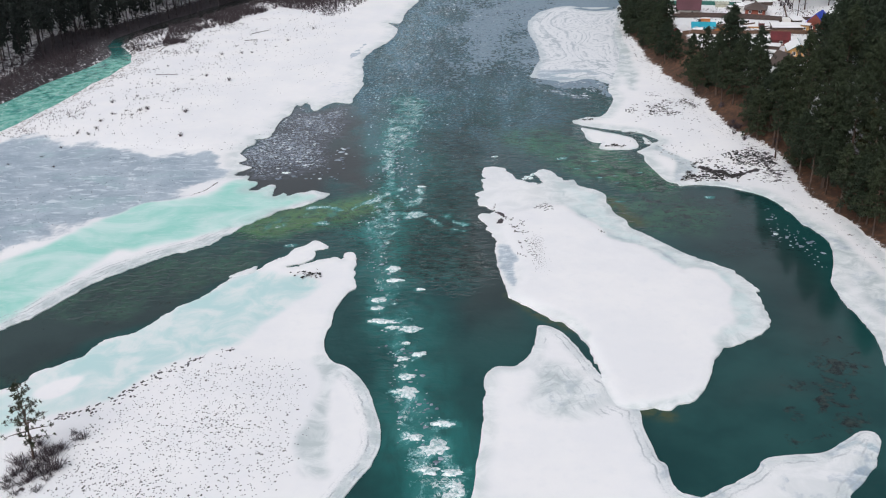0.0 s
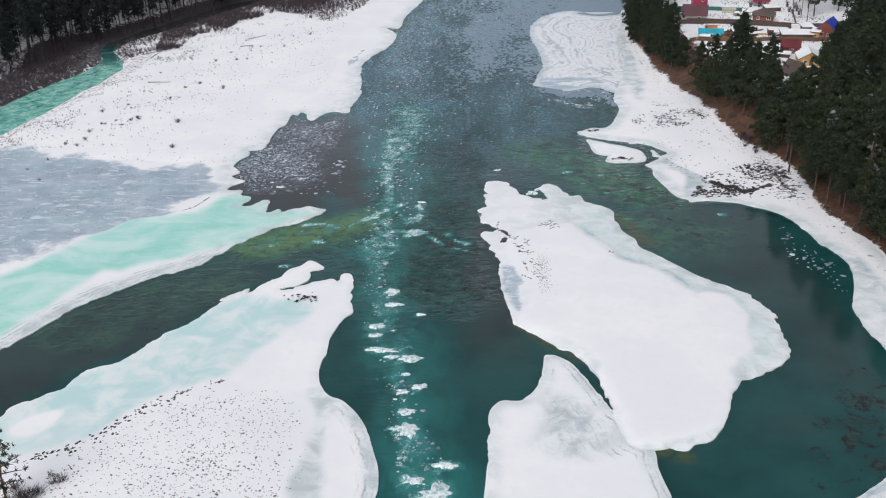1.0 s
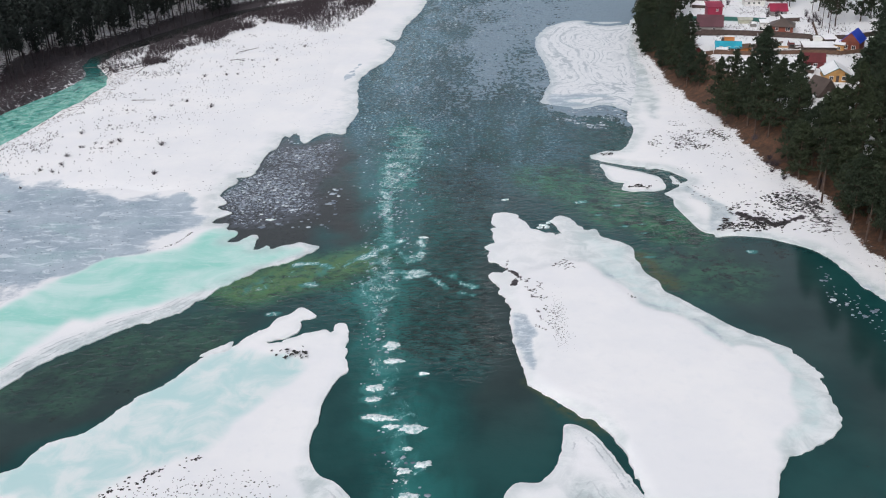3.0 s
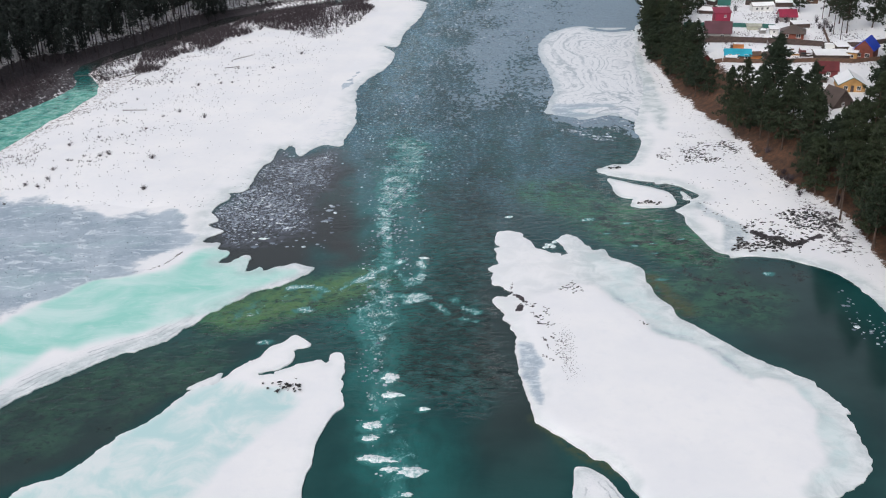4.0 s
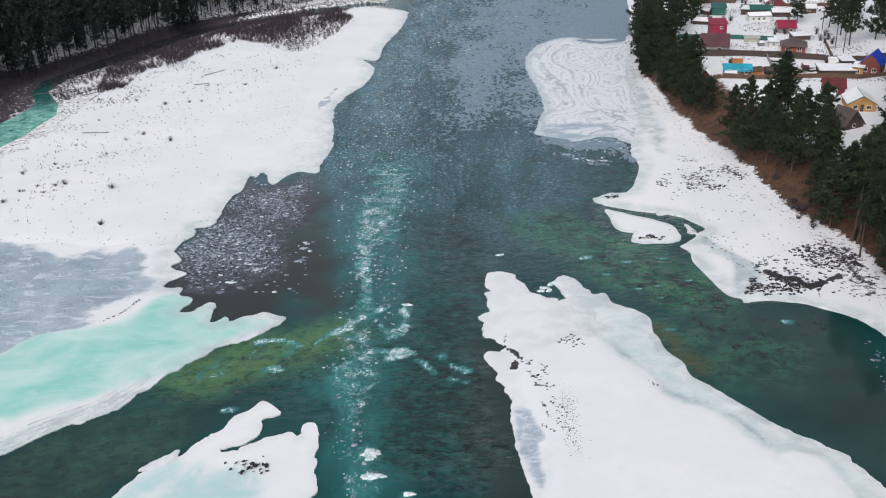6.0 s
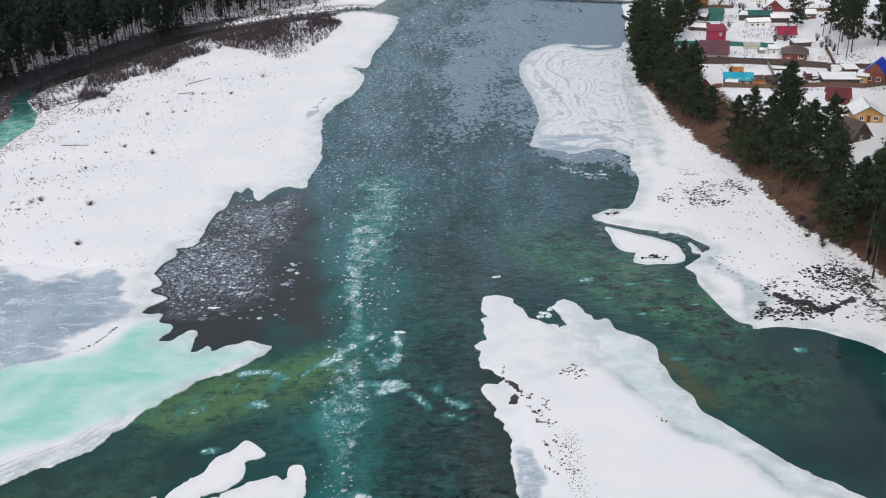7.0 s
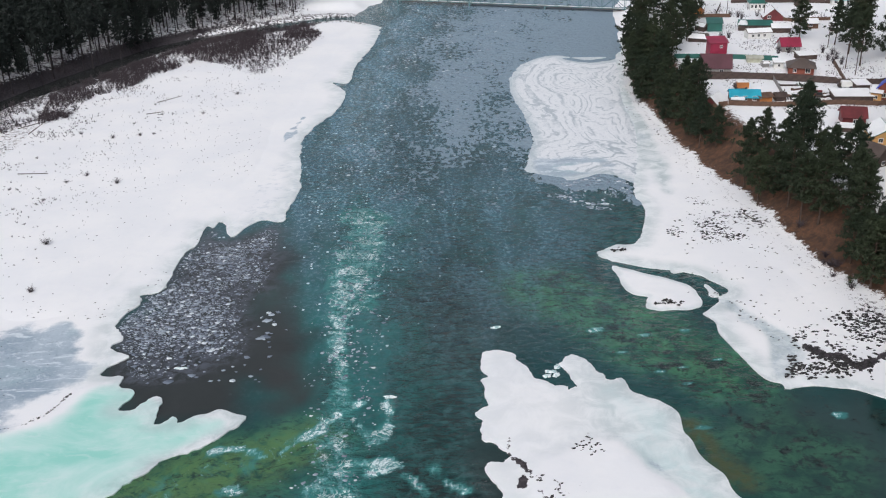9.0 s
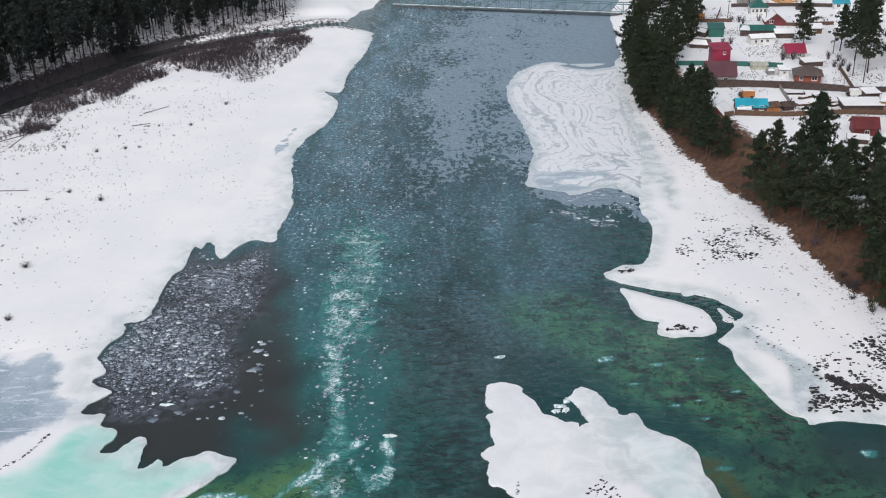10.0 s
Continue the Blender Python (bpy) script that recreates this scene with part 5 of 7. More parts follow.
STRIP_FAR = [(76.5, 444), (84, 448), (83, 432), (79.5, 404), (80, 378), (82.5, 350), (78.5, 344), (75.5, 358), (72.5, 382), (71.5, 404), (73, 424)]
STRIP_MID = [(78.5, 326), (85, 330), (92, 319), (97, 298), (96, 284), (88, 279), (84, 290), (81, 301), (78.5, 312)]
SOUTH = [(89, 272), (101, 275), (112, 279), (146, 276), (184, 300), (199, 290), (157, 189), (119, 120), (102.5, 128), (99, 170), (94.5, 200), (91, 222), (89, 246)]
EDGE_ROW = [(85.5, 277), (91, 279), (93, 262), (93.5, 245), (94, 224), (97, 200), (93, 200), (89.5, 222), (87.5, 246), (87, 262)]
for outline, gap, seed, kinds, lo, hi in ((EDGE_ROW, 4.2, 47, PINES[:6] + TALL, 0.66, 0.98), (STRIP_FAR, 4.6, 41, PINES[:6], 0.66, 0.95), (STRIP_MID, 4.4, 42, PINES[:6], 0.74, 1.02), (SOUTH, 6.0, 43, TALL + TALL + PINES, 0.92, 1.14)):
    for i, (x, y) in enumerate(spread_points(outline, gap, seed)):
        plant(kinds[RT.randint(len(kinds))], x, y, RT.uniform(lo, hi), label="dark green pine with a bare lower trunk", group="pines on the bluff")
for x, y in ((139, 444), (147.4, 433.1), (146.7, 419.9), (144, 404.7), (153.3, 427.4), (156.4, 412.3), (162.5, 445.3), (164.9, 423.6), (156.9, 440.6), (168, 459.3)):
    plant(PINES[RT.randint(5)], x, y, RT.uniform(0.85, 1.1), label="tall dark pine beside the village plots", group="pines in the village")
for x, y in spread_points([(72, 426), (72.2, 413.1), (81.4, 410.2), (92.8, 426.3), (105.2, 460.2), (115.2, 498.1), (119, 530.2), (100.3, 536.9), (84.4, 484.6)], 6.6, 46):
    plant(PINES[RT.randint(6)], x, y, RT.uniform(0.62, 0.92), label="dark green pine on the snowy river bank", group="pines on the bluff")


def joined_wood(name, spots, label, needles, shapes, limbs, tufts, count, size, low, tall, bark=BARK):
    """A whole wood in one mesh, of trees too far off to be told apart."""
    r = np.random.RandomState(3)
    kinds = []
    for i, (h, b, s) in enumerate(shapes):
        t = make_pine(30 + i, h, b, s, limbs, tufts, count, size, needles)
        tv, tf, cv, cf = [], [], [], []
        trunk, crown = sorted(t.children, key=lambda o: o.name.startswith("crown"))
        for ob, v, f in ((trunk, tv, tf), (crown, cv, cf)):
            a = np.empty(len(ob.data.vertices) * 3, np.float32)
            ob.data.vertices.foreach_get("co", a)
            v.append(a.reshape(-1, 3))
            f.append([p.vertices[:] for p in ob.data.polygons])
        quads = np.array(tf[0])
        tris = np.concatenate([quads[:, [0, 1, 2]], quads[:, [0, 2, 3]]])
        crown_f = np.array(cf[0]) + len(tv[0])
        kinds.append((np.concatenate([tv[0], cv[0]]), np.concatenate([tris, crown_f]), np.concatenate([np.zeros(len(tris), np.int32), np.ones(len(crown_f), np.int32)])))
        for ob in (trunk, crown, t):
            bpy.data.objects.remove(ob)
    vs, fs, ms, k = [], [], [], 0
    for (x, y), z in zip(spots, ground_z(spots[:, 0], spots[:, 1])):
        v, f, m = kinds[r.randint(len(kinds))]
        a, s = r.uniform(0, 6.28), r.uniform(low, tall)
        c, d = math.cos(a), math.sin(a)
        vs.append(np.stack([(v[:, 0] * c - v[:, 1] * d) * s + x, (v[:, 0] * d + v[:, 1] * c) * s + y, v[:, 2] * s + z], 1))
        fs.append(f + k)
        ms.append(m)
        k += len(v)
    me = mesh_of(name, np.concatenate(vs), np.concatenate(fs), bark)
    me.materials.append(needles)
    me.polygons.foreach_set("material_index", np.concatenate(ms))
    return tagged(put(name, me), label, "wood", kind="stuff")


WEST_WOOD = [(-197.9, 325.9), (-172.8, 362.7), (-165.7, 385.9), (-155.6, 414.7), (-148.6, 430), (-140.7, 451), (-130.8, 470.9), (-119.9, 490.8), (-108.2, 513.4), (-92.6, 533), (-73.2, 553.5), (-53.9, 568.3), (-74.1, 621.5), (-120, 655), (-184.9, 622.6), (-250, 560), (-235, 420)]
joined_wood("pine_wood", spread_points(WEST_WOOD, 4.3, 44), "dense dark pine wood on the far bank", NEEDLES_WOOD, ((21, 0.46, 2.6), (19, 0.50, 2.4), (23, 0.54, 2.5), (15, 0.26, 2.2), (20, 0.42, 2.7)), 26, 5, 6, 0.88, 0.80, 1.15, WOOD_BARK)
BACK_WOOD = [(109, 287.9), (118.4, 309.1), (128.8, 330.3), (144.7, 366.7), (165.3, 400.8), (215, 420), (225, 350), (184.1, 328.2), (146.1, 284.9)]
joined_wood("bluff_wood", spread_points(BACK_WOOD, 6.4, 45), "dense dark green pine wood behind the bluff", NEEDLES, ((20, 0.20, 4.2), (18, 0.28, 3.8), (22, 0.32, 4.0), (19, 0.16, 4.4)), 36, 7, 8, 0.75, 0.9, 1.25)

bar_line, island_line = rounded(BAR), rounded(ISLAND)


def island_z(x, y):
    x, y = np.atleast_1d(x), np.atleast_1d(y)
    return island_top(x, y, np.maximum(inside(x, y, island_line), 0))[0]


def bar_z(x, y):
    x, y = np.atleast_1d(x), np.atleast_1d(y)
    return bar_top(x, y, np.maximum(inside(x, y, bar_line), 0))


LONE = make_pine(77, 14.5, 0.22, 2.7, 34, 5, 11, 0.34, leaf_material("thin_needles", (0.036, 0.042, 0.022), (0.058, 0.056, 0.026)), ragged=0.75)
fresh[LONE.name] = True
plant(LONE, *(-66.5, 122.9), 1.0, 0.6, "lone scruffy pine on the snowy gravel bar", "lone pine")


# ---- bare shrubs ----
def shrub_mesh(seed, height, stems, spread):
    r = np.random.RandomState(seed)
    vs, fs, k = [], [], 0
    for i in range(stems):
        a, ln = r.uniform(0, 6.28), height * r.uniform(0.5, 1.1)
        out = np.array([math.cos(a), math.sin(a), 0]) * spread * r.uniform(0.2, 1.0)
        base = np.array([*r.normal(0, 0.12 * spread, 2), -0.15])
        path = [base, base + out * 0.4 + (0, 0, ln * 0.55), base + out + (0, 0, ln)]
        for j in range(3):
            path.append(path[1] + (path[2] - path[1]) * r.uniform(0, 0.7) + r.normal(0, 0.28, 3) * height * 0.6 + (0, 0, 0.2 * height))
        w = 0.020 + 0.010 * height
        side = np.array([-math.sin(a), math.cos(a), 0]) * w
        p = np.array([path[0] - side, path[0] + side, path[1] + side * 0.7, path[1] - side * 0.7, path[2]])
        vs.append(p)
        fs += [(k, k + 1, k + 2), (k, k + 2, k + 3), (k + 3, k + 2, k + 4)]
        k += 5
        for q in path[3:]:
            s = path[1] + (path[2] - path[1]) * r.uniform(0, 0.5)
            vs.append(np.array([s - side * 0.6, s + side * 0.6, q]))
            fs.append((k, k + 1, k + 2))
            k += 3
    return np.concatenate(vs), np.array(fs)


SHRUBS = []
for i, (h, n, s) in enumerate(((0.7, 44, 1.1), (1.0, 54, 1.4), (0.55, 36, 0.9), (1.3, 60, 1.6))):
    v, f = shrub_mesh(200 + i, h, n, s)
    SHRUBS.append(mesh_of("bush", v, f, TWIG))


def bush(x, y, kind, scale, z=None, label="leafless dark bush in the snow", group="bushes on the banks"):
    z = max(float(ground_z(np.array([x]), np.array([y]))[0]), 0.3) if z is None else z
    ob = put("bush", SHRUBS[kind], None, pose(x, y, z, 0, 0, RT.uniform(0, 360)))
    ob.scale = (scale,) * 3
    return tagged(ob, label, "bush", group)


for x, y in ((-93.1, 350.8), (-103.1, 309.6), (-112.5, 305.2), (-98.6, 317.8), (-99.1, 333.4), (-119, 288.1), (-114.6, 285.7), (-122.1, 267.1), (-119.1, 274.4), (-129.5, 261.2), (-89.3, 305.6), (-111.4, 325.7), (-110.8, 341.7), (-91.5, 397.1), (-89.5, 417.7), (-94.5, 382.7), (-111.7, 366.4), (-105.7, 388.5), (-115, 297.9), (-106.6, 303.7), (-84.9, 282.2), (-115.2, 258.2), (-110, 308.6), (-102.6, 309.1), (-113.5, 305.2), (-105, 328.1), (-114, 291.1), (-118.5, 287.1), (-103, 341.7), (-105.1, 308.1), (-117.9, 318.9), (-81.2, 405.7), (-88.6, 390.4), (-76.8, 426.7), (-84.6, 405.7), (-74.9, 396.1), (-71.4, 405.7), (-86.6, 384.6), (-82.7, 385.5), (-63.6, 427.6), (-87, 421.5), (-96.1, 333.4), (-83.3, 344.5), (-97.1, 346)):
    bush(x, y, RT.randint(4), RT.uniform(0.6, 1.15))
for x, y in ((-60.5, 128.4), (-61.5, 127.9), (-64, 123.9), (-63, 125.4), (-64.5, 120.4), (-62, 120.4), (-65, 118.4), (-66, 116.9), (-62.5, 117.9), (-66.1, 114.4), (-63, 115.4), (-67.6, 115.9), (-62.5, 129.4), (-67, 126.5), (-65.5, 125), (-66.8, 123.6), (-65.1, 122.9), (-64.3, 124.3), (-67.1, 122.2), (-64, 122.1), (-65.2, 120.8), (-67.2, 120.1), (-67.9, 118.8), (-65.5, 119.4), (-64, 125.7), (-68.2, 121.5), (-63.3, 119.3), (-68.2, 117.4), (-65.2, 117.4)):
    bush(x, y, RT.randint(4), RT.uniform(1.1, 1.9), float(bar_z(x, y)[0]) - 0.05, "leafless brown bush below the lone pine", "bushes round the lone pine")
for x, y in ((81.9, 273.7), (83.5, 268.3), (84.3, 277.6), (90.9, 261.9), (94.8, 265.4), (83.6, 296.1), (83.8, 282), (83.3, 278.5), (82.4, 279.5)):
    bush(x, y, 3, RT.uniform(0.9, 1.4), label="leafless bush at the foot of the bluff")


def many(name, meshes, spots, material, label, category):
    """One joined mesh of many small pieces: spots are x, y, z, turn, scale, kind."""
    vs, fs, k = [], [], 0
    for x, y, z, a, s, i in spots:
        v, f = meshes[i]
        c, d = math.cos(a), math.sin(a)
        w = v * s
        vs.append(np.stack([w[:, 0] * c - w[:, 1] * d + x, w[:, 0] * d + w[:, 1] * c + y, w[:, 2] + z], 1))
        fs.append(f + k)
        k += len(v)
    return tagged(put(name, mesh_of(name, np.concatenate(vs), np.concatenate(fs), material)), label, category, kind="stuff")


def strewn(n, outline, seed, dens=None):
    r = np.random.RandomState(seed)
    o = np.array(outline, float)
    lo, hi = o.min(0), o.max(0)
    p = r.uniform(lo, hi, (int(n * 4), 2))
    ok = inside(p[:, 0], p[:, 1], o) > 0
    if dens is not None:
        ok &= r.uniform(0, 1, len(p)) < dens(p[:, 0], p[:, 1])
    return p[ok][:n]


TH = [shrub_mesh(300 + i, 2.2, 14, 1.5) for i in range(6)]
r = np.random.RandomState(8)
p = strewn(7600, THICKET, 9, lambda x, y: step(-0.4, 0.5, fbm(x, y, 12, 4, 161)) * step(60, 20, along(x, y, STREAM) + 10 * fbm(x, y, 20, 3, 177)) + 0.08)
q = strewn(260, [(-144, 393.5), (-130.3, 391.5), (-122.3, 410.7), (-128.1, 433.7), (-139.9, 426.1), (-144.9, 410.8)], 10)
q2 = strewn(4200, [(-194, 320), (-162.3, 320), (-154.2, 347.1), (-151, 372.3), (-157.7, 395.5), (-149.7, 422.3), (-140.7, 449.1), (-130.8, 466.2), (-119, 490.8), (-102.3, 515.2), (-86.8, 530.2), (-65.5, 546.9), (-40.4, 560.7), (-59.7, 584.2), (-98.3, 547.2), (-141.4, 481.4), (-177.2, 414.8)], 11, lambda x, y: step(-0.3, 0.4, fbm(x, y, 9, 3, 176)))
q3 = strewn(1500, [(-185, 300), (-163, 300), (-155, 330), (-151, 360), (-148, 385), (-152, 405), (-165, 400), (-185, 370)], 14)
p = np.concatenate([p, q, q2, q3])
pz = ground_z(p[:, 0], p[:, 1])
keep = pz > 0.1
many("willow_thicket", TH, [(x, y, z, r.uniform(0, 6.28), r.uniform(0.3, 0.95), r.randint(6)) for (x, y), z in zip(p[keep], pz[keep])], TWIG, "brown leafless willow thicket along the side stream", "thicket")
TUFT = [shrub_mesh(320 + i, 0.5, 9, 0.35) for i in range(4)]
p = strewn(5600, [(-48, 490.3), (-49.9, 433.3), (-69.5, 395.1), (-79.4, 327.5), (-89.3, 283.7), (-148.7, 283.8), (-138.5, 337.4), (-126.3, 395.3), (-102.6, 443.1), (-74.3, 481)], 12, lambda x, y: np.clip(0.03 + 0.95 * step(-0.05, 0.55, fbm(x, y, 9, 5, 162)) * step(75, 20, np.minimum(along(x, y, STREAM), along(x, y, POOL) + 8)), 0, 1))
pz = ground_z(p[:, 0], p[:, 1])
keep = pz > 0.2
many("dry_grass_tufts", TUFT, [(x, y, z, r.uniform(0, 6.28), r.uniform(0.6, 1.5), r.randint(4)) for (x, y), z in zip(p[keep], pz[keep])], TWIG, "dry grass and twigs sticking out of snow", "grass tufts")


# ---- stones and driftwood ----
def stone(seed):
    r = np.random.RandomState(seed)
    v = np.array([(1, 0, 0), (-1, 0, 0), (0, 1, 0), (0, -1, 0), (0, 0, 0.7), (0.1, 0, -0.4)], float) * r.uniform(0.6, 1.2, (6, 1)) + r.normal(0, 0.1, (6, 3))
    f = np.array([(0, 2, 4), (2, 1, 4), (1, 3, 4), (3, 0, 4), (2, 0, 5), (1, 2, 5), (3, 1, 5), (0, 3, 5)])
    return v * np.array([1.15, 0.85, 0.55]), f


ROCKS = [stone(400 + i) for i in range(8)]
DOTS = [(-63.5, 110.9), (-64, 130.4), (-60, 139.9), (-50.5, 148.9), (-38, 154.3), (-28.5, 152.3), (-24.5, 139.3), (-23.4, 124.9), (-25.9, 113.9), (-29.4, 110.4)]
spots = []
p = strewn(2300, DOTS, 13, lambda x, y: (0.45 + 0.5 * step(-0.3, 0.5, fbm(x, y, 8, 3, 163))) * step(-0.5, 6, inside(x, y, rounded(DOTS, 3))))
for (x, y), z in zip(p, bar_z(p[:, 0], p[:, 1])):
    spots.append((x, y, z, r.uniform(0, 6.28), r.choice([0.10, 0.14, 0.18, 0.26], p=[0.4, 0.35, 0.18, 0.07]), r.randint(8)))
edge = [(-68, 133.9), (-59.5, 138.4), (-55.5, 144.9), (-50.5, 150.4), (-41.5, 156.3)]
for i in range(150):
    t = r.uniform(0, len(edge) - 1.001)
    a, b = edge[int(t)], edge[int(t) + 1]
    u = t - int(t)
    x, y = a[0] + (b[0] - a[0]) * u + r.normal(0, 0.7), a[1] + (b[1] - a[1]) * u + r.normal(0, 0.7) - 0.5
    spots.append((x, y, float(bar_z(x, y)[0]), r.uniform(0, 6.28), r.uniform(0.15, 0.4), r.randint(8)))
many("bar_pebbles", ROCKS, spots, STONE, "dark pebbles showing through snow on the bar", "pebbles")
spots = []
dotline = [(17.4, 213.4), (18.3, 207.2), (18.1, 201.4), (18, 196), (18.2, 189.2), (18.5, 184.1)]
for i in range(420):
    t = r.uniform(0, len(dotline) - 1.001)
    a, b = dotline[int(t)], dotline[int(t) + 1]
    u = t - int(t)
    spots.append((a[0] + (b[0] - a[0]) * u + r.normal(0, 0.9), a[1] + (b[1] - a[1]) * u + r.normal(0, 0.8), 0.74, r.uniform(0, 6.28), r.uniform(0.06, 0.17), r.randint(8)))
for x, y in ((13.1, 213.3), (14.6, 209.4), (15.6, 205.5), (13.6, 207.9), (16.1, 201.5), (16.1, 195.6), (17.1, 192.7), (17.1, 198.6), (15.5, 210.9), (11.6, 214.3), (20.9, 221.1), (21.9, 219.6), (21.9, 222.1), (19.9, 220.6), (22.9, 221.1), (33.8, 206.3)):
    for i in range(7):
        spots.append((x + r.normal(0, 0.5), y + r.normal(0, 0.8), float(island_z(x, y)) + 0.02, r.uniform(-0.6, 0.9), r.uniform(0.12, 0.36), r.randint(8)))
many("island_pebbles", ROCKS, spots, STONE, "dark pebbles in a line across the ice island", "pebbles")
spots = []
for outline, n, seed, big in ((SCREE, 900, 14, 0.55), (SCREE_WIDE, 400, 15, 0.5), ([(48.6, 266.9), (60.6, 249.3), (78.3, 245.3), (88, 261), (81.7, 298), (67.6, 332), (58.1, 307.8), (54.3, 288.3)], 420, 16, 0.3), ([(67.6, 336.8), (77.4, 331.9), (76, 375.3), (74.5, 423.1), (69.6, 423.1), (69.1, 375.3)], 200, 17, 0.35)):
    p = strewn(n, outline, seed, lambda x, y: 0.06 + step(-0.05, 0.45, fbm(x, y, 6, 4, 164)))
    for (x, y), z in zip(p, np.maximum(ground_z(p[:, 0], p[:, 1]), 0.42)):
        spots.append((x, y, z, r.normal(0.2, 0.5), r.uniform(0.16, big), r.randint(8)))
many("bank_stones", ROCKS, spots, STONE, "dark stones and clods on the snowy bank", "stones")
spots = []
p = strewn(800, [(-57.8, 269), (-46, 342), (-51.9, 414.2), (-46.1, 461.8), (-89, 433.5), (-108.9, 327.6), (-109.2, 273.9)], 18, lambda x, y: 0.1 + step(-0.1, 0.5, fbm(x, y, 18, 4, 165)))
for (x, y), z in zip(p, np.maximum(ground_z(p[:, 0], p[:, 1]), 0.40)):
    spots.append((x, y, z, r.uniform(0, 6.28), r.uniform(0.10, 0.26), r.randint(8)))
for x, y in strewn(500, [(-116.6, 272.9), (-85.4, 264.1), (-69.6, 256.7), (-77.2, 239.5), (-85.2, 226.7), (-94.2, 219.9), (-109.9, 190.8), (-124.1, 249.4)], 19):
    spots.append((x, y, 0.33, r.uniform(0, 6.28), r.uniform(0.08, 0.2), r.randint(8)))
crack = [(-73.2, 233.1), (-69.7, 234.5), (-66.8, 237.4), (-64.7, 243.4)]
for i in range(70):
    t = r.uniform(0, 2.999)
    u = t - int(t)
    a, c = crack[int(t)], crack[int(t) + 1]
    spots.append((a[0] + (c[0] - a[0]) * u + r.normal(0, 0.12), a[1] + (c[1] - a[1]) * u + r.normal(0, 0.2), 0.33, r.uniform(0, 6.28), r.uniform(0.12, 0.3), r.randint(8)))
many("shore_pebbles", ROCKS, spots, STONE, "scattered pebbles on the snowy river shore", "pebbles")


def rock_heap(spots_at, n, size, spread, z, label):
    """A low heap of dark stones, each a piece of its own."""
    for x, y in spots_at:
        root = tagged(put("rock_heap", None, None, pose(x, y, z)), label, "rocks", "rock heaps")
        for i in range(n):
            v, f = ROCKS[i % 8]
            s = size * RT.uniform(0.5, 1.3)
            put("rock", STONE_MESHES[i % 8], root, Matrix.Translation((RT.normal(0, spread), RT.normal(0, spread * 0.6), 0.1)) @ pose(0, 0, 0, RT.uniform(-20, 20), RT.uniform(-20, 20), RT.uniform(0, 360)) @ Matrix.Diagonal((s, s, s, 1)))


STONE_MESHES = [mesh_of("rock", v, f, STONE) for v, f in ROCKS]
rock_heap(((-32, 186),), 34, 0.40, 1.6, 0.5, "dark stones heaped at the tip of the bar")
rock_heap(((46.2, 266.4),), 26, 0.45, 1.2, 0.36, "dark stones and driftwood on the ice islet")
rock_heap(((41.1, 291.3),), 16, 0.45, 0.8, 0.5, "dark stones at the tip of the spit")
rock_heap(((66.5, 245.8), (67, 243.9), (70.5, 240.9), (73.4, 240.9)), 14, 0.5, 1.1, 0.45, "dark clods along the muddy bank edge")
rock_heap(((62.6, 296.1), (68.5, 297.5)), 22, 0.42, 1.8, 0.42, "dark stones on the spit")


def log(a, b, z, rad, label="bleached driftwood log lying on snow", group="driftwood logs"):
    a, b = Vector((*a, z)), Vector((*b, z))
    root = tagged(put("driftwood_log", None, None, Matrix.Translation(a)), label, "log", group)
    d = b - a
    v, f = [], []
    bm = rod_bm((0, 0, 0), d, rad, rad * 0.55, 7)
    part("stem", bm, DRIFT, root, smooth=True)
    side = Vector((-d.y, d.x, 0)).normalized()
    for t, s in ((0.45, 1), (0.7, -1), (0.85, 1)):
        part("branch", rod_bm(d * t, d * (t + 0.08) + side * s * d.length * 0.12 + Vector((0, 0, 0.3)), rad * 0.4, rad * 0.15, 5), DRIFT, root, smooth=True)


for a, b in (((-146.9, 403.6), (-136.1, 405.5)), ((-137.6, 399.2), (-129.2, 407.4)), ((-131.2, 392), (-141.4, 409.8)), ((-130.2, 399.7), (-120.8, 411.6)), ((-90, 406.7), (-84.6, 408.6)), ((-112.8, 353.8), (-104.4, 353.3)), ((74.2, 307.7), (76.2, 301.4)), ((-89.5, 420.6), (-82.6, 427.7)), ((-127.8, 396.3), (-118.9, 405.9)), ((-122.4, 390), (-121.4, 403.5))):
    log(a, b, max(0.75, float(ground_z(np.array([a[0]]), np.array([a[1]]))[0]) + 0.12), 0.14)


# ---- drifting ice ----
def pan(seed, n=7):
    """A thin plate of drift ice: an irregular top with a low side."""
    r = np.random.RandomState(seed)
    a = np.sort(r.uniform(0, 6.28, n)) * 0.4 + np.arange(n) / n * 6.28 * 0.6
    rad = r.uniform(0.65, 1.1, n)
    top = np.stack([rad * np.cos(a), rad * np.sin(a) * 0.75, np.full(n, 0.10)], 1)
    low = top * np.array([1.05, 1.05, 0]) + np.array([0, 0, -0.15])
    v = np.concatenate([top, low, [[0, 0, 0.14]]])
    k = np.arange(n)
    f = np.concatenate([np.stack([k, (k + 1) % n, np.full(n, 2 * n)], 1), np.stack([k + n, (k + 1) % n + n, (k + 1) % n], 1), np.stack([k + n, (k + 1) % n, k], 1)])
    return v, f


PANS = [pan(500 + i) for i in range(10)]
land_ice = [rounded(o, 3) for o in (LEFT_SHORE, BAR, ISLAND, SHELF_LOW, SHELF_FAR, RIGHT_SHORE, ISLET)]


def afloat(x, y):
    ok = np.ones(np.shape(x), bool)
    for o in land_ice:
        ok &= inside(x, y, o) < -0.6
    return ok


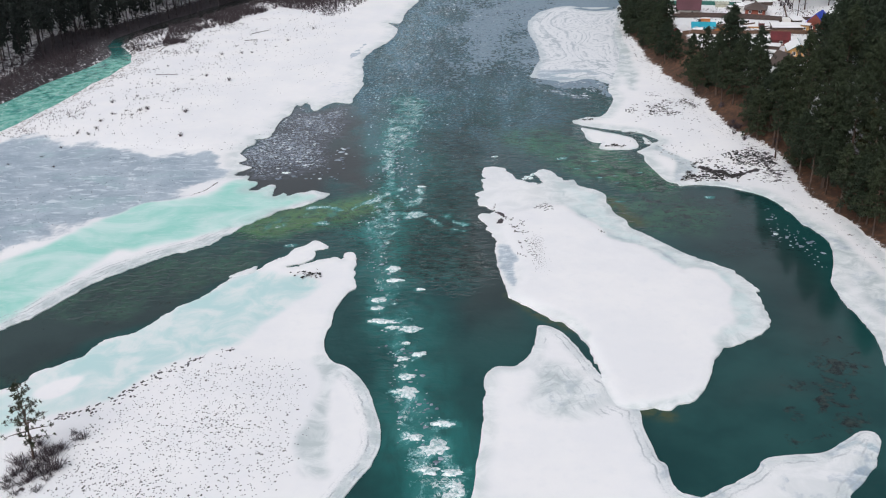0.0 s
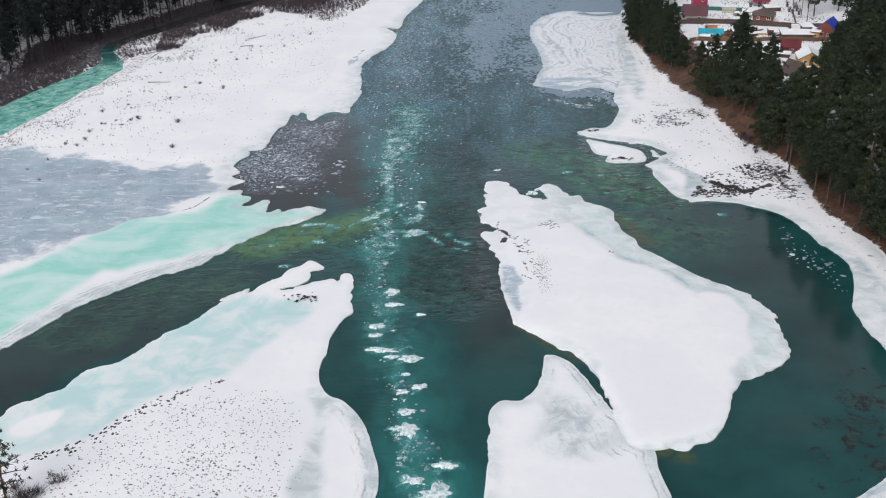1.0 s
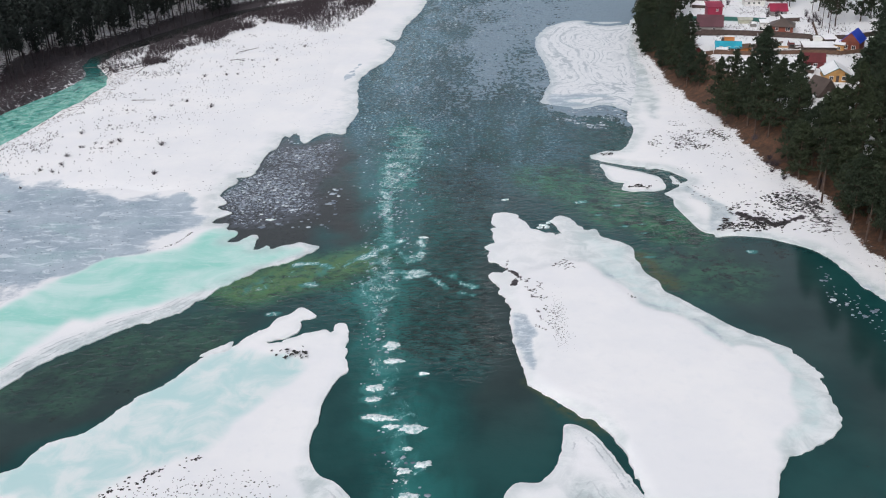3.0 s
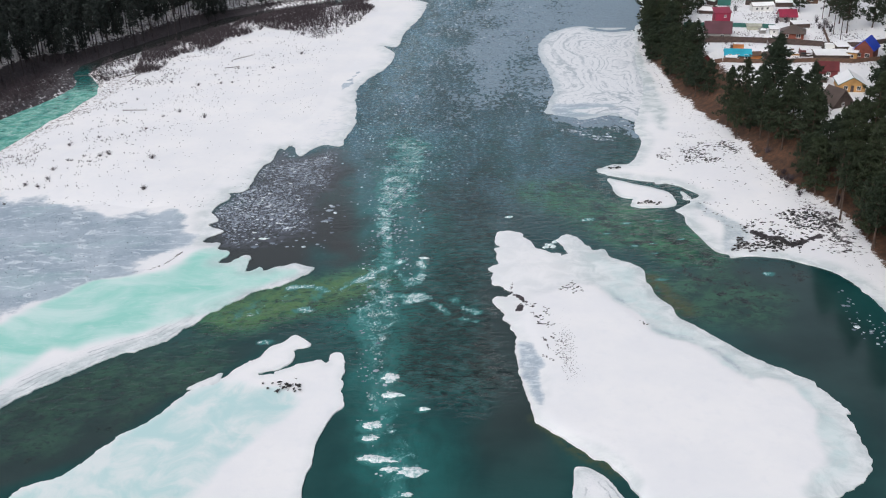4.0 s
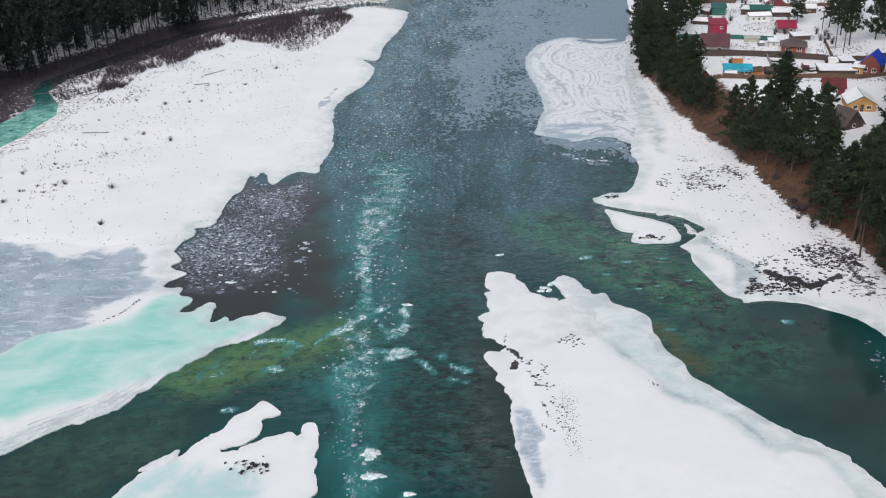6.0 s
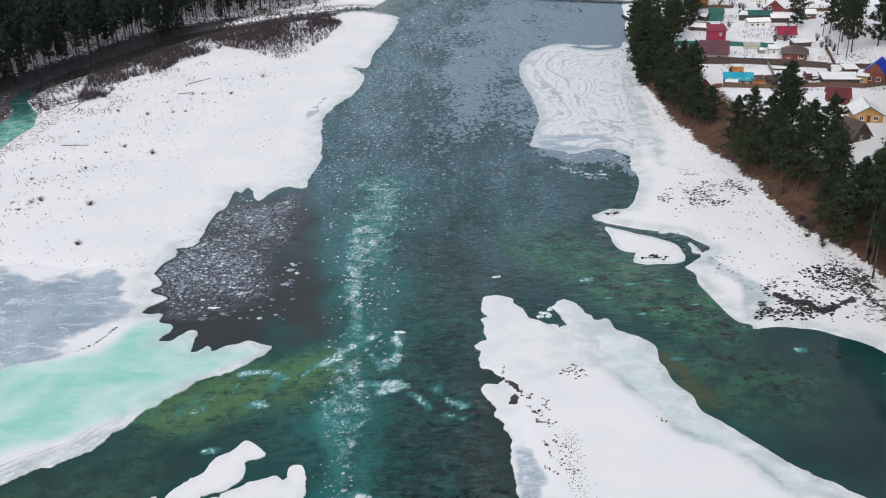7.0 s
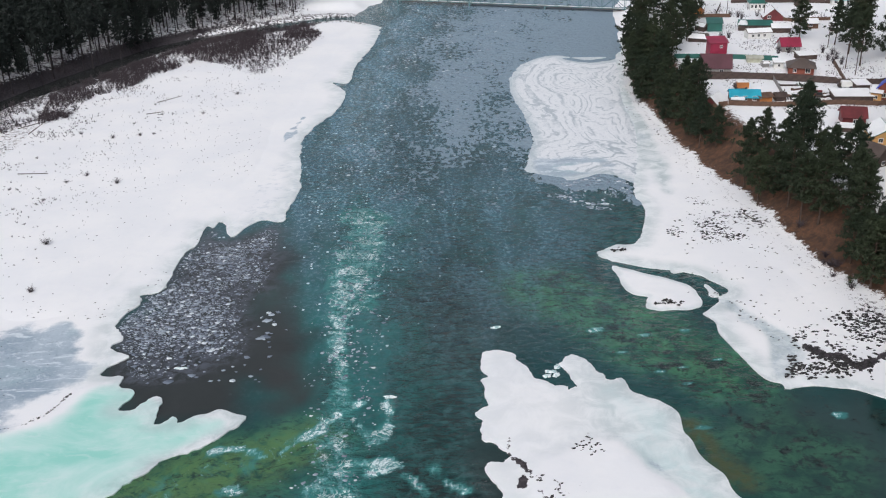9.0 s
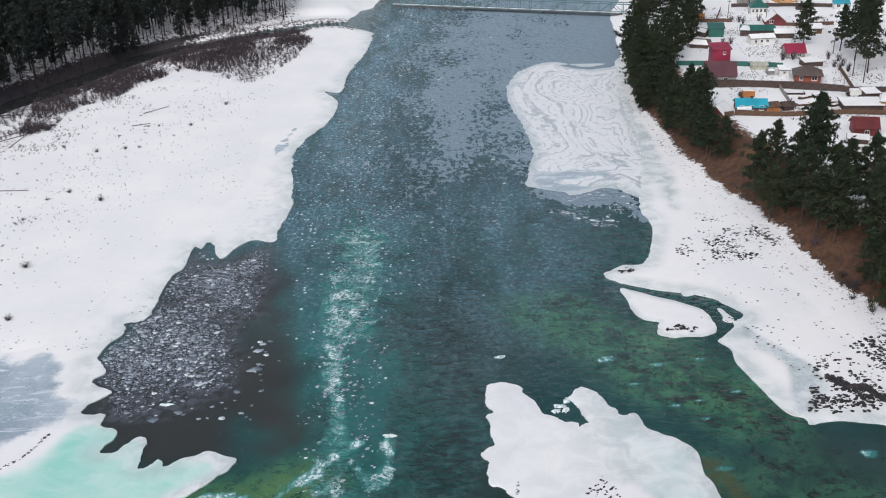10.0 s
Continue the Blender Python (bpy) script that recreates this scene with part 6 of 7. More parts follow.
def drift(name, n, outline, seed, sizes, dens, label):
    r = np.random.RandomState(seed)
    p = strewn(n, outline, seed, dens)
    p = p[afloat(p[:, 0], p[:, 1])]
    if not len(p):
        print("EMPTY", name)
        return
    many(name, PANS, [(x, y, 0.0, r.uniform(-0.6, 0.6), min(sizes[1], sizes[0] * r.pareto(2.2) + sizes[0]), r.randint(10)) for x, y in p], FLOE, label, "drift ice")


drift("brash_ice", 9500, BRASH, 21, (0.078, 0.60), lambda x, y: (0.08 + step(-0.5, 0.4, fbm(x, y, 9, 3, 171))) * step(-1, 9, inside(x, y, rounded(BRASH, 3)) + 2.5 * fbm(x, y, 6, 3, 175) + 5 * step(-50, -58, x)), "small broken ice plates crowded in the bay")
drift("bay_floes", 60, [(-54.3, 245.4), (-57.8, 255.7), (-48.4, 256.7), (-38, 267), (-28.2, 278.7), (-29.6, 258.1), (-32, 244.4), (-43.4, 244.9)], 22, (0.3, 1.0), None, "loose ice plates drifting in the bay")
drift("river_slush_pans", 4200, [(-28.3, 327.4), (18.9, 315.6), (32.1, 375.5), (37.3, 470.8), (55.6, 583.1), (-6.8, 583.7), (-15.1, 490), (-20.6, 394.9)], 23, (0.16, 0.7), lambda x, y: np.clip(step(-0.3, 0.5, fbm(x * 1.6, y * 0.5, 9, 4, 172)) * np.interp(x - np.interp(y, [330, 600], [-25, 0]), [0, 26, 60], [1.0, 0.55, 0.15]), 0, 1), "slush pans drifting down the upper river")
drift("rapid_slush", 1300, [(-30, 215.1), (-8.2, 214.9), (-2.6, 278.7), (3, 346.6), (-26.4, 346.7), (-24.2, 278.7)], 24, (0.12, 0.5), lambda x, y: step(9, 2, along(x, y, RAPID)) * (0.25 + step(-0.2, 0.4, fbm(x, y, 5, 3, 173))), "crumbs of slush in the rapids")
drift("pool_slush", 70, [(75.5, 222.2), (78.1, 208.5), (82.2, 195.8), (78.4, 179.6), (76.4, 187.4), (72.3, 202.2)], 25, (0.2, 0.9), None, "thin ice plates in the dark pool")
drift("cove_slush", 420, [(30.4, 344.6), (52, 336.8), (54.1, 319.4), (42.4, 313.6), (28.6, 327.2)], 26, (0.18, 0.7), lambda x, y: step(-0.3, 0.3, fbm(x, y, 6, 3, 174)), "slush pans behind the shelf")
drift("lower_crumbs", 380, [(-26.1, 212.1), (-18.1, 212), (-10.1, 160.7), (2, 118.8), (-9.9, 118.8), (-20, 170.6)], 27, (0.12, 0.55), lambda x, y: step(5, 1, along(x, y, RAPID)) * 0.9, "crumbs of ice drifting with the floes")


def floe(x, y, lx, ly, seed, turn=0.0):
    """A slushy floe: a low, lumpy cake with a broken rim."""
    r = np.random.RandomState(seed)
    rings, n = 8, 40
    v = [(0, 0, 0.25)]
    a = np.arange(n) * 2 * np.pi / n
    wob = 1 + 0.85 * fbm(2.4 * np.cos(a) + seed * 7.1, 2.4 * np.sin(a), 1.0, 4, seed)
    for k in range(1, rings + 1):
        u = k / rings
        z = 0.26 * (1 - u**3) + 0.16 * fbm(u * lx * np.cos(a) + seed, u * ly * np.sin(a), 0.8, 3, seed + 5) * (1 if k < rings else 0) - (0.12 if k == rings else 0)
        v += list(zip(u * wob * lx * np.cos(a), u * wob * ly * np.sin(a), z))
    f = [(0, 1 + i, 1 + (i + 1) % n) for i in range(n)]
    for k in range(rings - 1):
        for i in range(n):
            j = (i + 1) % n
            f.append((1 + k * n + i, 1 + (k + 1) * n + i, 1 + (k + 1) * n + j, 1 + k * n + j))
    ob = put("ice_floe", mesh_of("ice_floe", np.array(v), f, FROTH, True), None, pose(x, y, 0, 0, 0, turn))
    return tagged(ob, "slushy white ice floe drifting in teal water", "ice floe", "ice floes in the rapids")


for i, ((x, y), (lx, ly)) in enumerate(zip(FLOES, FLOE_SIZE)):
    floe(x, y, lx, ly, 600 + i, -8 + 5 * (i % 4))
for i, (x, y) in enumerate(((-47.4, 250.3), (-9.3, 238), (10.7, 260))):
    floe(x, y, 1.1, 0.5, 640 + i)
for i, (x, y) in enumerate(((19, 243.6), (19.8, 242.3), (18.2, 242.2), (20.5, 245.2))):
    floe(x, y, 0.9, 0.6, 650 + i, 20 * i)
# ---- the village ----
TIMBER = plain("orange_timber", (0.42, 0.16, 0.045), 0.7, grain=1.5, vary=0.3)
YELLOW_TIMBER = plain("fresh_yellow_timber", (0.50, 0.27, 0.09), 0.7, grain=1.5, vary=0.3)
BRICK = plain("red_brick_wall", (0.20, 0.055, 0.035), 0.85, grain=2.0, vary=0.3)
GREYWALL = plain("grey_block_wall", (0.28, 0.27, 0.26), 0.85, grain=1.5, vary=0.25)
DARKWOOD = plain("dark_weathered_boards", (0.075, 0.052, 0.045), 0.85, grain=2.0, vary=0.4)
BROWNWOOD = plain("brown_boards", (0.13, 0.075, 0.05), 0.85, grain=2.0, vary=0.4)
WHITEWALL = plain("whitewashed_wall", (0.68, 0.68, 0.66), 0.8, grain=1.0, vary=0.15)
MAROON = plain("maroon_roof_sheet", (0.11, 0.045, 0.055), 0.5, grain=1.0, vary=0.2)
CRIMSON = plain("crimson_roof_sheet", (0.28, 0.02, 0.055), 0.45, grain=1.0, vary=0.2)
DARKRED = plain("dark_red_boards", (0.14, 0.022, 0.025), 0.6, grain=1.2, vary=0.3)
GREEN = plain("green_roof_sheet", (0.02, 0.12, 0.10), 0.45, grain=1.0, vary=0.2)
CYAN = plain("cyan_roof_sheet", (0.02, 0.33, 0.45), 0.45, grain=1.0, vary=0.15)
BLUE = plain("blue_roof_sheet", (0.012, 0.06, 0.55), 0.4, grain=1.0, vary=0.15)
BROWNROOF = plain("brown_roof_sheet", (0.10, 0.075, 0.065), 0.6, grain=1.0, vary=0.2)
DRIFTED = plain("roof_snow", (0.86, 0.87, 0.88), 0.8, grain=0.6, vary=0.06)
WHITEPAINT = plain("white_paint", (0.75, 0.75, 0.73), 0.5, grain=2.0, vary=0.1)
GLASS = Mat("dark_window_glass", 0.08).done((0.02, 0.025, 0.03))
STEEL = plain("painted_steel", (0.065, 0.10, 0.115), 0.5, 0.3, grain=1.0, vary=0.25)
RUBBER = plain("black_rubber", (0.02, 0.02, 0.02), 0.8)


def slab(p, t):
    """A slab with the given four corners below and thickness t."""
    up = (Vector(p[1]) - Vector(p[0])).cross(Vector(p[3]) - Vector(p[0])).normalized() * t
    if up.z < 0:
        up = -up
    v = [Vector(q) for q in p] + [Vector(q) + up for q in p]
    return poly_bm(v, [(0, 1, 2, 3), (4, 5, 6, 7), (0, 1, 5, 4), (1, 2, 6, 5), (2, 3, 7, 6), (3, 0, 4, 7)])


def window(root, x, z, w, h, y=0.0):
    frame_ob = part("window", box_bm(x - w / 2 - 0.1, y - 0.07, z - 0.1, x + w / 2 + 0.1, y + 0.05, z + h + 0.1, 0.02), WHITEPAINT, root, "white-framed window")
    part("pane", box_bm(x - w / 2, y - 0.10, z, x - 0.04, y - 0.06, z + h), GLASS, frame_ob)
    part("pane", box_bm(x + 0.04, y - 0.10, z, x + w / 2, y - 0.06, z + h), GLASS, frame_ob)
    part("sill", box_bm(x - w / 2 - 0.15, y - 0.2, z - 0.16, x + w / 2 + 0.15, y - 0.06, z - 0.10), WHITEPAINT, frame_ob)


def house(a, b, depth, wall_h, kind, roof_h, wall, roof, label, snow=0.0, windows=(), door=None, over=0.45, category="house", name="house", chimney=False, lift=0.0):
    """A house by the two ends of its front at the ground. kind: gable (its gable in front), ridge (ridge along the front), hip or pent."""
    a, b = Vector((*a, 0)), Vector((*b, 0))
    w = (b - a).length
    m = (a + b) / 2
    g = min(float(ground_z(np.array([q.x]), np.array([q.y]))[0]) for q in (a, b, m)) + lift
    root = tagged(put(name, None, None, Matrix.Translation((a.x, a.y, g)) @ pose(0, 0, 0, 0, 0, math.degrees(math.atan2(b.y - a.y, b.x - a.x)))), label, category, "village buildings")
    H, D, o, lo = wall_h, depth, over, -0.8
    if kind == "gable":
        part("wall", poly_bm([(0, 0, lo), (w, 0, lo), (w, 0, H), (w / 2, 0, H + roof_h), (0, 0, H), (0, D, lo), (w, D, lo), (w, D, H), (w / 2, D, H + roof_h), (0, D, H)], [(0, 1, 2, 3, 4), (5, 6, 7, 8, 9), (0, 1, 6, 5), (1, 2, 7, 6), (4, 0, 5, 9), (2, 3, 8, 7), (3, 4, 9, 8)]), wall, root)
        k = o * roof_h / (w / 2)
        planes = [[(-o, -o, H - k), (w / 2, -o, H + roof_h), (w / 2, D + o, H + roof_h), (-o, D + o, H - k)], [(w + o, -o, H - k), (w / 2, -o, H + roof_h), (w / 2, D + o, H + roof_h), (w + o, D + o, H - k)]]
    elif kind == "ridge":
        part("wall", poly_bm([(0, 0, lo), (0, D, lo), (0, D, H), (0, D / 2, H + roof_h), (0, 0, H), (w, 0, lo), (w, D, lo), (w, D, H), (w, D / 2, H + roof_h), (w, 0, H)], [(0, 1, 2, 3, 4), (5, 6, 7, 8, 9), (0, 1, 6, 5), (1, 2, 7, 6), (4, 0, 5, 9), (2, 3, 8, 7), (3, 4, 9, 8)]), wall, root)
        k = o * roof_h / (D / 2)
        planes = [[(-o, -o, H - k), (w + o, -o, H - k), (w + o, D / 2, H + roof_h), (-o, D / 2, H + roof_h)], [(-o, D + o, H - k), (w + o, D + o, H - k), (w + o, D / 2, H + roof_h), (-o, D / 2, H + roof_h)]]
    elif kind == "hip":
        part("wall", box_bm(0, 0, lo, w, D, H), wall, root)
        r0, r1 = (w * 0.5 - max(0.2, (w - D) / 2), D / 2, H + roof_h), (w * 0.5 + max(0.2, (w - D) / 2), D / 2, H + roof_h)
        c = [(-o, -o, H - 0.15), (w + o, -o, H - 0.15), (w + o, D + o, H - 0.15), (-o, D + o, H - 0.15)]
        planes = [[c[0], c[1], r1, r0], [c[2], c[3], r0, r1], [c[1], c[2], r1, tuple((Vector(r1) + Vector(c[1])) / 2)], [c[3], c[0], r0, tuple((Vector(r0) + Vector(c[3])) / 2)]]
    else:
        part("wall", poly_bm([(0, 0, lo), (w, 0, lo), (w, D, lo), (0, D, lo), (0, 0, H), (w, 0, H), (w, D, H + roof_h), (0, D, H + roof_h)], [(0, 1, 2, 3), (4, 5, 6, 7), (0, 1, 5, 4), (1, 2, 6, 5), (2, 3, 7, 6), (3, 0, 4, 7)]), wall, root)
        k = o * roof_h / D
        planes = [[(-o, -o, H - k), (w + o, -o, H - k), (w + o, D + o, H + roof_h + k), (-o, D + o, H + roof_h + k)]]
    for i, pl in enumerate(planes):
        if kind == "hip" and i > 1:
            t = [pl[0], pl[1], pl[2]]
            up = Vector((0, 0, 0.14))
            v = [Vector(q) for q in t] + [Vector(q) + up for q in t]
            rp = part("roof", poly_bm(v, [(0, 1, 2), (3, 4, 5), (0, 1, 4, 3), (1, 2, 5, 4), (2, 0, 3, 5)]), roof, root)
        else:
            rp = part("roof", slab(pl, 0.14), roof, root)
        if snow > 0 and not (kind == "hip" and i > 1):
            c = sum((Vector(q) for q in pl), Vector()) / 4
            lower = min(pl[0][2], pl[1][2], pl[2][2], pl[3][2])
            inner = [tuple(Vector(q) + (c - Vector(q)) * (0.04 + (1 - snow) * (0.9 if q[2] > lower + 0.3 else 0.05)) + Vector((0, 0, 0.13))) for q in pl]
            part("snow_cover", slab(inner, 0.16), DRIFTED, rp, "snow lying on the roof")
    for x, z, ww, hh in windows:
        window(root, x * w, z, ww, hh)
    if door:
        d = part("door", box_bm(door * w - 0.45, -0.06, 0, door * w + 0.45, 0.05, 2.0, 0.02), DARKWOOD, root, "dark plank door")
        part("handle", box_bm(door * w + 0.3, -0.12, 1.0, door * w + 0.36, -0.06, 1.12), STEEL, d)
    if chimney:
        part("chimney", box_bm(w * 0.6, D * 0.55, H + roof_h * 0.4, w * 0.6 + 0.6, D * 0.55 + 0.6, H + roof_h + 0.8, 0.03), BRICK, root)
    return root


W2 = ((0.28, 1.0, 1.2, 1.1), (0.72, 1.0, 1.2, 1.1))
W3 = ((0.18, 1.0, 1.0, 1.2), (0.5, 1.0, 1.0, 1.2), (0.82, 1.0, 1.0, 1.2))
house((110, 490.2), (115.8, 487.8), 9, 3.4, "gable", 2.4, TIMBER, DARKWOOD, "orange timber house with a snow-covered gable roof", 1.0, ((0.3, 1.0, 1.0, 1.1), (0.5, 3.7, 0.9, 0.9)), 0.75)
house((138.6, 497.5), (144.9, 496.5), 7, 3.0, "hip", 2.6, WHITEWALL, GREEN, "white house with four windows under a green hip roof", 0, ((0.14, 1.0, 0.8, 1.3), (0.38, 1.0, 0.8, 1.3), (0.62, 1.0, 0.8, 1.3), (0.86, 1.0, 0.8, 1.3)))
house((137.1, 476.4), (144.3, 475), 8, 1.6, "gable", 3.0, DARKRED, BROWNROOF, "dark red gabled house with snow on the roof", 1.0, W2[:1])
house((125.3, 459.2), (133.5, 457.7), 6, 2.6, "ridge", 1.2, DARKWOOD, GREEN, "long house with a green sheet roof", 0.0, ())
house((122, 461.5), (125.8, 460.1), 5, 2.2, "pent", 0.8, DARKWOOD, GREEN, "low shed with a green roof beside the house", 0.6, (), category="shed", name="shed")
house((121.2, 447.4), (129.9, 447.8), 4, 2.4, "ridge", 0.9, WHITEWALL, BROWNROOF, "low white house with a snowy roof", 1.0, ((0.2, 0.8, 0.8, 0.9), (0.45, 0.8, 0.8, 0.9), (0.7, 0.8, 0.8, 0.9)))
house((110.4, 462.1), (115.7, 461.1), 5, 3.2, "pent", 0.9, GREEN, GREEN, "tall green sheet-metal shed", 0.0, (), category="shed", name="shed")
house((133.1, 455.8), (139.8, 454.8), 5, 1.9, "ridge", 1.0, DARKWOOD, BROWNROOF, "dark barn with a snow-covered roof", 1.0, (), category="barn", name="barn")
house((125.9, 426.2), (132.1, 425.6), 6, 2.2, "ridge", 2.2, GREYWALL, CRIMSON, "grey house with a crimson sheet roof", 0.0, ((0.3, 0.8, 0.9, 0.9), (0.7, 0.8, 0.9, 0.9)))
house((99.4, 422.1), (105.2, 422), 5, 5.2, "pent", 1.0, CRIMSON, CRIMSON, "tall crimson annex with a flat crimson roof", 0.0, ((0.65, 3.6, 0.8, 0.7),))
house((90.7, 402), (99.7, 399.8), 10, 2.4, "ridge", 3.2, GREYWALL, MAROON, "grey block house with a big maroon roof", 0.0, ((0.68, 0.7, 1.1, 1.1),), None)
house((117.6, 397.8), (124.9, 395.3), 7, 2.3, "hip", 2.2, BRICK, BROWNROOF, "red brick house with a brown hip roof", 0.0, ((0.76, 0.8, 1.4, 1.2), (0.25, 0.8, 0.9, 1.0)), None, 0.7)
house((115.6, 404.9), (118.5, 404.4), 3, 2.0, "pent", 0.5, WHITEWALL, BROWNROOF, "small white shed with snow on top", 1.0, ((0.5, 0.7, 0.6, 0.8),), category="shed", name="shed")
house((109.7, 413.9), (114.5, 413), 3, 1.6, "ridge", 0.5, plain("faded_film", (0.42, 0.42, 0.33), 0.5), plain("film_roof", (0.46, 0.46, 0.38), 0.4), "long pale greenhouse covered with faded film", 0, (), category="greenhouse", name="greenhouse")
house((112.7, 406.8), (114.6, 406.8), 2, 1.4, "ridge", 0.4, GREYWALL, GREYWALL, "small grey shed in the snow", 0.5, (), category="shed", name="shed")
house((90.1, 369.9), (98.2, 368.3), 6, 1.9, "ridge", 1.5, BROWNWOOD, CYAN, "low house with a bright cyan roof", 0.0, W3)
house((90.1, 368.5), (93.1, 367.5), 2.5, 1.5, "pent", 0.4, DARKWOOD, BROWNROOF, "lean-to shed with snow on its roof", 1.0, (), category="shed", name="shed")
house((98.2, 368.3), (102.1, 368.8), 4, 1.9, "ridge", 0.7, TIMBER, BROWNWOOD, "small orange timber annex", 0.0, (), category="shed", name="shed")
house((103.5, 369.2), (106.4, 369.2), 3, 1.5, "ridge", 0.8, DARKWOOD, DARKWOOD, "dark wooden hut beside the fence", 0.0, (), category="hut", name="hut")
house((112.6, 344.8), (118.4, 343.3), 6, 2.3, "ridge", 2.0, DARKRED, DARKRED, "dark red hut with a steep red roof", 0.0, ((0.55, 0.7, 1.0, 0.9),), category="hut", name="hut")
house((132.1, 366.7), (137, 363.3), 8, 3.6, "gable", 3.0, BRICK, BLUE, "brick house with a bright blue roof", 0.0, W2)
house((129.7, 365.8), (132.2, 364.3), 4, 2.4, "pent", 0.6, YELLOW_TIMBER, BROWNROOF, "timber lean-to with a snowy roof", 1.0, ((0.5, 0.8, 0.8, 0.8),), category="shed", name="shed")
house((113.3, 327.9), (120.6, 326.5), 9, 2.2, "gable", 2.2, YELLOW_TIMBER, GREEN, "new yellow timber house with a snowy green roof", 1.0, ((0.25, 0.8, 1.0, 1.0), (0.75, 0.8, 1.0, 1.0)), 0.5)
house((106.2, 312.1), (112.5, 314.9), 6, 1.2, "gable", 4.0, DARKWOOD, BROWNROOF, "steep cabin with a dark brown roof", 0.0, ((0.5, 0.6, 0.8, 0.8),), category="cabin", name="cabin")
house((103.2, 319.8), (108.6, 318.8), 4, 1.7, "pent", 0.3, DARKWOOD, BROWNROOF, "dark shed with thick snow on its flat roof", 1.0, (), category="shed", name="shed")
house((100.5, 304.8), (104.3, 310.6), 3, 1.4, "pent", 0.3, DARKWOOD, BROWNROOF, "low dark lean-to under snow", 1.0, (), category="shed", name="shed")
house((82.8, 372.9), (86.2, 370), 6, 2.2, "gable", 2.0, DARKRED, BROWNROOF, "dark red hut with a snowy roof by the pines", 1.0, (), category="hut", name="hut")
house((119.5, 366.3), (130.2, 364.8), 6, 1.5, "pent", 0.5, DARKWOOD, BROWNROOF, "long low shed with a snow-covered roof", 1.0, (), category="shed", name="shed")
house((130, 375.3), (133.9, 375.3), 4, 2.0, "pent", 0.4, DARKWOOD, BROWNROOF, "shed with a snow-covered pent roof", 1.0, (), category="shed", name="shed")
house((174.4, 500.9), (180.1, 499.5), 6, 2.4, "pent", 1.2, WHITEWALL, CYAN, "house with a bright cyan pent roof", 0.0, W2)
house((157.8, 517.4), (165.5, 518.2), 7, 3.0, "ridge", 1.6, YELLOW_TIMBER, BROWNROOF, "yellow timber house behind the gardens", 0.0, W3)
house((141.7, 516.1), (150.2, 516.5), 7, 2.6, "ridge", 1.6, GREYWALL, BROWNROOF, "grey house with a snowy roof", 0.9, W2)
house((148.4, 460.4), (152.2, 459.9), 5, 2.0, "ridge", 1.2, BROWNWOOD, BROWNROOF, "brown cottage with a snowy roof", 1.0, W2[:1])
house((154.7, 453.8), (159, 452.8), 4, 1.4, "pent", 0.4, DARKWOOD, BROWNROOF, "dark wooden shed under snow", 1.0, (), category="shed", name="shed")
house((159.6, 502.4), (162.9, 501.9), 3, 2.0, "ridge", 0.6, DARKWOOD, DARKWOOD, "dark wooden shed behind the garden", 0.0, (), category="shed", name="shed")
house((106.5, 465.4), (109, 462.1), 4, 1.8, "ridge", 1.0, DARKWOOD, BROWNROOF, "dark hut behind the bank pines", 0.7, (), category="hut", name="hut")
house((99.1, 448), (104.9, 445.2), 5, 1.5, "ridge", 1.4, DARKWOOD, BROWNROOF, "dark cottage with a half-snowy roof", 0.6, (), category="hut", name="hut")
house((127.5, 414.3), (133.8, 414.8), 4, 1.5, "pent", 0.4, DARKWOOD, BROWNROOF, "low dark shed with a snowy roof", 0.9, (), category="shed", name="shed")
house((108.8, 339.5), (113.2, 337.6), 3, 1.2, "pent", 0.2, DARKWOOD, BROWNROOF, "low dark woodshed with snow on top", 0.9, (), category="shed", name="shed")


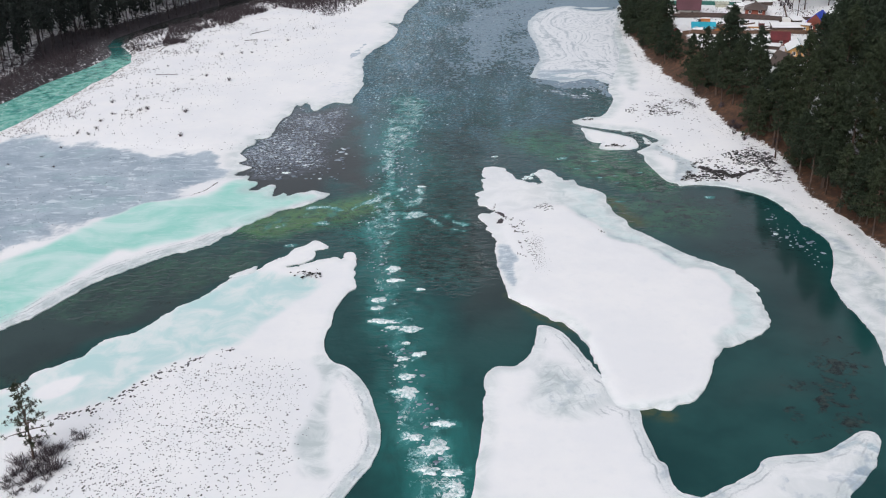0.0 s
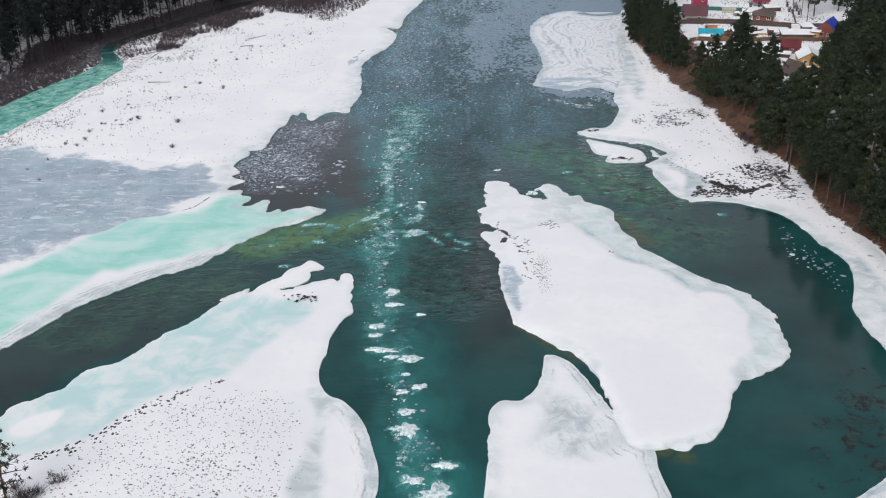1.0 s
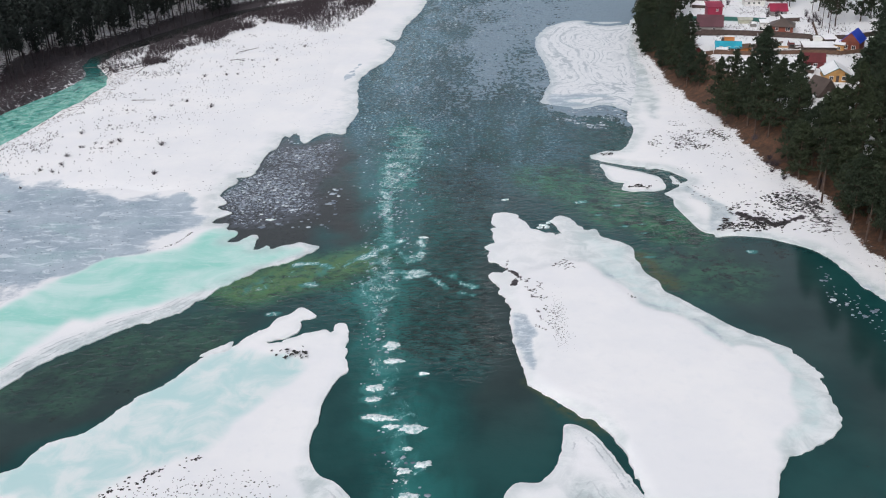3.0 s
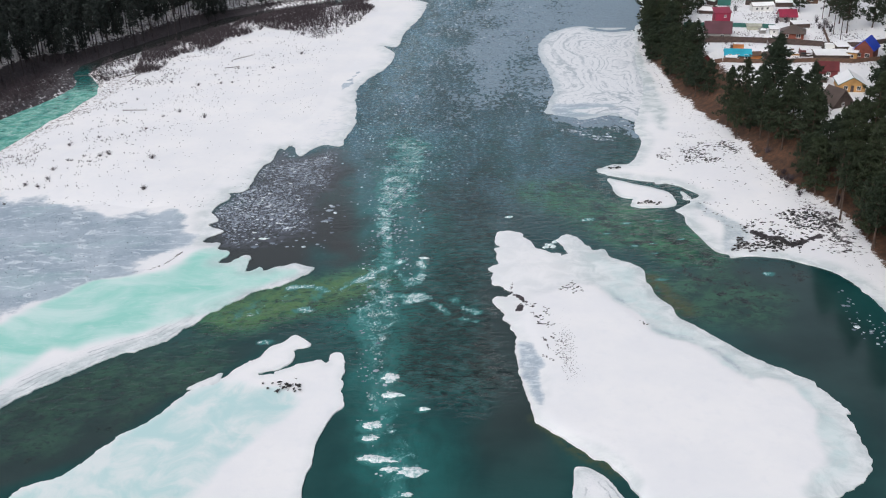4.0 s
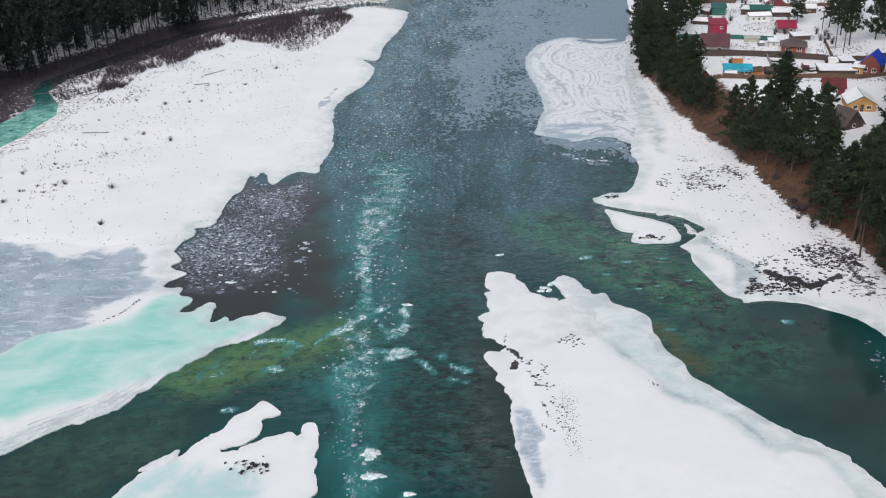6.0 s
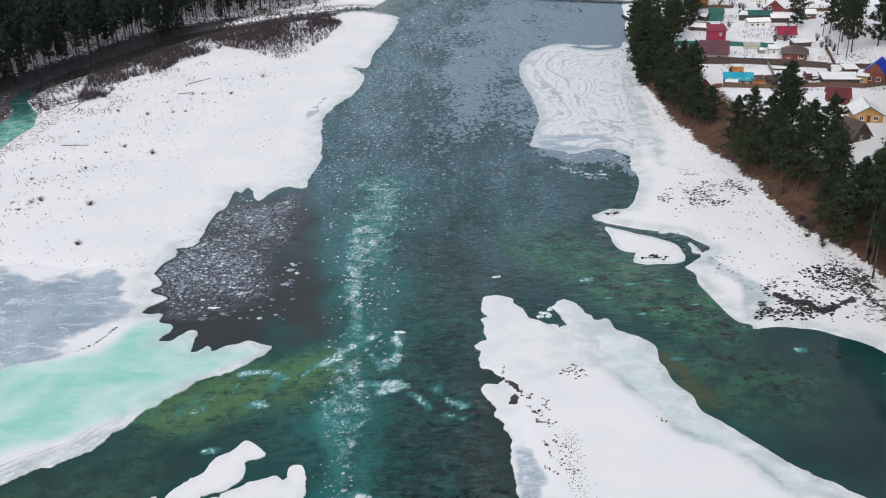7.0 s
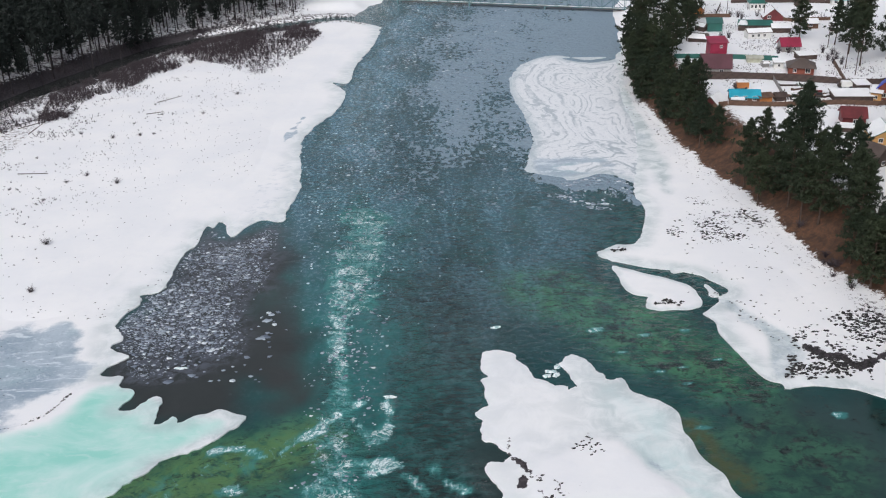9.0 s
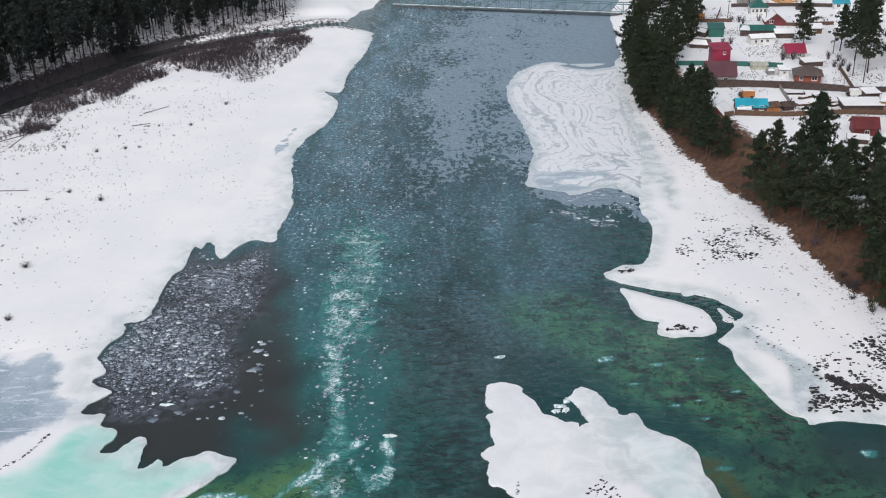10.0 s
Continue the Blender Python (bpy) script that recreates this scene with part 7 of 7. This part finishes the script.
def fence(points, height, material, label, gap=0.12):
    """A board fence: posts, two rails and upright boards, bay by bay."""
    root = tagged(put("fence", None, None, Matrix.Translation((*points[0], 0))), label, "fence", "village fences")
    base = Vector((*points[0], 0))
    bays = {}
    for a, b in zip(points[:-1], points[1:]):
        a, b = Vector((*a, 0)), Vector((*b, 0))
        n = max(1, round((b - a).length / 2.6))
        turn = math.degrees(math.atan2(b.y - a.y, b.x - a.x))
        w = (b - a).length / n
        if round(w, 2) not in bays:
            tops, x = [], 0.0
            while x < w - 0.05:
                h = height + RT.uniform(-0.05, 0.05)
                tops += [(x, h), (min(w, x + 0.24), h)]
                x += 0.24
            outline = tops + [(w, 0.1), (0.0, 0.1)]
            bm = bmesh.new()
            front = bm.faces.new([bm.verts.new((px, -0.02, pz)) for px, pz in outline])
            for e in bmesh.ops.extrude_face_region(bm, geom=[front])["geom"]:
                if isinstance(e, bmesh.types.BMVert):
                    e.co.y = 0.03
            bmesh.ops.recalc_face_normals(bm, faces=bm.faces)
            me = bpy.data.meshes.new("fence_panel")
            bm.to_mesh(me)
            bm.free()
            me.materials.append(material)
            bm = box_bm(-0.07, -0.07, -0.6, 0.07, 0.07, height + 0.12, 0.015)
            pm = bpy.data.meshes.new("post")
            bm.to_mesh(pm)
            bm.free()
            pm.materials.append(material)
            bays[round(w, 2)] = me, pm
        me, pm = bays[round(w, 2)]
        for i in range(n):
            p = a + (b - a) * i / n
            z = float(ground_z(np.array([p.x]), np.array([p.y]))[0])
            q = a + (b - a) * (i + 1) / n
            z2 = float(ground_z(np.array([q.x]), np.array([q.y]))[0])
            m = Matrix.Translation(p - base + Vector((0, 0, z))) @ pose(0, 0, 0, 0, -math.degrees(math.atan2(z2 - z, w)), turn)
            put("fence_panel", me, root, m)
            put("post", pm, root, Matrix.Translation(p - base + Vector((0, 0, z))))


fence([(88.3, 396.8), (101.7, 394.5), (114.4, 389.7), (129.4, 383.9), (140.1, 381.9), (158.8, 389.5)], 1.8, DARKWOOD, "long dark board fence along the lane", 0.02)
fence([(92.2, 401.5), (104.6, 397.4), (117.7, 393.5), (129.4, 388.2)], 1.2, DARKWOOD, "dark board fence behind the lane", 0.02)
fence([(83.8, 369), (104.1, 364), (120.1, 362.9), (129.3, 360), (152.4, 366.6)], 1.5, BROWNWOOD, "long brown board fence", 0.03)
fence([(88, 424.9), (106.7, 419.2), (120.3, 414.4)], 1.7, GREEN, "green sheet fence behind the plots", 0.0)
fence([(136.3, 407.2), (130.8, 385.3)], 1.6, BROWNWOOD, "brown board fence between the plots", 0.04)
fence([(110.5, 391.6), (107.3, 374.9)], 1.5, GREYWALL, "grey fence between two plots", 0.03)
fence([(106.7, 487.5), (115.3, 486), (125.9, 484)], 1.5, BROWNWOOD, "brown wooden garden fence with posts", 0.05)
fence([(120.2, 485), (129.8, 508.7)], 1.4, DARKWOOD, "dark wooden garden fence with posts", 0.05)
fence([(135.5, 512.4), (160.9, 509.4), (182, 502.7)], 1.6, DARKWOOD, "dark fence along the far lane", 0.03)
fence([(93, 287.3), (98.8, 285.5), (106.1, 284)], 2.0, DARKWOOD, "dark board fence behind the pines", 0.02)
fence([(144.3, 475), (147.2, 473.6), (162.5, 473.4)], 1.4, BROWNWOOD, "brown wooden garden fence with posts", 0.04)


def lumber(x, y, n, length, turn, material, label):
    """A stack of sawn boards under some snow."""
    z = float(ground_z(np.array([x]), np.array([y]))[0])
    root = tagged(put("lumber_stack", None, None, pose(x, y, z, 0, 0, turn)), label, "lumber", "lumber stacks")
    for i in range(n):
        for j in range(3):
            part("board", box_bm(-length / 2 + RT.uniform(-0.3, 0.3), i * 0.28, j * 0.18, length / 2, i * 0.28 + 0.24, j * 0.18 + 0.14, 0.01), material, root)
    part("snow_cover", box_bm(-length * 0.4, 0.1, 0.54, length * 0.42, n * 0.26, 0.64, 0.04), DRIFTED, root, "snow on the boards")


for (x, y), n, ln, turn, mat in zip(((112.5, 384), (114.5, 379.7), (114.6, 373), (110.7, 372.5), (118.9, 377.8), (119.4, 373.5), (109.2, 378.3), (119.9, 371.1)), (6, 5, 4, 6, 5, 4, 4, 5), (6, 5, 5, 4, 4, 5, 3, 4), (-8, 20, -12, 5, 70, -10, 60, 30), (DARKWOOD, BROWNWOOD, YELLOW_TIMBER, BROWNWOOD, DARKWOOD, BROWNWOOD, DARKWOOD, DARKWOOD)):
    lumber(x, y, n, ln, turn, mat, "stack of weathered boards in a snowy yard")
for (x, y), ln in zip(((106.9, 331.3), (106.5, 329.4), (104, 333.8)), (6, 5, 4)):
    lumber(x, y, 4, ln, -5, BROWNWOOD, "low stack of brown boards in the snow")


def van(x, y, turn, body, label):
    """A small boxy van."""
    z = float(ground_z(np.array([x]), np.array([y]))[0])
    root = tagged(put("van", None, None, pose(x, y, z, 0, 0, turn)), label, "van")
    part("body", box_bm(-1.5, -0.95, 0.45, 2.1, 0.95, 2.2, 0.12), body, root)
    part("cab", box_bm(-2.4, -0.9, 0.45, -1.55, 0.9, 1.7, 0.15), DARKWOOD, root)
    part("windscreen", box_bm(-2.43, -0.75, 1.1, -2.38, 0.75, 1.55, 0.02), GLASS, root)
    part("roof_snow", box_bm(-1.4, -0.85, 2.2, 2.0, 0.85, 2.3, 0.04), DRIFTED, root, "snow on the roof")
    for wx_, wy_ in ((-1.7, -0.9), (-1.7, 0.9), (1.3, -0.9), (1.3, 0.9)):
        wheel = part("wheel", rod_bm((wx_, wy_ - 0.12, 0.4), (wx_, wy_ + 0.12, 0.4), 0.4, None, 14), RUBBER, root)
        part("rim", rod_bm((wx_, wy_ - 0.14, 0.4), (wx_, wy_ + 0.14, 0.4), 0.2, None, 10), STEEL, wheel)


van(*(98, 384.1), -8, TIMBER, "small orange van with snow on its roof")
van(*(117, 372.5), 80, DARKRED, "red and dark van among lumber")
van(*(128.5, 379.6), -10, WHITEPAINT, "white snowed-up van beside the shed")


def pole(x, y, h):
    z = float(ground_z(np.array([x]), np.array([y]))[0])
    root = tagged(put("utility_pole", None, None, pose(x, y, z)), "wooden utility pole with a cross-arm", "utility pole", "utility poles")
    part("post", rod_bm((0, 0, -0.5), (0, 0, h), 0.16, 0.11, 8), DARKWOOD, root)
    part("cross_arm", box_bm(-0.9, -0.06, h - 0.7, 0.9, 0.06, h - 0.55, 0.01), DARKWOOD, root)
    for k in (-0.8, 0.0, 0.8):
        part("insulator", rod_bm((k, 0, h - 0.55), (k, 0, h - 0.35), 0.06, 0.04, 6), WHITEPAINT, root)


for x, y in ((143.6, 429.8), (137.8, 401.5), (137.5, 393.4), (124.9, 485), (138.4, 480.2)):
    pole(x, y, 8.5)
for i in range(14):
    v, f = shrub_mesh(700 + i, 3.0, 40, 1.9)
    x, y = (((136.7, 408.6), (140, 413.8), (136.7, 412.8), (138.7, 406.7), (138.9, 422.8), (140.9, 419.4), (129.8, 481.2), (129.3, 484), (126.4, 485), (137.4, 484.9), (114.9, 450.3), (111.6, 449.4), (127.8, 424.7), (124, 424.3)))[i]
    tagged(put("garden_bush", mesh_of("garden_bush", v, f, TWIG), None, pose(x, y, float(ground_z(np.array([x]), np.array([y]))[0]))), "bare dark garden bush in a snowy plot", "bush", "garden bushes")
p = strewn(900, [(101.2, 361.1), (144.9, 355.2), (144.7, 366.7), (100, 374.5)], 31, lambda x, y: 0.3 + step(-0.2, 0.5, fbm(x, y, 8, 3, 181)))
p = np.concatenate([p, strewn(4200, [(91.6, 370.4), (144.8, 360), (175, 543.2), (113.1, 543.7)], 32, lambda x, y: step(0.0, 0.6, fbm(x, y, 12, 4, 182)))])
pz = ground_z(p[:, 0], p[:, 1])
many("garden_weeds", TUFT, [(x, y, z, r.uniform(0, 6.28), r.uniform(0.6, 1.4), r.randint(4)) for (x, y), z in zip(p, pz)], TWIG, "dry weeds and litter in the snowy gardens", "weeds")


# ---- the bridge ----
BRIDGE_PAINT = plain("blue_green_bridge_paint", (0.10, 0.20, 0.22), 0.5, grain=1.0, vary=0.25)


def bridge(a, b, z, bays, height, width):
    """A steel truss footbridge with two side trusses, a deck and piers."""
    a, b = Vector((*a, z)), Vector((*b, z))
    d = (b - a) / bays
    side = Vector((-d.y, d.x, 0)).normalized() * width
    up = Vector((0, 0, height))
    root = tagged(put("truss_bridge", None, None, Matrix.Translation(a)), "long blue-green steel truss bridge over the river", "bridge")
    for s in (Vector(), side):
        part("bottom_chord", rod_bm(s, b - a + s, 0.22, None, 4), BRIDGE_PAINT, root)
        part("top_chord", rod_bm(s + up, b - a + s + up, 0.2, None, 4), BRIDGE_PAINT, root)
        for i in range(bays + 1):
            part("upright", rod_bm(d * i + s, d * i + s + up, 0.14, None, 4), BRIDGE_PAINT, root)
        for i in range(bays):
            p0, p1 = (d * i + s, d * (i + 1) + s + up) if i % 2 else (d * i + s + up, d * (i + 1) + s)
            part("diagonal", rod_bm(p0, p1, 0.11, None, 4), BRIDGE_PAINT, root)
    deck = [-side * 0.04, b - a - side * 0.04, b - a + side * 1.04, side * 1.04]
    part("deck", slab([tuple(q + Vector((0, 0, -0.35))) for q in deck], 0.3), DARKWOOD, root)
    part("deck_snow", slab([tuple(q + Vector((0, 0, -0.05))) for q in [side * 0.55, b - a + side * 0.55, b - a + side * 0.9, side * 0.9]], 0.06), DRIFTED, root, "trodden snow on the deck")
    for i in (0, bays // 3, 2 * bays // 3, bays):
        for s in (Vector(), side):
            part("pier", rod_bm(d * i + s + Vector((0, 0, -z - 2)), d * i + s, 0.45, 0.4, 8), BRIDGE_PAINT, root)


bridge(*((-7.7, 588.8), (102.1, 544.3)), 1.5, 22, 4.3, 4.0)
